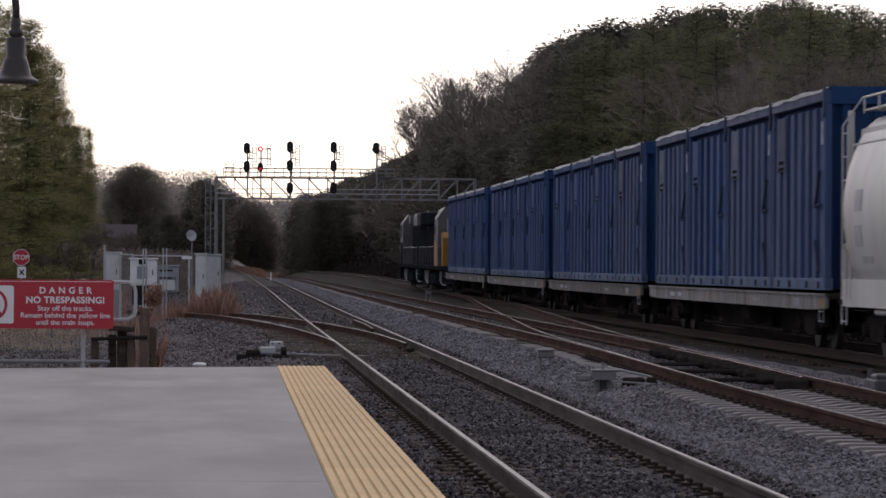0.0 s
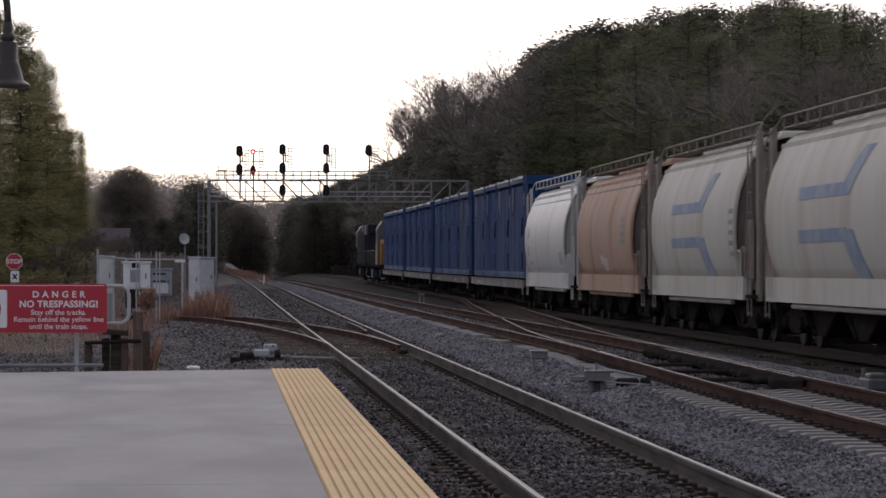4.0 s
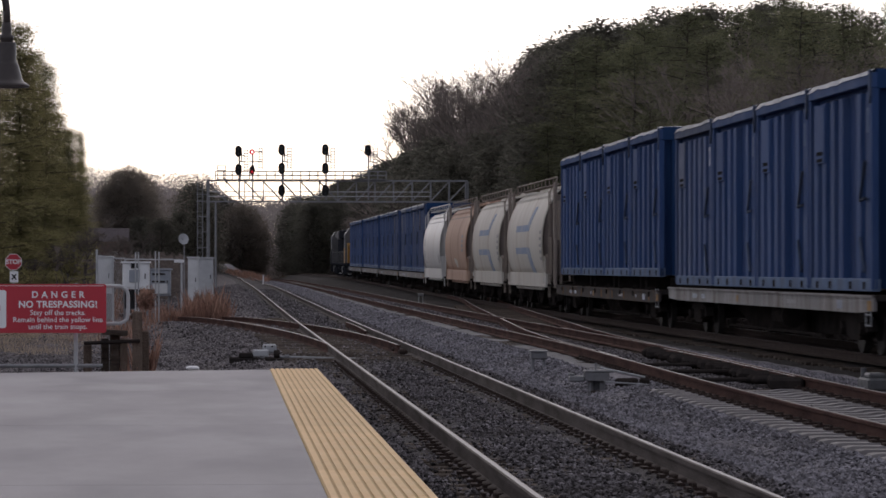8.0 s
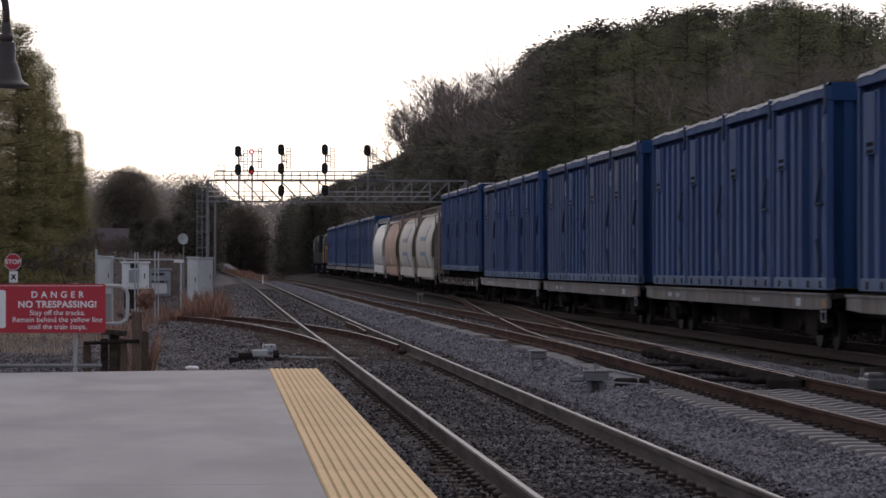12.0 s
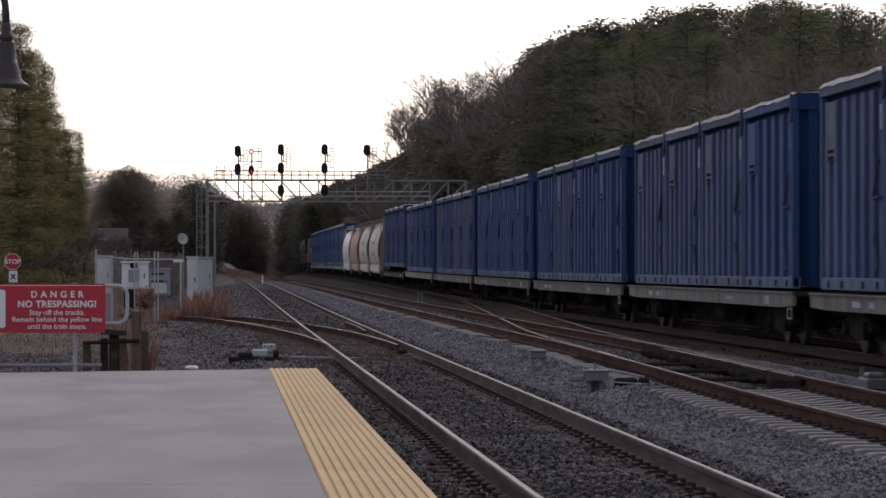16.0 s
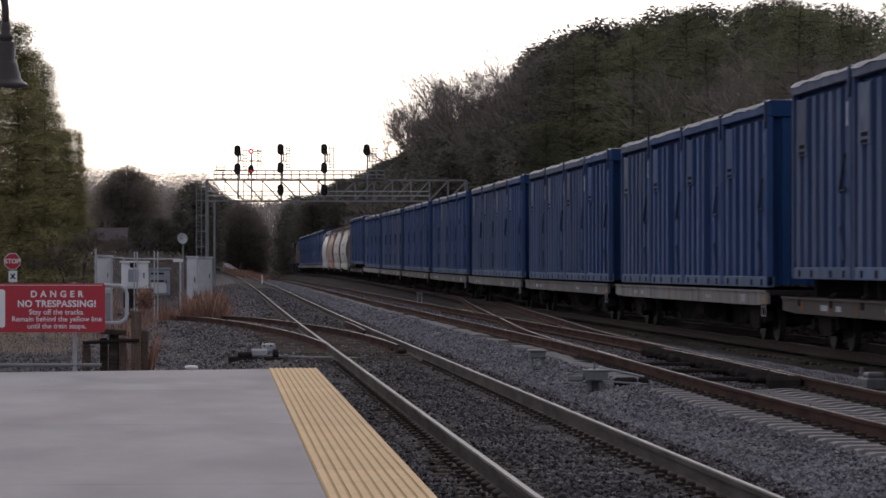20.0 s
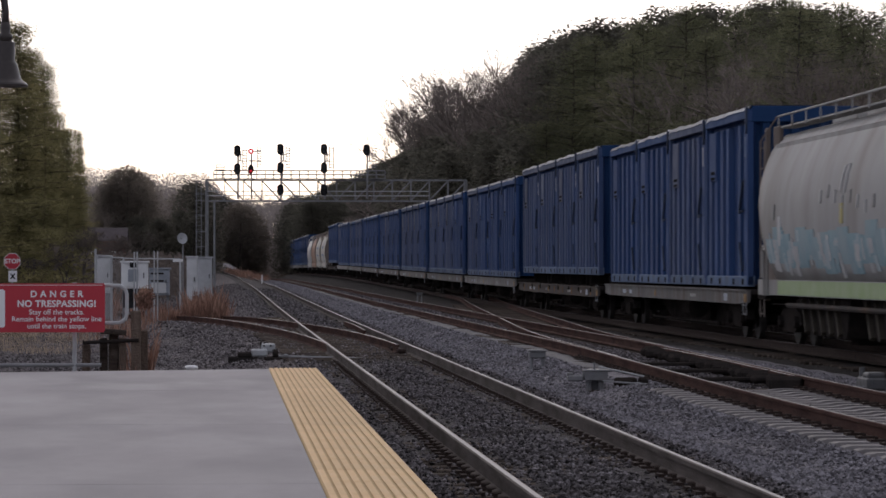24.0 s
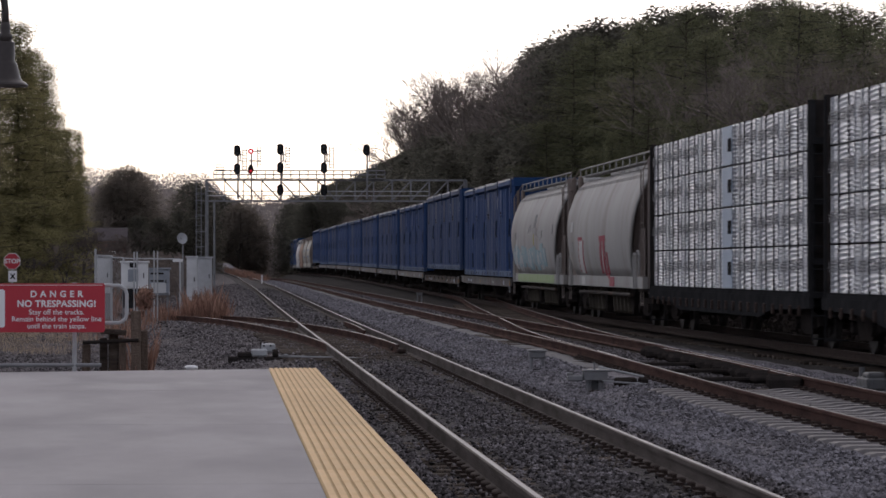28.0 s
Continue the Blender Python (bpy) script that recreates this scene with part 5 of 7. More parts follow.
# ---- signal bridge over the tracks ----
def signal_bridge():
    g = thing("signal_bridge", "galvanised steel truss signal bridge spanning the tracks", "signal bridge")
    Y, ppm = 280.0, 6100 / 280.0

    def X(px):
        return (px - 395) / ppm

    def Z(py):
        return 1.435 + (475 - py) / ppm
    x0, x1, zt, zb = X(366), X(828), Z(320), Z(357)
    for nm, zz in (("top_chord", zt), ("bottom_chord", zb)):
        for dy in (0, 1.2):
            bm = bmesh.new()
            box(bm, ((x0 + x1) / 2, Y + dy, zz), (x1 - x0, 0.11, 0.12 if nm == "top_chord" else 0.11))
            part(nm, bm, "galv_dull", g)
    n = 14
    step = (x1 - x0) / n
    for dy in (0, 1.2):
        for k in range(n + 1):
            x = x0 + k * step
            bm = bmesh.new()
            box(bm, (x, Y + dy, (zt + zb) / 2), (0.07, 0.07, zt - zb - 0.12))
            part("upright", bm, "galv_dull", g)
            if k < n:
                bm = bmesh.new()
                a, b = (zt - 0.05, zb + 0.05) if k < n / 2 else (zb + 0.05, zt - 0.05)
                rod(bm, (x, Y + dy, a), (x + step, Y + dy, b), 0.042, 6)
                part("diagonal", bm, "galv_dull", g)
    bm = bmesh.new()
    for z in (Z(340), Z(348)):
        rod(bm, (x0, Y - 0.02, z), (X(760), Y - 0.02, z), 0.04, 5)
    part("lower_handrail", bm, "galv", g)
    bm = bmesh.new()
    box(bm, ((X(380) + X(682)) / 2, Y - 0.25, zt + 0.10), (X(682) - X(380), 0.7, 0.04))
    part("walkway", bm, "galv_dull", g, "open grating walkway")
    bm = bmesh.new()
    for z in (Z(304), Z(311)):
        rod(bm, (X(380), Y - 0.55, z), (X(682), Y - 0.55, z), 0.05, 6)
    px = 380
    while px <= 683:
        rod(bm, (X(px), Y - 0.55, zt + 0.1), (X(px), Y - 0.55, Z(304)), 0.044, 5)
        px += 15.1
    part("walkway_rail", bm, "galv_dull", g)
    # a column at each end, the near one with a caged ladder
    for xa in (x0 + 0.02, x1 - 0.2):
        base = ground_z(xa, Y) - 0.1
        for dy in (0, 1.2):
            bm = bmesh.new()
            box(bm, (xa + 0.10 * dy, Y + dy, (base + zt) / 2), (0.15, 0.15, zt - base), bevel=0.02)
            part("column", bm, "galv_dull", g)
    bm = bmesh.new()
    for a in (349, 358):
        rod(bm, (X(a), Y - 0.1, ground_z(x0, Y) - 0.1), (X(a), Y - 0.1, Z(322)), 0.035, 5)
    part("ladder_rail", bm, "galv_dull", g)
    bm = bmesh.new()
    rod(bm, (X(349), Y - 0.1, 0), (X(358), Y - 0.1, 0), 0.02, 5)
    rung = part("rung", bm, "galv_dull", g)
    z = ground_z(x0, Y) + 0.3
    rung.matrix_basis = pose(0, 0, z)
    while z < Z(326):
        z += 0.3
        again(rung, g, pose(0, 0, z))
    for py in (345, 357, 384, 411, 438):
        bm = bmesh.new()
        rod(bm, (X(347), Y - 0.1, Z(py)), (x0, Y - 0.1, Z(py)), 0.035, 5)
        part("ladder_bracket", bm, "galv_dull", g)
    bm = bmesh.new()
    for a in (380, 394):
        rod(bm, (X(a + 4), Y - 0.6, zt), (X(a + 4), Y - 0.6, Z(294)), 0.032, 5)
    for k in range(7):
        rod(bm, (X(384), Y - 0.6, zt + 0.2 * k), (X(398), Y - 0.6, zt + 0.2 * k), 0.028, 5)
    part("access_ladder", bm, "galv_dull", g)

    def mast(px, heads, top, red=()):
        """A signal mast on the bridge with its heads; each head has a hood, a backing and lamps."""
        m = part("signal_mast", _rod_mesh((X(px) + 0.07, Y - 0.62, Z(354)), (X(px) + 0.07, Y - 0.62, Z(top)), 0.072), "galv_dull", g)
        for py in heads:
            bm = bmesh.new()
            h = 0.44
            pts = [(0.27 * math.cos(a), h * (1 if math.sin(a) > 0 else -1) * 0.42 + 0.27 * math.sin(a) * 1.0) for a in [math.tau * k / 16 + 0.01 for k in range(16)]]
            prism(bm, [(X(px) + p, Z(py) + q) for p, q in pts], "y", Y - 0.86, Y - 0.72)
            hd = part("signal_head", bm, "black", m)
            for dz in (0.2, -0.2):
                lit = py in red
                bm = bmesh.new()
                rod(bm, (X(px), Y - 0.90, Z(py) + dz), (X(px), Y - 0.86, Z(py) + dz), 0.075 if not lit else 0.11, 12)
                if not lit:
                    part("lens", bm, "glass_dark", hd)
                elif dz < 0:
                    part("lens", bm, "red_lamp", hd, "lit red lamp")
                else:
                    bm.free()
                bm = bmesh.new()
                for a in range(-3, 4):
                    b = math.radians(90 + a * 24)
                    box(bm, (X(px) + 0.14 * math.cos(b), Y - 0.98, Z(py) + dz + 0.14 * math.sin(b)), (0.06, 0.24, 0.015), 0, 0, 0, -(math.degrees(b) - 90))
                part("hood", bm, "black", hd)
        bm = bmesh.new()
        for k in range(8):
            z = Z(top) - 0.1 - k * 0.22
            rod(bm, (X(px) + 0.45, Y - 0.6, z), (X(px) + 0.78, Y - 0.6, z), 0.036, 5)
        for dx in (0.45, 0.78):
            rod(bm, (X(px) + dx, Y - 0.6, Z(top) - 1.8), (X(px) + dx, Y - 0.6, Z(top)), 0.03, 5)
        for z in (Z(287), Z(276)):
            rod(bm, (X(px), Y - 0.6, z), (X(px) + 0.5, Y - 0.6, z), 0.05, 5)
        rod(bm, (X(px) + 0.25, Y - 0.6, Z(270)), (X(px) + 0.25, Y - 0.6, Z(287)), 0.05, 5)
        part("mast_ladder", bm, "galv_dull", m)
    mast(421, (269, 301), 266)
    mast(497, (266, 299, 338), 262)
    mast(574, (266, 299, 338), 262)
    mast(649, (267,), 262)
    # the lit mast carries round red lamps in open rings
    m = part("signal_mast", _rod_mesh((X(445) + 0.05, Y - 0.62, Z(354)), (X(445) + 0.05, Y - 0.62, Z(266)), 0.065), "galv_dull", g)
    bm = bmesh.new()
    lathe(bm, [(0.10, -0.02), (0.225, -0.02), (0.225, 0.03), (0.10, 0.03), (0.10, -0.02)], n=20)
    bmesh.ops.transform(bm, matrix=pose(X(445), Y - 0.8, Z(270), 90), verts=bm.verts)
    part("lit_ring", bm, "red_lamp", m, "red lamp ring")
    bm = bmesh.new()
    rod(bm, (X(445), Y - 0.78, Z(270)), (X(445), Y - 0.76, Z(270)), 0.105, 16)
    part("lens", bm, "white_lamp", m, "bright lamp centre")
    bm = bmesh.new()
    prism(bm, [(X(445) + 0.24 * math.cos(k * math.tau / 14), Z(302) + 0.38 * math.sin(k * math.tau / 14)) for k in range(14)], "y", Y - 0.82, Y - 0.70)
    hd = part("signal_head", bm, "black", m)
    bm = bmesh.new()
    rod(bm, (X(445), Y - 0.9, Z(305)), (X(445), Y - 0.82, Z(305)), 0.10, 14)
    part("lens", bm, "red_lamp", hd, "lit red lamp")
    bm = bmesh.new()
    for k in range(8):
        rod(bm, (X(457), Y - 0.6, Z(264) - 0.22 * k), (X(463), Y - 0.6, Z(264) - 0.22 * k), 0.03, 5)
    for px in (457, 463):
        rod(bm, (X(px), Y - 0.6, Z(300)), (X(px), Y - 0.6, Z(263)), 0.03, 5)
    for z in (Z(287), Z(270)):
        rod(bm, (X(440), Y - 0.6, z), (X(463), Y - 0.6, z), 0.05, 5)
    part("mast_ladder", bm, "galv_dull", m)
    return g


def _rod_mesh(a, b, r):
    bm = bmesh.new()
    rod(bm, a, b, r, 8)
    return bm


signal_bridge()


# ---- beside the platform: warning sign, rail fence, cabinets ----
def lettering(parent, text, size, at, mat, spacing=1.0, bold=0.0):
    """Text in the built-in font, each letter a part of its own."""
    cu = bpy.data.curves.new("lettering", "FONT")
    cu.body, cu.size, cu.align_x, cu.align_y = text, size, "CENTER", "CENTER"
    cu.space_character, cu.extrude, cu.offset = spacing, 0.002, bold
    tmp = bpy.data.objects.new("lettering", cu)
    scene.collection.objects.link(tmp)
    me = bpy.data.meshes.new_from_object(tmp.evaluated_get(bpy.context.evaluated_depsgraph_get()))
    bpy.data.objects.remove(tmp)
    n = len(me.vertices)
    root = list(range(n))

    def find(i):
        while root[i] != i:
            root[i] = root[root[i]]
            i = root[i]
        return i
    by_place = {}
    for v in me.vertices:
        root[find(v.index)] = find(by_place.setdefault((round(v.co.x, 5), round(v.co.y, 5)), v.index))
    for p in me.polygons:
        for v in p.vertices[1:]:
            root[find(v)] = find(p.vertices[0])
    spans = {}
    for v in me.vertices:
        lo, hi = spans.get(find(v.index), (9.0, -9.0))
        spans[find(v.index)] = (min(lo, v.co.x), max(hi, v.co.x))
    letters = []
    for r, (lo, hi) in sorted(spans.items(), key=lambda kv: kv[1]):
        if letters and lo < letters[-1][1] - 0.3 * (hi - lo):
            letters[-1][1] = max(hi, letters[-1][1])
            letters[-1][2].add(r)
        else:
            letters.append([lo, hi, {r}])
    for lo, hi, roots in letters:
        keep = [p for p in me.polygons if find(p.vertices[0]) in roots]
        used = sorted({v for p in keep for v in p.vertices})
        where = {v: k for k, v in enumerate(used)}
        lm = bpy.data.meshes.new("letter")
        lm.from_pydata([tuple(me.vertices[v].co) for v in used], [], [[where[v] for v in p.vertices] for p in keep])
        lm.materials.append(M[mat])
        ob = new("letter", lm)
        ob.parent = parent
        ob.matrix_basis = at
        tagged(ob, "white lettering")


def warning_sign():
    s = thing("warning_sign", "red no trespassing sign with white lettering on a rail fence", "sign", at=pose(-2.40, 42.85, -0.025))
    bm = bmesh.new()
    prism(bm, [(-0.93, 0.66), (0.93, 0.66), (0.95, 0.68), (0.95, 1.245), (0.93, 1.265), (-0.93, 1.265), (-0.95, 1.245), (-0.95, 0.68)], "y", -0.006, 0.006)
    board = part("board", bm, "sign_red", s)
    bm = bmesh.new()
    box(bm, (0.0, -0.008, 1.243), (1.84, 0.002, 0.006))
    part("border_line", bm, "sign_white", board)
    tx = 0.355
    for text, size, z, sp, bold in (("DANGER", 0.110, 1.13, 1.74, 0.0030), ("NO TRESPASSING!", 0.113, 1.010, 1.06, 0.0035), ("Stay off the tracks.", 0.091, 0.908, 1.0, 0.0008),
                                   ("Remain behind the yellow line", 0.089, 0.822, 1.02, 0.0008), ("until the train stops.", 0.089, 0.735, 1.0, 0.0008)):
        lettering(board, text, size, pose(tx, -0.009, z, 90), "sign_white", sp, bold)
    bm = bmesh.new()
    prism(bm, [(-0.86, 0.72), (-0.30, 0.72), (-0.28, 0.74), (-0.28, 1.17), (-0.30, 1.19), (-0.86, 1.19), (-0.88, 1.17), (-0.88, 0.74)], "y", -0.010, -0.005)
    pl = part("pictogram_plate", bm, "sign_white", board)
    bm = bmesh.new()
    lathe(bm, [(0.168, -0.002), (0.205, -0.002), (0.205, 0.002), (0.168, 0.002), (0.168, -0.002)], n=28)
    bmesh.ops.transform(bm, matrix=pose(-0.56, -0.0125, 0.955, 90), verts=bm.verts)
    part("prohibition_ring", bm, "sign_red", pl)
    bm = bmesh.new()
    box(bm, (-0.56, -0.0125, 0.955), (0.36, 0.004, 0.04), 0, 0, 0, 45)
    part("slash", bm, "sign_red", pl)
    bm = bmesh.new()
    box(bm, (-0.56, -0.0115, 0.99), (0.14, 0.003, 0.05))
    box(bm, (-0.56, -0.0115, 0.90), (0.18, 0.003, 0.035))
    part("symbol", bm, "black", pl)
    return s


warning_sign()


def rail_fence():
    f = thing("rail_fence", "galvanised tube rail fence behind the platform end", "fence")
    for x in (-4.6, -2.95, -1.83):
        bm = bmesh.new()
        rod(bm, (x, 43.0, -0.45), (x, 43.0, 1.25), 0.026, 8)
        part("post", bm, "galv", f)
    for z in (0.225, 1.215):
        bm = bmesh.new()
        rod(bm, (-6.0, 43.0, z), (-1.5, 43.0, z), 0.024, 8)
        part("rail", bm, "galv_dull" if z < 1 else "galv", f)
    bm = bmesh.new()
    pts = [(-1.5, 1.215), (-1.27, 1.212), (-1.20, 1.16), (-1.185, 1.10), (-1.185, 0.86), (-1.20, 0.80), (-1.27, 0.75), (-1.5, 0.745)]
    tube(bm, [(a, 43.0, b) for a, b in pts], 0.024, 8)
    part("return_loop", bm, "galv", f)
    return f


rail_fence()


def lamp_post():
    l = thing("platform_lamp", "dark bronze gooseneck platform lamp with bell shade", "street lamp")
    cx, cy = -1.875, 30.0
    bm = bmesh.new()
    lathe(bm, [(0.0, 0.39), (0.078, 0.39), (0.083, 0.375), (0.083, 0.225), (0.092, 0.215), (0.105, 0.19), (0.135, 0.075), (0.15, 0.05), (0.178, 0.035), (0.195, 0.02), (0.195, 0.0), (0.18, 0.0), (0.12, 0.08), (0.08, 0.2), (0.0, 0.22)], (cx, cy, 3.0), 28)
    part("shade", bm, "bronze", l, smooth=True)
    bm = bmesh.new()
    lathe(bm, [(0.0, 0.56), (0.040, 0.56), (0.045, 0.50), (0.042, 0.46), (0.062, 0.45), (0.062, 0.42), (0.05, 0.40), (0.05, 0.385), (0.0, 0.385)], (cx, cy, 3.0), 20)
    part("collar", bm, "bronze", l, smooth=True)
    bm = bmesh.new()
    pts = [(cx, 3.5), (cx, 3.66)] + [(cx - 0.26 + 0.26 * math.cos(a), 3.66 + 0.30 * math.sin(a)) for a in [math.pi * k / 12 for k in range(13)]] + [(cx - 0.56, 3.3)]
    tube(bm, [(a, cy, b) for a, b in pts], 0.032)
    part("arm", bm, "bronze", l, smooth=True)
    bm = bmesh.new()
    rod(bm, (cx - 0.57, cy, 0.17), (cx - 0.57, cy, 3.5), 0.06, 12, 0.045)
    rod(bm, (cx - 0.57, cy, 0.17), (cx - 0.57, cy, 0.5), 0.11, 12, 0.08)
    part("pole", bm, "bronze", l)
    return l


lamp_post()


def stop_sign():
    D = 130.0
    s = thing("stop_sign", "red octagonal stop sign with a white plate below it", "sign", at=pose((26 - 395) * D / 6100, D, 0))
    z = 1.435 + (475 - 464) * D / 6100
    R = 0.33
    bm = bmesh.new()
    prism(bm, [(R * math.cos(radians(22.5 + 45 * k)), z + R * math.sin(radians(22.5 + 45 * k))) for k in range(8)], "y", -0.004, 0.004)
    b = part("octagon", bm, "sign_white", s)
    bm = bmesh.new()
    prism(bm, [(R * 0.93 * math.cos(radians(22.5 + 45 * k)), z + R * 0.93 * math.sin(radians(22.5 + 45 * k))) for k in range(8)], "y", -0.012, -0.005)
    part("face", bm, "sign_red", b)
    lettering(b, "STOP", 0.235, pose(0, -0.016, z, 90), "sign_white", 1.0, 0.006)
    bm = bmesh.new()
    box(bm, (0.02, 0, z - 0.56), (0.32, 0.01, 0.42))
    p = part("plate", bm, "sign_white", s)
    bm = bmesh.new()
    for a in (40, -40):
        box(bm, (0.02, -0.01, z - 0.56), (0.05, 0.006, 0.26), 0, 0, 0, a)
    part("cross_mark", bm, "black", p)
    bm = bmesh.new()
    box(bm, (0, 0.04, (z - 0.5) / 2 - 0.2), (0.06, 0.05, z + 0.3))
    part("post", bm, "galv", s)
    return s


stop_sign()


def cabinet(name, label, D, xa, xb, ya, yb, depth, mat, legs=0.0):
    k = 6100 / D
    x0, x1, z1_, z0 = (xa - 395) / k, (xb - 395) / k, 1.435 + (475 - ya) / k, 1.435 + (475 - yb) / k
    c = thing(name, label, "signal cabinet", "signal cabinets beside the track")
    bm = bmesh.new()
    box(bm, ((x0 + x1) / 2, D + depth / 2, (z0 + z1_) / 2), (x1 - x0, depth, z1_ - z0), bevel=0.015)
    body = part("body", bm, mat, c)
    bm = bmesh.new()
    prism(bm, [(x0 - 0.05, z1_), (x1 + 0.05, z1_), (x1 + 0.03, z1_ + 0.05), (x0 - 0.03, z1_ + 0.05)], "y", D - 0.06, D + depth + 0.06)
    part("roof", bm, mat, c)
    n = 2 if x1 - x0 > 0.7 else 1
    for i in range(n):
        a = x0 + 0.03 + i * (x1 - x0 - 0.03) / n
        b = a + (x1 - x0 - 0.06 * n) / n
        bm = bmesh.new()
        box(bm, ((a + b) / 2, D - 0.012, (z0 + z1_) / 2), (b - a, 0.024, (z1_ - z0) - 0.10), bevel=0.008)
        d = part("door", bm, mat, c)
        bm = bmesh.new()
        box(bm, (b - 0.08, D - 0.035, (z0 + z1_) / 2), (0.03, 0.02, 0.16))
        part("handle", bm, "iron", d)
    if legs:
        for x in (x0 + 0.06, x1 - 0.06):
            bm = bmesh.new()
            gz = ground_z(x, D)
            box(bm, (x, D + depth / 2, (gz + z0) / 2 - 0.05), (0.07, 0.07, z0 - gz + 0.1))
            part("leg", bm, "galv_dull", c)
    else:
        gz = ground_z((x0 + x1) / 2, D)
        bm = bmesh.new()
        box(bm, ((x0 + x1) / 2, D + depth / 2, (gz + z0) / 2 - 0.1), (x1 - x0 + 0.1, depth + 0.1, max(0.05, z0 - gz + 0.2)))
        part("plinth", bm, "concrete", c)
    return c


def plate_on(cab, D, xa, xb, ya, yb, mat, name):
    k = 6100 / D
    bm = bmesh.new()
    box(bm, (((xa + xb) / 2 - 395) / k, D - 0.045, 1.435 + (475 - (ya + yb) / 2) / k), ((xb - xa) / k, 0.03, (yb - ya) / k), bevel=0.006)
    part(name, bm, mat, cab)


cabinet("relay_cabinet", "grey relay cabinet with a shallow roof", 130, 351, 377, 458, 522, 1.4, "galv")
cabinet("signal_cabinet", "narrow pale silver signal cabinet", 126, 332, 351, 457, 534, 0.8, "box_silver")
meter = cabinet("signal_cabinet", "white meter cabinet raised on steel legs", 105, 217, 264, 466, 512, 0.6, "box_white", 1.0)
# Black plate added for the shadow between the cabinet's legs.
plate_on(meter, 105.1, 221, 263, 513, 546, "black", "cable_box")
plate_on(meter, 105, 232, 246, 466, 475, "black", "name_plate")
plate_on(meter, 105, 229, 247, 478, 500, "box_grey", "meter_panel")
gear = cabinet("signal_cabinet", "blue-grey equipment cabinet raised on legs", 108, 266, 302, 478, 524, 0.6, "box_grey", 1.0)
plate_on(gear, 108, 269, 292, 484, 487, "iron", "louvre")
plate_on(gear, 108, 269, 292, 497, 500, "iron", "louvre")
plate_on(gear, 108, 270, 296, 502, 520, "box_silver", "lower_panel")


# ---- stones of the ballast ----
def stones(name, n, seed, where, size, label, mat="stone"):
    """Loose angular stones lying on the ballast, joined."""
    rs = np.random.RandomState(seed)
    base = np.array([(1, 0, 0), (-1, 0, 0), (0, 1, 0), (0, -1, 0), (0, 0, 1), (0, 0, -1)], float)
    tri = np.array([(0, 2, 4), (2, 1, 4), (1, 3, 4), (3, 0, 4), (2, 0, 5), (1, 2, 5), (3, 1, 5), (0, 3, 5)])
    pos = where(rs, n)
    n = len(pos)
    v = base[None] * (0.55 + 0.75 * rs.rand(n, 6, 1)) + rs.uniform(-0.25, 0.25, (n, 6, 3))
    v *= (size * (0.55 + 0.75 * rs.rand(n, 1, 1))) * np.array([1.0, 1.0, 0.75])
    a = rs.rand(n) * math.tau
    c, s = np.cos(a)[:, None], np.sin(a)[:, None]
    x = v[..., 0] * c - v[..., 1] * s
    y = v[..., 0] * s + v[..., 1] * c
    v[..., 0], v[..., 1] = x, y
    v += pos[:, None, :]
    f = (tri[None] + 6 * np.arange(n)[:, None, None]).reshape(-1, 3)
    me = bpy.data.meshes.new(name)
    me.from_pydata(v.reshape(-1, 3).tolist(), [], f.tolist())
    me.materials.append(M[mat])
    return tagged(new(name, me), label, "gravel", "", "stuff")


def near_bed(y0, y1, bands):
    """Scatter over bands across the tracks, thinning with distance."""
    def w(rs, n):
        y = y0 * (y1 / y0) ** rs.rand(n)
        ws = np.array([b - a for a, b in bands])
        pick = rs.choice(len(bands), n, p=ws / ws.sum())
        x = np.array([a for a, b in bands])[pick] + ws[pick] * rs.rand(n)
        keep = x < 0.35 + 1.35 * y / 6.1
        x, y = x[keep], y[keep]
        rails = [X1 - 0.7525, X1 + 0.7525, X2 - 0.7525, X2 + 0.7525]
        ok = np.ones(len(x), bool)
        for r in rails:
            ok &= np.abs(x - r) > 0.10
        ok &= ~((np.abs(x - X2) < 1.32) & (y < 45) & (rs.rand(len(x)) < np.where(np.abs(x - X2) < 0.68, 0.45, 0.93)))
        ok &= ~((np.abs(x - X1) < 1.5) & (y > 56) & (y < 80) & (rs.rand(len(x)) < 0.6))
        for q in (X1 - 0.7525, X1 + 0.7525):
            ok &= ~((np.abs(x - q) < 0.36) & (rs.rand(len(x)) < 0.8))
        x, y = x[ok], y[ok]
        z = np.array([ground_z(p, q) for p, q in zip(x, y)]) + rs.uniform(-0.005, 0.03, len(x))
        return np.stack([x, y, z], 1)
    return w


def left_bed(rs, n):
    x = rs.uniform(-6.0, 1.6, n)
    y = 43.6 + 50 * rs.rand(n) ** 1.4
    bare = (x > 0.75) & (y > 56) & (y < 82) & (rs.rand(n) < np.where(y < 64.5, 0.85, 0.5))
    x, y = x[~bare], y[~bare]
    n = len(x)
    z = np.array([ground_z(p, q) for p, q in zip(x, y)]) + rs.uniform(-0.005, 0.025, n)
    return np.stack([x, y, z], 1)


def on_ground(x, y, h):
    z = np.array([ground_z(a, b) for a, b in zip(x, y)])
    return np.stack([x, y, z + h], 1)


def yard_bed(rs, n):
    y = 90 * (300 / 90) ** rs.rand(n)
    x = np.array([X1 + sweep(q) for q in y]) - 1.3 - 6.5 * rs.rand(n)
    return on_ground(x, y, rs.uniform(-0.005, 0.03, n))


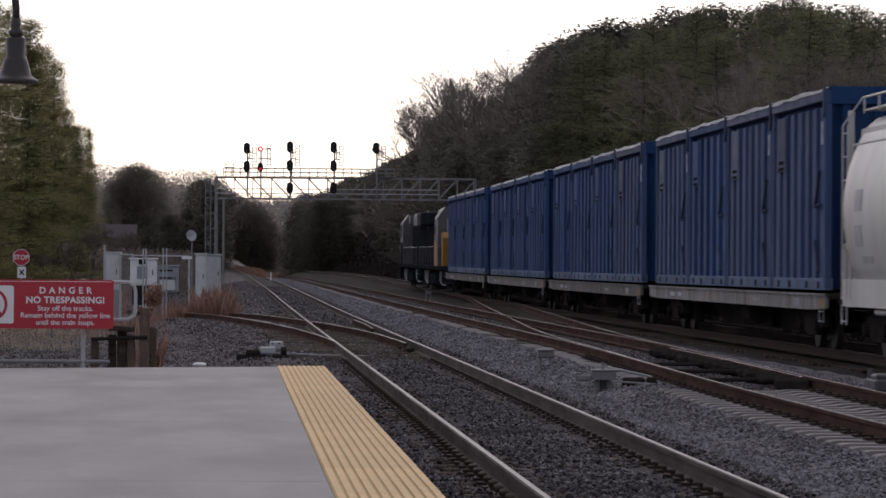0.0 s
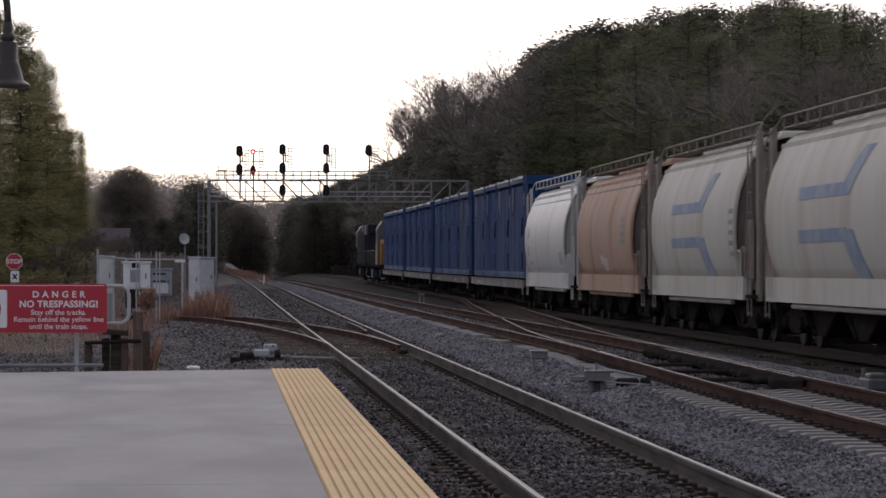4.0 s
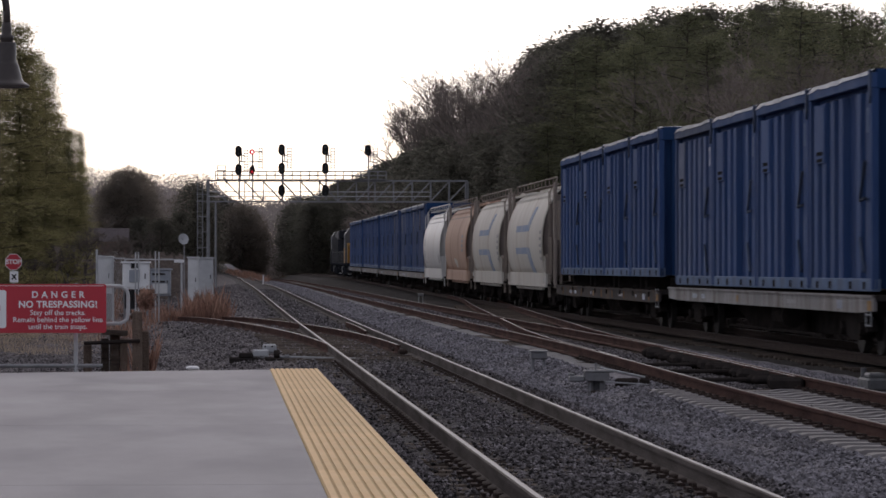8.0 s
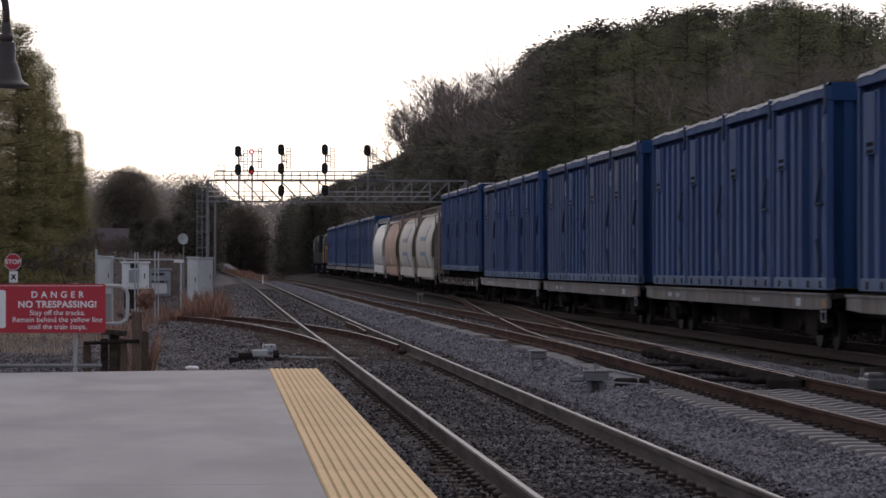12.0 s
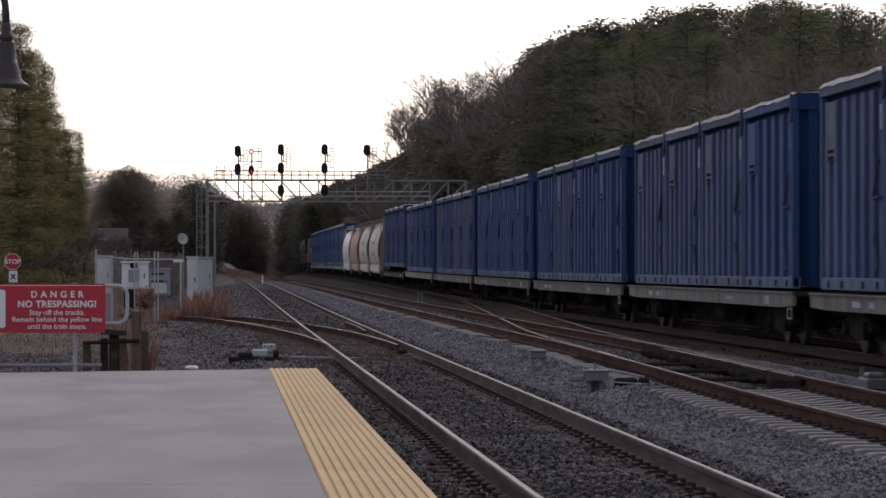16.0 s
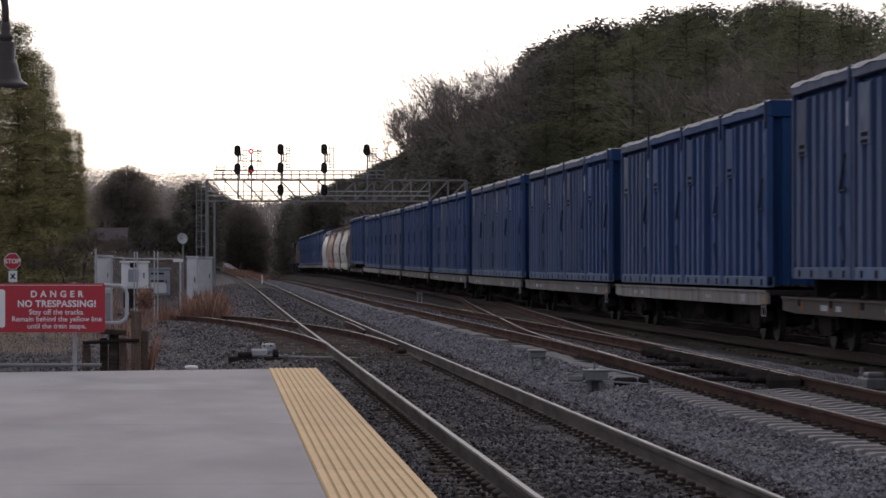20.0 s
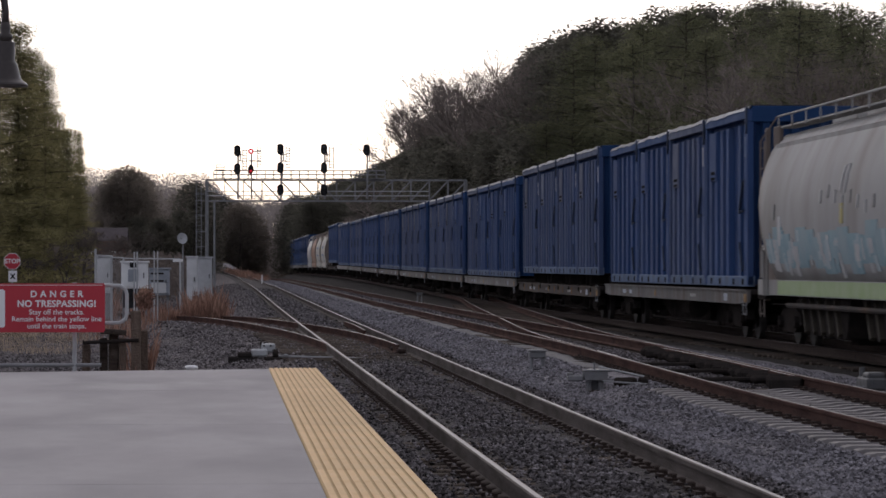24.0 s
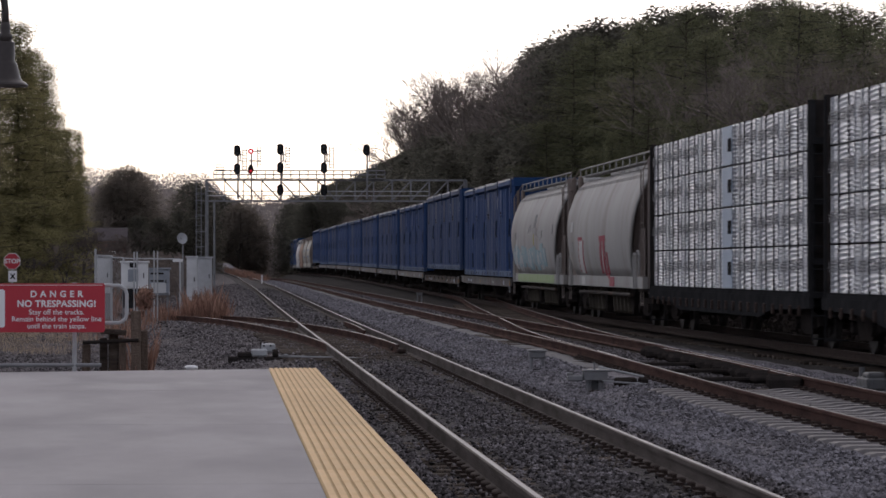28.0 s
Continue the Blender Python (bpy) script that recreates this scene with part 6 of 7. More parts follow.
DARK = [(1.25, 4.1), (6.0, 7.6)]
PALE = [(4.1, 6.0), (7.6, 9.6)]
stones("ballast_stones", 56000, 1, near_bed(20, 48, DARK), 0.021, "dark fouled crushed stone between the rails", "stone_dark")
stones("ballast_stones", 56000, 4, near_bed(20, 48, PALE), 0.0245, "grey crushed stone ballast between the tracks")
stones("ballast_stones", 26000, 2, near_bed(48, 95, DARK), 0.026, "dark fouled crushed stone between the rails", "stone_dark")
stones("ballast_stones", 34000, 5, near_bed(48, 95, [(4.1, 5.55), (7.6, 9.8)]), 0.028, "grey crushed stone ballast between the tracks")
stones("ballast_stones", 16000, 6, near_bed(95, 230, [(4.1, 5.6), (7.6, 9.0)]), 0.045, "grey crushed stone ballast between the tracks")
stones("ballast_stones", 16000, 7, near_bed(92, 230, [(1.3, 4.1), (6.0, 7.6)]), 0.042, "dark fouled crushed stone between the rails", "stone_dark")
stones("ballast_stones", 40000, 3, left_bed, 0.027, "grey crushed stone ballast past the platform end", "stone_mid")
stones("ballast_stones", 9000, 9, near_bed(230, 400, [(4.0, 6.0)]), 0.06, "grey crushed stone ballast between the tracks")
stones("ballast_stones", 22000, 8, yard_bed, 0.042, "grey gravel of the yard beside the near track", "stone_mid")


# ---- trees ----
def leaf_cloud(rs, centers, per, spread, size, flat=0.6, droop=0.0):
    """Many small triangles scattered round branch points."""
    n = len(centers) * per
    c = np.repeat(centers, per, 0) + rs.normal(0, 1, (n, 3)) * spread * np.array([1, 1, flat])
    d = rs.normal(0, 1, (n, 3, 3))
    d *= (size * (0.5 + rs.rand(n, 1, 1))) / np.maximum(0.3, np.linalg.norm(d, axis=2, keepdims=True))
    d[..., 2] *= 0.55
    v = c[:, None, :] + d
    return v.reshape(-1, 3)


def cone_mesh(pts, sides=6):
    """A tapered limb through points (x, y, z, r)."""
    vs, fs = [], []
    for (x, y, z, r) in pts:
        for k in range(sides):
            a = math.tau * k / sides
            vs.append((x + r * math.cos(a), y + r * math.sin(a), z))
    for i in range(len(pts) - 1):
        for k in range(sides):
            fs.append((i * sides + k, i * sides + (k + 1) % sides, (i + 1) * sides + (k + 1) % sides, (i + 1) * sides + k))
    return vs, fs


def limb(vs, fs, a, b, ra, rb, sides=3):
    a, b = Vector(a), Vector(b)
    d = (b - a).normalized()
    u = d.orthogonal().normalized()
    w = d.cross(u)
    o = len(vs)
    for p, r in ((a, ra), (b, rb)):
        for k in range(sides):
            t = math.tau * k / sides
            vs.append(tuple(p + (u * math.cos(t) + w * math.sin(t)) * r))
    for k in range(sides):
        fs.append((o + k, o + (k + 1) % sides, o + sides + (k + 1) % sides, o + sides + k))


def tri_mesh(name, v, mat, rounded=None):
    """Loose leaves; with rounded their shading follows the crown's mass round that height."""
    me = bpy.data.meshes.new(name)
    me.from_pydata(v.tolist(), [], np.arange(len(v)).reshape(-1, 3).tolist())
    me.materials.append(M[mat])
    if rounded is not None:
        c = v.reshape(-1, 3, 3).mean(1)
        nn = c * np.array([1, 1, 0.5]) - np.array([0, 0, rounded * 0.5])
        nn /= np.maximum(0.3, np.linalg.norm(nn, axis=1, keepdims=True))
        fn = np.cross(v.reshape(-1, 3, 3)[:, 1] - v.reshape(-1, 3, 3)[:, 0], v.reshape(-1, 3, 3)[:, 2] - v.reshape(-1, 3, 3)[:, 0])
        fn /= np.maximum(1e-6, np.linalg.norm(fn, axis=1, keepdims=True))
        fn *= np.sign((fn * nn).sum(1, keepdims=True) + 1e-9)
        nn = nn + np.array([0, 0, 0.25]) + 0.25 * fn
        nn /= np.maximum(1e-6, np.linalg.norm(nn, axis=1, keepdims=True))
        for p in me.polygons:
            p.use_smooth = True
        me.normals_split_custom_set_from_vertices(np.repeat(nn, 3, 0).tolist())
    return me


def conifer(kind, seed, label, h, r, crown_from, tris, mat, layered, spray=0.1):
    """Evergreen: tapered trunk, boughs in whorls with needle sprays, an uneven outline with gaps."""
    rs, rg = np.random.RandomState(seed), random.Random(seed)
    t = thing(kind, label, "tree", "trees of the wooded bank")
    vs, fs = cone_mesh([(0.05 * math.sin(k), 0.05 * math.cos(2 * k), h * k / 8, (0.09 if layered else 0.17) * (h / 12) * (1 - k / 8.6)) for k in range(9)], 8)
    pts = []
    n = int(h * (5.5 if layered else 4.0))
    for i in range(n):
        u = i / n
        z = h * (crown_from + (1 - crown_from) * u)
        if layered:
            R = r * (1 - u) ** 0.7 * (0.78 + 0.22 * math.sin(i * 0.55 + seed)) * rg.uniform(0.62, 1.18)
        else:
            R = r * min(1.0, 0.45 + 2.2 * u) * (1 - u) ** 0.5 * rg.uniform(0.5, 1.3)
        a = i * 2.4 + rg.uniform(-0.5, 0.5)
        lift = (rg.uniform(-0.12, 0.28) if layered else rg.uniform(-0.05, 0.32)) * R
        end = (R * math.cos(a), R * math.sin(a), z + lift)
        limb(vs, fs, (0, 0, z), end, 0.05, 0.015)
        m = max(3, int(R * 4.5))
        for k in range(m):
            q = (k + 1) / m
            pts.append((end[0] * q, end[1] * q, z + lift * q + rg.uniform(-0.1, 0.1)))
    if layered:
        pts += [(0.3 * math.sin(7 * k), 0.3 * math.cos(7 * k), h * (0.05 + 0.85 * k / 160)) for k in range(160)]
    pts += [(0, 0, h * (1 - 0.012 * k)) for k in range(6)]
    raw("trunk", vs, fs, "bark", parent=t)
    pts = np.array(pts)
    per = max(3, int(tris / len(pts)))
    me = tri_mesh("crown", leaf_cloud(rs, pts, per, 0.33 if layered else 0.36, spray, 0.42), mat, h)
    c = new("crown", me)
    c.parent = t
    return t


def round_tree(kind, seed, label, h, r, tris, mat, spray, egg=1.0):
    """Dense tree of the distance: limbs to many clumps that fill an uneven, egg-shaped crown."""
    rs, rg = np.random.RandomState(seed), random.Random(seed)
    t = thing(kind, label, "tree", "trees of the wooded bank")
    vs, fs = cone_mesh([(0.06 * math.sin(k), 0.06 * math.cos(2 * k), h * 0.9 * k / 8, 0.2 * (1 - k / 8.6)) for k in range(9)], 6)
    pts = []
    for i in range(300):
        u = (i + 0.5) / 300
        a = i * 2.39996
        z = h * (0.03 + 0.94 * u)
        R = r * (4 * u * (1 - u)) ** 0.45 * (1 - 0.35 * (egg - 1) * u) if u > 0.5 else r * (0.82 + 0.36 * u)
        R *= (0.86 + 0.14 * math.sin(3 * a + seed) * math.sin(9 * u + seed)) * (rg.uniform(0.86, 1.05) if i % 3 else rg.uniform(0.2, 0.7))
        end = (R * math.cos(a), R * math.sin(a), z)
        if i % 5 == 0:
            limb(vs, fs, (0, 0, max(0.5, z - 0.5 * R)), (end[0] * 0.6, end[1] * 0.6, z - 0.2 * R), 0.04, 0.012)
        pts.append(end)
    raw("trunk", vs, fs, "bark", parent=t)
    me = tri_mesh("crown", leaf_cloud(rs, np.array(pts), int(tris / 300), 0.5, spray, 0.75), mat, h * 0.55)
    c = new("crown", me)
    c.parent = t
    return t


def bare_tree(seed, label, h, mat="twig", kind="bare_tree"):
    rg = random.Random(seed)
    t = thing(kind, label, "tree", "trees of the wooded bank")
    vs, fs = [], []
    tv, tf = [], []

    def grow(p, d, ln, r, depth):
        q = p + d * ln
        if depth < 2:
            limb(tv, tf, p, q, r, r * 0.72, 6)
        elif depth < 5:
            limb(vs, fs, p, q, r, r * 0.6, 3)
        else:
            u = d.orthogonal().normalized() * r * 1.25
            fs.append((len(vs), len(vs) + 1, len(vs) + 2))
            vs.extend((tuple(p - u), tuple(p + u), tuple(q)))
        if depth >= 7:
            return
        for k in range(3 if depth in (1, 2, 3) else 2 + (depth > 3)):
            nd = (d * 1.0 + Vector((rg.uniform(-1, 1), rg.uniform(-1, 1), rg.uniform(-0.25, 0.75))) * (0.85 if depth else 0.5)).normalized()
            grow(q if k < 2 else p + d * ln * rg.uniform(0.5, 0.95), nd, ln * rg.uniform(0.60, 0.80), max(0.0085, r * 0.58), depth + 1)
    grow(Vector((0, 0, 0)), Vector((0, 0, 1)), h * 0.285, 0.018 * h, 0)
    raw("trunk", tv, tf, "bark", parent=t)
    raw("crown", vs, fs, mat, "leafless grey-brown twigs", parent=t)
    return t


TREE_POOL = {
    "pine": [conifer("pine_tree", 31 + k, "dark green pine tree on the wooded bank", 14.0, (3.4, 3.9, 3.0, 3.8)[k], (0.10, 0.16, 0.05, 0.12)[k], 40000, "pine", k > 2, 0.068) for k in range(4)],
    "far_pine": [round_tree("pine_tree", 81 + k, "dark green pine tree in the distant woods", 14.0, (3.0, 3.5, 2.7)[k], 12000, "pine_shaded", 0.19, (1.6, 1.3, 1.9)[k]) for k in range(3)],
    "grove": [round_tree("thicket_tree", 91 + k, "round dense tree of the distant thicket", 14.0, (4.2, 4.8)[k], 36000, "grove", 0.15) for k in range(2)],
    "far_bare": [bare_tree(96 + k, "leafless tree of the distant woods, paled for haze", 14.0, "twig_hazed") for k in range(2)],
    "cedar": [conifer("cedar_tree", 41 + k, "tall dense green cedar with layered boughs", 13.0, (2.8, 2.5, 3.1)[k], 0.02, 110000, "cedar", True, 0.050) for k in range(3)],
    "bare": [bare_tree(51 + k, "leafless hardwood tree with fine grey twigs", 14.0) for k in range(4)],
    "brush": [bare_tree(61 + k, "leafless winter undergrowth shrub", 5.0, "brush", "shrub") for k in range(3)],
}
POOL_USED = {}


def plant(sort, i, x, y, height, turn, wide=1.0):
    # Beyond 250 m pines are the far sort, their needles coloured for shade.
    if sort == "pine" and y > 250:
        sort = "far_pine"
    src = TREE_POOL[sort][i % len(TREE_POOL[sort])]
    nominal = {"pine": 14.0, "far_pine": 14.0, "grove": 14.0, "far_bare": 14.0, "cedar": 13.0, "bare": 14.0, "brush": 5.0}[sort]
    k = height / nominal
    m = pose(x, y, ground_z(x, y) - 0.15, 0, 0, turn)
    if src.name not in POOL_USED:
        POOL_USED[src.name] = 1
        ob = src
        ob.matrix_basis = m
    else:
        ob = copy_thing(src, m)
    ob.scale = (k * wide, k * wide, k)
    return ob


# skyline of the wooded bank: slope of the line of sight across (x/y) against its rise (z/y)
SKY = [(0.0467, 0.032), (0.0533, 0.052), (0.0615, 0.0565), (0.0746, 0.0595), (0.091, 0.0625), (0.107, 0.0675), (0.124, 0.0715), (0.145, 0.0752), (0.165, 0.0768), (0.192, 0.0778), (0.30, 0.078)]


def skyline(x, y):
    r = x / y
    for (a, p), (b, q) in zip(SKY, SKY[1:]):
        if r < b:
            return 1.435 + y * (p + (q - p) * max(0.0, (r - a) / (b - a)))
    return 1.435 + y * 0.078


def wooded_bank():
    rg = random.Random(77)
    rows = [(21.5, 118, 470, 7.0), (26.5, 122, 560, 6.2), (32.0, 140, 600, 7.0), (39.0, 170, 640, 8.0), (48.0, 210, 680, 11.0), (58.0, 300, 450, 9.0), (24.2, 176, 345, 5.5)]
    i = 0
    for x0, ya, yb, step in rows:
        y = ya
        while y < yb:
            x = x0 + rg.uniform(-2.0, 2.0) + max(0, y - 380) * 0.008
            yy = y + rg.uniform(-2, 2)
            top = skyline(x, yy) - ground_z(x, yy)
            r = x / yy
            if r > 0.046 and not (x0 < 23 and 175 < yy < 300) and not (r < 0.092 and (x0 == 39.0 or x0 == 26.5 and rg.random() < (0.35 if r > 0.056 else 0.8))):
                bare_here = (0.046 < r < 0.092 and x0 in (26.5, 39.0)) or (r > 0.092 or x0 == 32.0) and rg.random() < (0.06 if r < 0.135 else 0.4)
                h = max(6.0, min(24.0, top * ((rg.uniform(0.9, 1.08) if r < 0.13 else rg.uniform(0.89, 1.06)) if bare_here or r > 0.092 else rg.uniform(0.66, 0.84) if r > 0.083 else rg.uniform(0.54, 0.74))))
                if x0 == 24.2:
                    bare_here = False
                    h = max(5.0, top * (rg.uniform(0.60, 0.82) if 0.083 < r < 0.096 else rg.uniform(0.42, 0.62)))
                if x0 < 23:
                    h *= rg.uniform(0.5, 0.8) if r > 0.092 else 0.95
                plant("bare" if bare_here else "pine", rg.randrange(4), x, yy, h * (1.12 if bare_here and 0.062 < r < 0.1 else 1.0 if bare_here and r <= 0.062 else 1.0), rg.uniform(0, 360), rg.uniform(0.85, 1.0) if bare_here and r < 0.1 else rg.uniform(1.05, 1.4))
                i += 1
            y += step * rg.uniform(0.75, 1.25) * (1 + max(0, y - 300) / 500)
    # leafless hardwoods standing before the pines where the bank comes nearest
    for k in range(20):
        y = rg.uniform(128, 205)
        x = y * rg.uniform(0.142, 0.200)
        if x > 20.5:
            plant("bare", rg.randrange(4), x, y, (skyline(x, y) - ground_z(x, y)) * rg.uniform(0.55, 1.0), rg.uniform(0, 360), rg.uniform(0.8, 1.1))
    for k in range(46):
        y = 112 + 7.2 * k
        x = 18.2 + rg.uniform(-0.8, 1.5)
        plant("brush", k, x, y, rg.uniform(2.6, 5.2), rg.uniform(0, 360), 1.25)


wooded_bank()


def far_woods():
    rg = random.Random(5)
    # evergreens beside the platform road
    for px, d, top, wide, v in ((-52, 150, -70, 1.05, 0), (36, 168, 40, 0.95, 1), (82, 182, 112, 0.8, 2), (122, 196, 228, 0.72, 1), (60, 210, 90, 1.0, 0), (0, 205, 20, 1.0, 2), (-110, 160, -60, 1.1, 1), (140, 215, 330, 0.9, 0), (143, 203, 232, 0.34, 2), (100, 225, 200, 0.9, 2)):
        x = (px - 395) * d / 6100
        h = 1.435 + (475 - top) * d / 6100 - ground_z(x, d)
        plant("cedar", v, x, d, h, 47 * v + px, 1.42 * wide * min(1.2, 12 / h))
    for px, d, top in ((185, 300, 402), (205, 310, 412), (222, 305, 405), (150, 190, 385), (118, 178, 420), (168, 230, 400), (85, 170, 430), (50, 165, 430)):
        x = (px - 395) * d / 6100
        plant("brush", px, x, d, 1.435 + (475 - top) * d / 6100 - ground_z(x, d), px * 7, 1.4)
    # middle distance beyond the signal bridge
    for px, d, top, sort, wide in ((228, 420, 294, "grove", 1.0), (212, 425, 303, "grove", 0.85), (243, 430, 303, "grove", 0.85), (198, 420, 322, "grove", 0.85), (254, 425, 325, "grove", 0.8), (346, 440, 318, "pine", 1.2), (362, 445, 330, "pine", 1.2), (339, 450, 330, "grove", 1.0),
                                   (300, 430, 375, "brush", 1.6), (275, 425, 370, "brush", 1.6), (385, 560, 352, "pine", 1.0), (408, 550, 352, "grove", 1.3), (427, 540, 362, "grove", 1.3), (395, 545, 345, "pine", 1.2),
                                   (442, 545, 380, "grove", 1.2), (320, 420, 370, "pine", 1.3), (366, 560, 345, "pine", 1.0), (400, 560, 385, "brush", 1.9), (425, 540, 392, "brush", 1.9),
                                   (185, 400, 360, "bare", 1.0), (255, 390, 395, "brush", 1.5), (285, 400, 385, "pine", 1.6), (345, 400, 385, "pine", 1.5), (248, 405, 382, "pine", 1.4)):
        x = (px - 395) * d / 6100
        plant(sort, px, x, d, max(2.0, 1.435 + (475 - top) * d / 6100 - ground_z(x, d)), px * 3, wide)
    for k in range(84):
        d = rg.uniform(640, 800)
        px = 150 + 560 * (k + rg.random()) / 84
        x = (px - 395) * d / 6100
        top = 322 if px < 340 else 322 + (px - 340) * 0.20 if px < 420 else 336 if px < 530 else 344 - (px - 530) * 0.3
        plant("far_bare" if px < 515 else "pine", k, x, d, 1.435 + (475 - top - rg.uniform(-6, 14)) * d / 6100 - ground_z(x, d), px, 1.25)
    for k in range(44):
        d = rg.uniform(500, 600)
        px = 514 + 204 * (k + rg.random()) / 44
        x = (px - 395) * d / 6100
        top = 364 - max(0, px - 490) * 0.16 if px < 600 else 346 - (px - 600) * 0.7
        plant("pine", k, x, d, 1.435 + (475 - top - rg.uniform(-6, 18)) * d / 6100 - ground_z(x, d), px, 1.35)
    for k in range(44):
        d = rg.uniform(320, 520)
        x = X3 + bend(d) + rg.uniform(6.5, 12)
        plant("brush" if k % 3 else "bare", k, x, d, rg.uniform(6, 9) if k % 3 else rg.uniform(8, 12), 40 * k, 1.3)


far_woods()


def undergrowth(name, n, seed, area, size, mat, label):
    """Countless twigs and stems of the wood's floor, joined."""
    rs = np.random.RandomState(seed)
    p = area(rs, n)
    d = rs.normal(0, 1, (len(p), 3, 3))
    d /= np.maximum(0.4, np.linalg.norm(d, axis=2, keepdims=True))
    d *= size * (0.5 + rs.rand(len(p), 1, 1))
    ob = new(name, tri_mesh(name, (p[:, None, :] + d).reshape(-1, 3), mat))
    return tagged(ob, label, "undergrowth", "", "stuff")


def ridge(rs, n):
    y = rs.uniform(540, 730, n)
    x = rs.uniform(-34, 19, n) * y / 640
    return on_ground(x, y, 10.5 * rs.rand(n) ** 1.4)


def bank_floor(rs, n):
    y = rs.uniform(108, 560, n)
    x = 12.1 + 5.2 + 16 * rs.rand(n)
    return on_ground(x, y, 4.5 * rs.rand(n) ** 1.6)


def left_floor(rs, n):
    y = rs.uniform(170, 470, n)
    x = np.array([X1 + sweep(q) for q in y]) - 5.5 - 16 * rs.rand(n)
    return on_ground(x, y, 2.6 * rs.rand(n) ** 1.6)


undergrowth("undergrowth", 250000, 21, ridge, 0.17, "twig_hazed", "brown leafless woods on the far ridge, paled for haze")
undergrowth("undergrowth", 42000, 22, bank_floor, 0.30, "brush_shaded", "winter undergrowth below the trees of the bank, darkened for shade")
def verge(rs, n):
    y = 58 * (560 / 58) ** rs.rand(n)
    x = np.array([X3 + bend(q) for q in y]) + 3.2 + 3.5 * rs.rand(n)
    return on_ground(x, y, 1.5 * rs.rand(n) ** 1.5)


# Added brush in the shaded colour, darkening the openings beneath the train.
undergrowth("undergrowth", 52000, 24, verge, 0.13, "brush_shaded", "low brush along the foot of the bank, darkened for shade")
undergrowth("undergrowth", 16000, 23, left_floor, 0.26, "brush", "brown winter undergrowth beside the near track")


# ---- dry weeds and grass ----
def blades(name, spots, mat, label):
    """Tufts of thin upright blades, joined: (x, y, radius, height, count)."""
    rg = random.Random(len(spots) * 7 + 3)
    vs, fs = [], []
    for x, y, r, h, n in spots:
        for _ in range(n):
            a, q = rg.uniform(0, math.tau), r * math.sqrt(rg.random())
            bx, by = x + q * math.cos(a), y + q * math.sin(a)
            gz = ground_z(bx, by) - 0.02
            hh, t = h * (0.22 + 0.9 * rg.random() ** 1.5), rg.uniform(0, math.tau)
            lx, ly = rg.uniform(-0.3, 0.3) * hh, rg.uniform(-0.3, 0.3) * hh
            w = 0.004 + 0.007 * hh
            o = len(vs)
            vs += [(bx - w * math.cos(t), by - w * math.sin(t), gz), (bx + w * math.cos(t), by + w * math.sin(t), gz),
                   (bx + lx * 0.5, by + ly * 0.5, gz + hh * 0.65), (bx + lx, by + ly, gz + hh)]
            fs += [(o, o + 1, o + 2), (o + 1, o + 3, o + 2)]
    return raw(name, vs, fs, mat, label, "grass", "stuff")


def weeds():
    rg = random.Random(9)
    red = [((252 - 395) * 60 / 6100, 60, 0.22, 0.75, 260)]
    for k in range(78):
        px = rg.uniform(268, 390)
        d = rg.uniform(107, 122)
        red.append(((px - 395) * d / 6100, d, 0.45, (rg.uniform(0.35, 0.7) if px < 340 else rg.uniform(0.5, 1.2)), 55))
    for k in range(70):
        px = rg.uniform(402, 464)
        d = 372 + (464 - px) * 1.35 + rg.uniform(-6, 14)
        red.append(((px - 395) * d / 6100, d, 1.0, rg.uniform(0.4, 0.9), 70))
    for k in range(5):
        red.append(((252 - 395) * 46.6 / 6100 + rg.uniform(-0.10, 0.10), 46.6, 0.07, 1.15, 6))
    for k in range(26):
        d = rg.uniform(120, 150)
        red.append(((rg.uniform(100, 205) - 395) * d / 6100, d, 0.7, rg.uniform(0.5, 1.3), 90))
    for k in range(14):
        d = rg.uniform(85, 112)
        red.append((rg.uniform(-3.6, -2.0), d, 0.5, 0.5, 60))
    for px in (180, 187, 194, 200, 212, 226, 240, 250, 258, 264):
        red.append(((px - 395) * 45.6 / 6100, 45.6 + rg.uniform(-0.5, 0.2), 0.10, rg.uniform(0.35, 0.62), 90))
    blades("dry_weeds", red, "weeds", "rusty brown dry weeds beside the track")
    # a feathery seed head over the timber post
    rs = np.random.RandomState(6)
    n = 1700
    p = np.stack([rs.normal((258 - 395) * 46.7 / 6100, 0.055, n), rs.normal(46.7, 0.07, n), rs.normal(1.01, 0.060, n)], 1)
    d = rs.normal(0, 1, (n, 3, 3)) * np.array([0.010, 0.010, 0.022])
    ob = new("seed_head", tri_mesh("seed_head", (p[:, None, :] + d).reshape(-1, 3), "weeds"))
    tagged(ob, "feathery brown seed head of a dead weed", "weed", "", "stuff")
    straw = []
    for k in range(240):
        d = rg.uniform(76, 100)
        straw.append((rg.uniform(-9.0, -1.4 - 0.022 * d), d, 0.7, rg.uniform(0.08, 0.2), 80))
    blades("dry_grass", straw, "straw", "pale dry grass strip beyond the fence")


weeds()


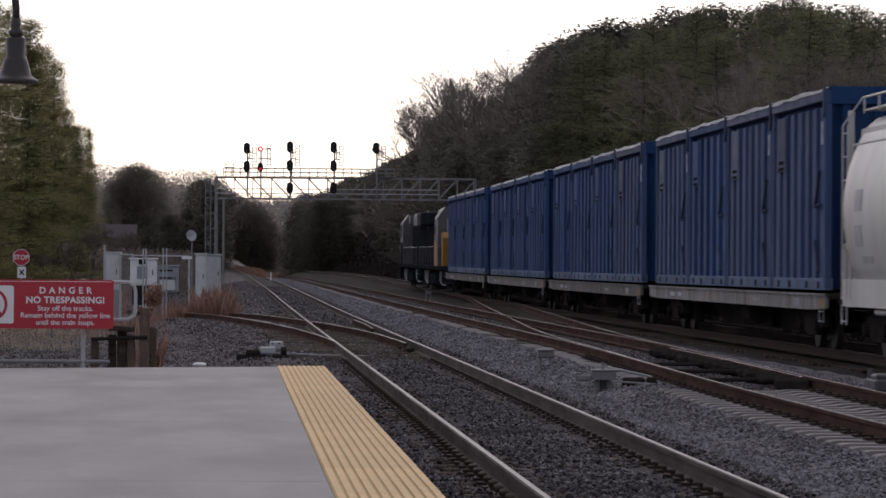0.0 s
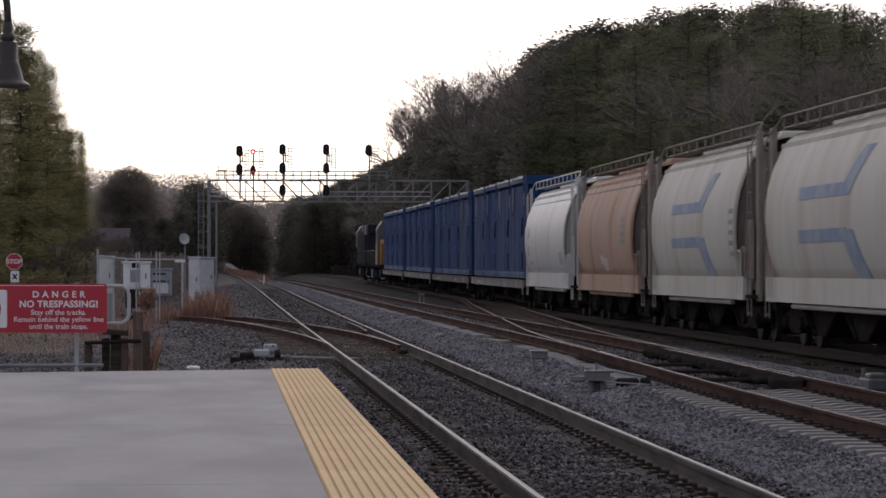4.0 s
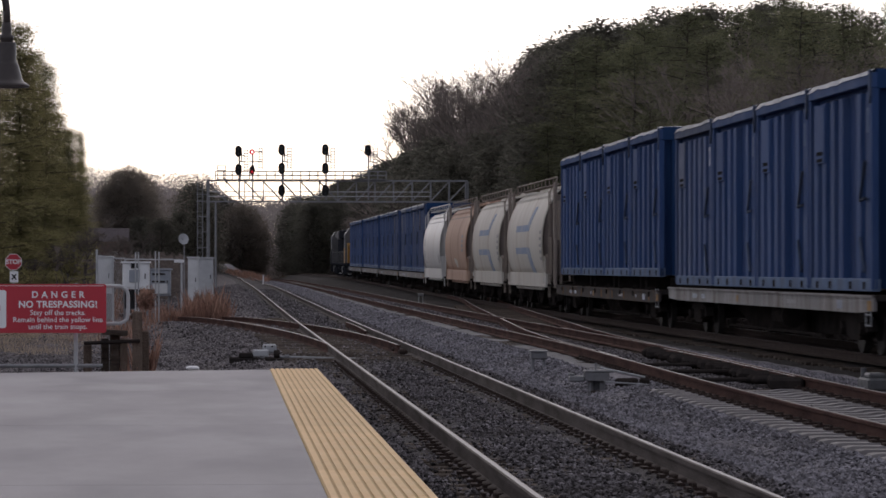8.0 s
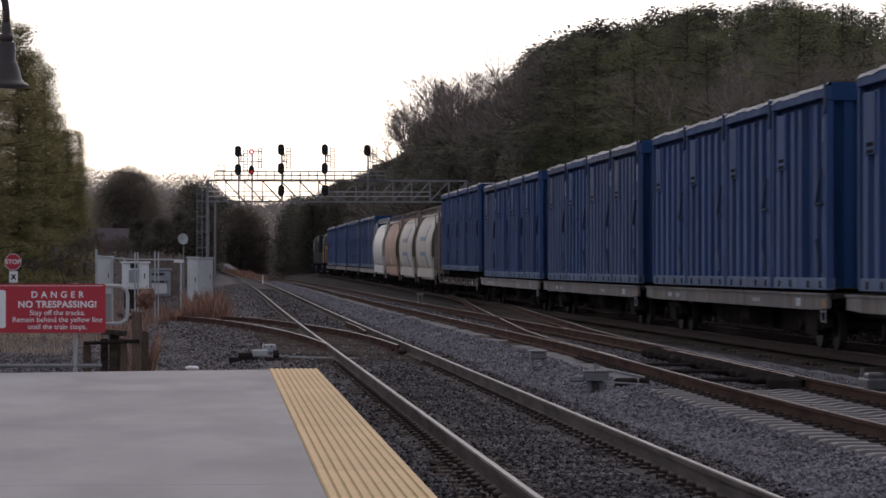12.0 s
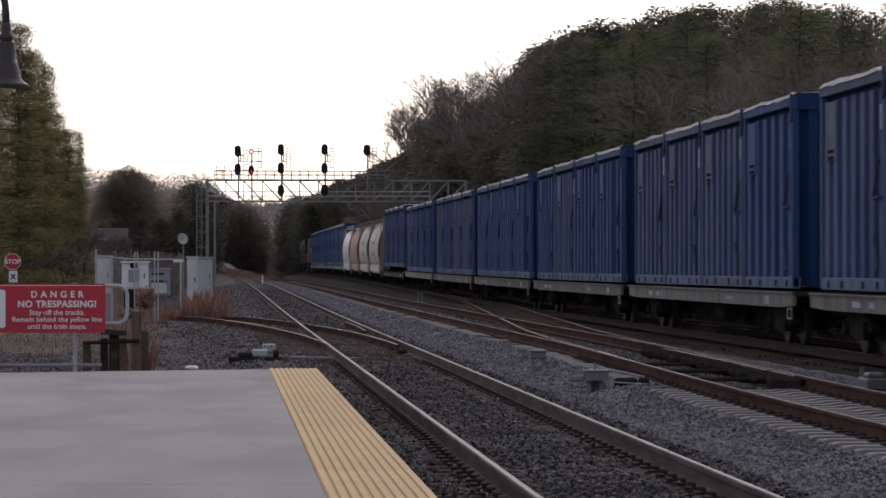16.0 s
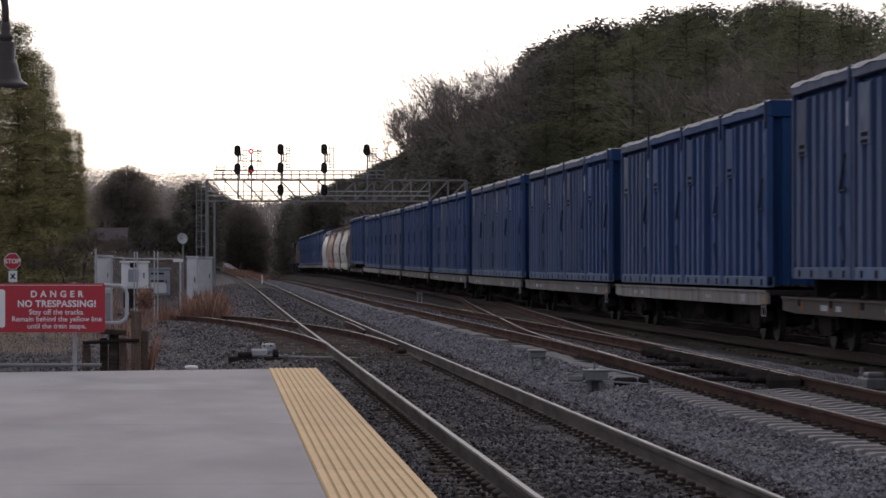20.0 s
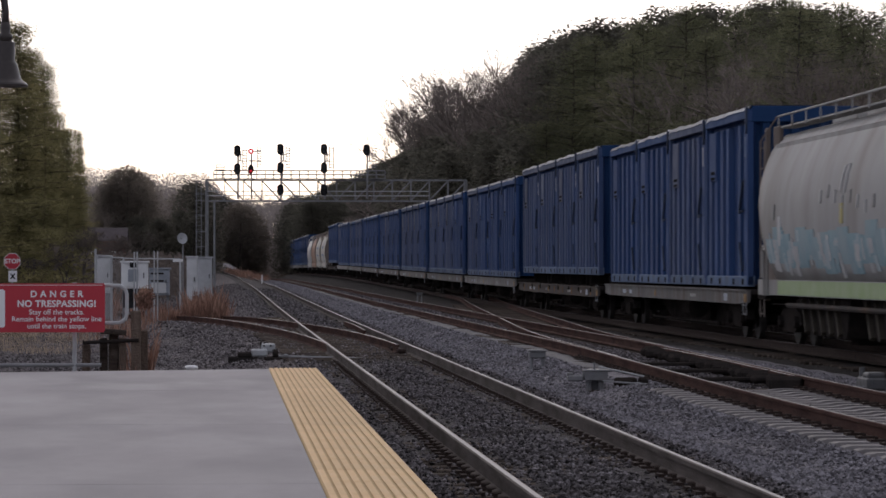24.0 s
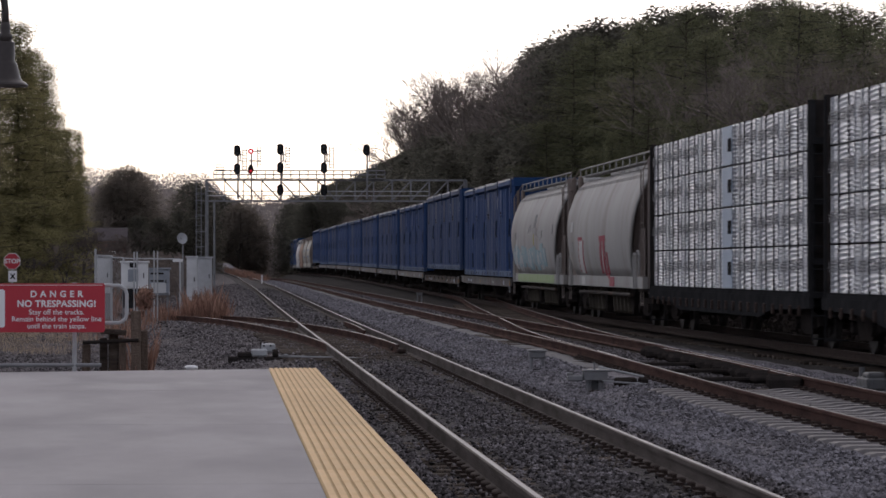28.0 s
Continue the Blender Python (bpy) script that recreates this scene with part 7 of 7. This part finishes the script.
# ---- small trackside things ----
def bumping_post():
    b = thing("bumping_post", "weathered timber bumping post with broken planks", "bumping post")
    D = 46.0
    k = 6100 / D
    for px, w, top, dy, mt in ((156, 0.11, 0.42, 0, "timber"), (186, 0.10, 0.50, 0.1, "tie"), (203, 0.13, 0.56, 0.15, "tie"), (219, 0.10, 0.50, 0.1, "timber"), (243, 0.13, 0.86, 0, "timber"), (257, 0.09, 0.60, 0.25, "timber")):
        x = (px - 395) / k
        g = ground_z(x, D) - 0.15
        bm = bmesh.new()
        box(bm, (x, D + dy, (g + top) / 2), (w, w, top - g), rz=px % 9, bevel=0.014)
        part("post", bm, mt, b)
    bm = bmesh.new()
    rod(bm, ((150 - 395) / k, D - 0.09, 0.44), ((248 - 395) / k, D - 0.09, 0.47), 0.024, 8)
    part("crossbar", bm, "iron", b, "dark iron crossbar")
    bm = bmesh.new()
    box(bm, ((204 - 395) / k, D - 0.02, 0.58), (0.34, 0.20, 0.07), ry=4, bevel=0.012)
    part("plank", bm, "tie", b)
    return b


bumping_post()


def switch_machine(x, y, label, mat="machine", flip=1, stand=False, size=1.0, bed=0.0):
    g = ground_z(x, y)
    m = thing("switch_machine", label, "switch machine", "switch machines beside the rails", at=pose(x, y, g + (0.07 if stand else 0.0)))
    m.scale = (size, size, size)
    bm = bmesh.new()
    for dy in (-0.45, 0.45):
        box(bm, (0.35 * flip, dy * 0.6, -0.03 + bed), (1.3 + 3 * bed, 0.22, 0.14), bevel=0.012)
    part("timber_bed", bm, "tie", m)
    if stand:
        for dx in (-0.17, 0.17):
            bm = bmesh.new()
            rod(bm, (dx * 0.8, 0, -0.25), (dx * 0.8, 0, 0.19), 0.065, 10)
            part("pedestal", bm, mat, m)
        # Dark block added to stand for the shaded gap between the pedestals.
        bm = bmesh.new()
        box(bm, (0, 0.08, 0.02), (0.18, 0.10, 0.32))
        part("inner_plate", bm, "machine_dark", m)
        bm = bmesh.new()
        box(bm, (0.62, 0.05, 0.10), (0.36, 0.4, 0.22), bevel=0.05)
        part("drive_gear", bm, "iron", m)
        bm = bmesh.new()
        prism(bm, [(-0.25, 0.16), (0.25, 0.16), (0.28, 0.34), (-0.28, 0.34)], "y", -0.16, 0.16)
        part("gear_case", bm, mat, m)
        bm = bmesh.new()
        box(bm, (0.05, 0, 0.37), (0.66, 0.36, 0.055), bevel=0.02)
        part("lid", bm, mat, m)
        bm = bmesh.new()
        rod(bm, (-0.02, 0, 0.38), (-0.02, 0, 0.56), 0.024, 6)
        part("pin", bm, mat, m)
        bm = bmesh.new()
        box(bm, (-0.44, 0.06, 0.20), (0.36, 0.26, 0.14), bevel=0.03)
        box(bm, (-0.56, 0.06, 0.29), (0.14, 0.18, 0.07), bevel=0.02)
        part("motor", bm, mat, m)
        bm = bmesh.new()
        rod(bm, (0.12, 0.30, 0.44), (1.15, 0.45, 0.22), 0.024, 8)
        part("connecting_rod", bm, "galv", m, "pale connecting rod slanting down to the rail")
        for dx in (0.86, 1.12):
            bm = bmesh.new()
            box(bm, (dx, 0.30, 0.10), (0.20, 0.36, 0.22), bevel=0.04)
            part("crank_stand", bm, "iron", m)
    else:
        bm = bmesh.new()
        box(bm, (0, 0, 0.20), (0.34, 1.0, 0.22), bevel=0.04)
        part("gear_case", bm, mat, m)
        bm = bmesh.new()
        box(bm, (0, -0.2, 0.34), (0.30, 0.5, 0.10), bevel=0.03)
        part("motor_cover", bm, mat, m)
        bm = bmesh.new()
        rod(bm, (-0.10, 0.3, 0.3), (-0.10, 0.3, 0.46), 0.05, 10)
        part("crank_cap", bm, mat, m)
    for dy in (-0.2, 0.15):
        bm = bmesh.new()
        rod(bm, (0.15 * flip, dy, 0.14), (1.25 * flip, dy, 0.06), 0.022, 6)
        part("throw_rod", bm, "galv_dull", m)
    return m


switch_machine(5.0, 46.1, "pale grey switch machine standing on ballast", stand=True, size=0.60, bed=-0.10)
switch_machine(8.62, 45.4, "dark grey switch machine with rods beside the middle track", "machine_dark", -1, size=0.80)


def low_machine():
    x, y = 0.66, 61.0
    g = ground_z(x, y)
    m = thing("switch_machine", "pale grey switch machine on dark timbers beside the turnout", "switch machine", "switch machines beside the rails", at=pose(x, y, g - 0.05))
    m.scale = (0.74, 0.74, 0.74)
    for dy in (-0.42, 0.42):
        bm = bmesh.new()
        box(bm, (0.12, dy, 0.05), (1.75, 0.24, 0.16), rz=1.5 * dy, bevel=0.015)
        part("head_timber", bm, "iron", m)
    bm = bmesh.new()
    box(bm, (-0.36, -0.36, 0.19), (0.34, 0.34, 0.13), bevel=0.03)
    part("motor", bm, "iron", m, "black motor housing")
    bm = bmesh.new()
    box(bm, (-0.01, -0.3, 0.24), (0.38, 0.42, 0.17), bevel=0.03)
    part("gear_case", bm, "galv", m)
    bm = bmesh.new()
    box(bm, (0.20, 0.05, 0.34), (0.34, 0.34, 0.22), bevel=0.035)
    cover = part("cover", bm, "galv", m)
    for dx in (-0.10, 0.06):
        bm = bmesh.new()
        rod(bm, (0.20 + dx, -0.125, 0.40), (0.20 + dx, -0.14, 0.40), 0.022, 8)
        part("bolt", bm, "iron", cover)
    bm = bmesh.new()
    rod(bm, (0.04, -0.05, 0.25), (0.02, -0.05, 0.50), 0.018, 6)
    rod(bm, (0.10, 0.0, 0.25), (0.10, 0.0, 0.47), 0.018, 6)
    part("hand_lever", bm, "iron", m)
    bm = bmesh.new()
    rod(bm, (0.30, -0.30, 0.22), (0.44, -0.30, 0.22), 0.10, 12)
    part("clutch", bm, "iron", m)
    bm = bmesh.new()
    rod(bm, (0.02, -0.45, 0.0), (0.02, -0.45, 0.18), 0.07, 10)
    part("pedestal", bm, "machine", m)
    for dy, l in ((-0.22, 3.50), (-0.05, 1.6), (0.2, 3.45)):
        bm = bmesh.new()
        rod(bm, (0.40, dy, 0.15), (l, dy + 0.05, 0.06), 0.024, 6)
        box(bm, (0.62, dy, 0.16), (0.12, 0.07, 0.07), bevel=0.015)
        part("throw_rod", bm, "galv_dull", m)


low_machine()


def junction_box(x, y, h, label):
    g = ground_z(x, y)
    j = thing("junction_box", label, "junction box", "junction boxes in the ballast", at=pose(x, y, g))
    bm = bmesh.new()
    box(bm, (0, 0, h - 0.055), (0.26, 0.2, 0.11), bevel=0.015)
    part("box", bm, "machine", j)
    bm = bmesh.new()
    box(bm, (0, 0, h + 0.01), (0.30, 0.24, 0.03), bevel=0.01)
    part("lid", bm, "machine", j)
    for dx in (-0.09, 0.09):
        bm = bmesh.new()
        rod(bm, (dx * 1.15, 0, -0.1), (dx, 0, h - 0.10), 0.03, 8)
        part("leg", bm, "galv_dull", j)


junction_box(5.05, 55.2, 0.29, "small grey junction box on two short legs")
junction_box(6.9 + 0.75 + 1.5, 160.0, 0.45, "small grey junction box on two short legs")


def switch_rods():
    r = thing("switch_rods", "dark switch rods and plates between the middle rails", "switch rods", kind="structure")
    rg = random.Random(14)
    for y in (46.2, 49.4, 52.3):
        bm = bmesh.new()
        rod(bm, (X2 - 0.68, y, z2(y) - 0.10), (X2 + 0.68, y + 0.1, z2(y) - 0.10), 0.028, 6)
        part("rod", bm, "iron", r)
    for k in range(30):
        y = 44.6 + 0.5 * k
        bm = bmesh.new()
        box(bm, (X2 + rg.uniform(0.50, 0.58), y, z2(y) - 0.10), (rg.uniform(0.26, 0.52), rg.uniform(0.16, 0.28), rg.uniform(0.10, 0.18)), rz=rg.uniform(-12, 12), bevel=0.04)
        part("rail_brace", bm, "iron", r)
        if k % 3 == 0:
            bm = bmesh.new()
            box(bm, (X2 - 0.58, y, z2(y) - 0.11), (0.18, 0.2, 0.10), rz=rg.uniform(-8, 8), bevel=0.03)
            part("rail_brace", bm, "iron", r)
    for s in (-1, 1):
        rail(r, lambda y, s=s: X2 + s * (0.70 - 0.10 * max(0, min(1, (y - 52) / 8))), lambda y: z2(y) - 0.012, 45.0, 58.0, 2, "switch_point", "dark switch point rail")


switch_rods()


def fence_line():
    f = thing("chain_link_fence", "galvanised chain-link fence round the cabinets", "fence")
    D = 112.0
    k = 6100 / D
    xs = [(172, 442), (200, 456), (222, 458), (321, 460)]
    for px, top in xs:
        x = (px - 395) / k
        z = 1.435 + (475 - top) / k
        bm = bmesh.new()
        rod(bm, (x, D, ground_z(x, D) - 0.1), (x, D, z), 0.035, 8)
        part("post", bm, "galv", f)
    for (a, ta), (b, tb), drop in ((xs[0], xs[1], 0.2), (xs[1], xs[2], 0.02), (xs[2], xs[3], 0.02)):
        xa, xb = (a - 395) / k, (b - 395) / k
        za, zb = 1.435 + (475 - ta) / k - drop, 1.435 + (475 - tb) / k
        bm = bmesh.new()
        rod(bm, (xa, D, za), (xb, D, zb), 0.022, 6)
        part("top_rail", bm, "galv", f)
        if a > 210:
            continue
        vs, fs = [], []
        n = int((xb - xa) / 0.075)
        for i in range(-12, n + 1):
            for sgn in (1, -1):
                x0 = xa + 0.075 * i if sgn > 0 else xb - 0.075 * i
                x1 = x0 + sgn * 0.9
                p0, p1 = max(xa, min(xb, x0)), max(xa, min(xb, x1))
                if abs(p1 - p0) < 0.02:
                    continue
                h = zb - ground_z(xa, D)
                limb(vs, fs, (p0, D, ground_z(xa, D) + h * (p0 - x0) / (x1 - x0)), (p1, D, ground_z(xa, D) + h * (p1 - x0) / (x1 - x0)), 0.0035, 0.0035)
        ob = raw("mesh_panel", vs, fs, "galv", "woven wire mesh", parent=f)
    return f


fence_line()


def fence_plate():
    k = 6100 / 111.0
    bm = bmesh.new()
    box(bm, ((316 - 395) / k, 111.9, 1.435 + (475 - 462.5) / k), (18 / k, 0.01, 5 / k))
    solid("fence_sign", bm, "sign_white", "small white plate hung on the fence rail", "sign")


fence_plate()


cabinet("signal_cabinet", "pale grey cabinet behind the chain-link fence", 114, 174, 199, 456, 520, 0.5, "box_silver")


def conduit(px, d, top, bottom, r, label, mat="galv"):
    k = 6100 / d
    x = (px - 395) / k
    bm = bmesh.new()
    rod(bm, (x, d, min(ground_z(x, d), 1.435 + (475 - bottom) / k)), (x, d, 1.435 + (475 - top) / k), r, 8)
    solid("conduit_post", bm, mat, label, "post", "conduit posts by the cabinets")


conduit(240, 104.5, 447, 525, 0.024, "thin galvanised conduit post")
conduit(245, 104.5, 447, 525, 0.024, "thin galvanised conduit post")
conduit(275, 107, 445, 520, 0.022, "thin galvanised conduit post")
conduit(281, 107, 446, 520, 0.022, "thin galvanised conduit post")
conduit(381, 290, 357, 455, 0.09, "slim steel pole behind the signal bridge", "galv_dull")


def antenna_dish():
    d, k = 150.0, 6100 / 150.0
    x, z = (323 - 395) / k, 1.435 + (475 - 424) / k
    a = thing("dish_antenna", "small grey dish antenna on a pole", "antenna", at=pose(x, d, 0))
    bm = bmesh.new()
    lathe(bm, [(0.0, 0.0), (0.1, 0.01), (0.18, 0.04), (0.235, 0.085), (0.245, 0.085), (0.19, 0.03), (0.1, -0.005), (0.0, -0.015)], n=20)
    bmesh.ops.transform(bm, matrix=pose(0, 0, z, 80, 0, 25), verts=bm.verts)
    part("dish", bm, "galv", a, smooth=True)
    bm = bmesh.new()
    rod(bm, (0.06, 0.12, ground_z(x, d) - 0.1), (0.06, 0.12, z), 0.03, 8)
    part("mast", bm, "galv_dull", a)
    bm = bmesh.new()
    rod(bm, (0.06, 0.12, z), (0.0, 0.0, z), 0.02, 6)
    rod(bm, (0, 0, z), (-0.05, -0.25, z + 0.05), 0.012, 6)
    part("bracket", bm, "galv_dull", a)


antenna_dish()


def marker_post():
    d = 300.0
    x = (465 - 395) * d / 6100
    bm = bmesh.new()
    g = ground_z(x, d)
    box(bm, (x, d, g + 0.35), (0.12, 0.06, 0.9), bevel=0.01)
    solid("marker_post", bm, "sign_white", "white trackside marker post", "post")


marker_post()


def far_house():
    d = 330.0
    k = 6100 / d
    x0, x1 = (120 - 395) / k, (222 - 395) / k
    zt, ze = 1.435 + (475 - 404) / k, 1.435 + (475 - 428) / k
    h = thing("house", "distant brick house with grey roof behind the trees", "house", at=pose(0, d, 0))
    g = ground_z(x0, d) - 0.3
    bm = bmesh.new()
    box(bm, ((x0 + x1) / 2, 3, (g + ze) / 2), (x1 - x0, 6, ze - g))
    wall = part("wall", bm, "brick", h)
    bm = bmesh.new()
    prism(bm, [(-0.3, ze), (6.3, ze), (3, zt)], "x", x0 - 0.3, x1 + 0.3)
    part("roof", bm, "shingle", h)
    for kx in range(3):
        bm = bmesh.new()
        box(bm, (x0 + 1.0 + 1.7 * kx, -0.03, (g + ze) / 2 + 0.6), (0.7, 0.06, 0.9))
        w = part("window", bm, "sign_white", h)
        bm = bmesh.new()
        box(bm, (x0 + 1.0 + 1.7 * kx, -0.065, (g + ze) / 2 + 0.6), (0.56, 0.02, 0.76))
        part("pane", bm, "glass_dark", w)


far_house()


def litter():
    bm = bmesh.new()
    bmesh.ops.create_icosphere(bm, subdivisions=2, radius=0.06)
    rg = random.Random(2)
    for v in bm.verts:
        v.co = Vector((v.co.x * 1.5, v.co.y, v.co.z * 0.5)) * rg.uniform(0.85, 1.1)
    solid("white_stone", bm, "sign_white", "white stone lying at the platform end", "stone", at=pose(-0.385, 43.1, 0.19))


litter()


def motions():
    for ob, d0, off in MOVERS:
        walk(ob, [(t, on_rails(d0 + run(t)) @ off) for t in TIMES])


motions()
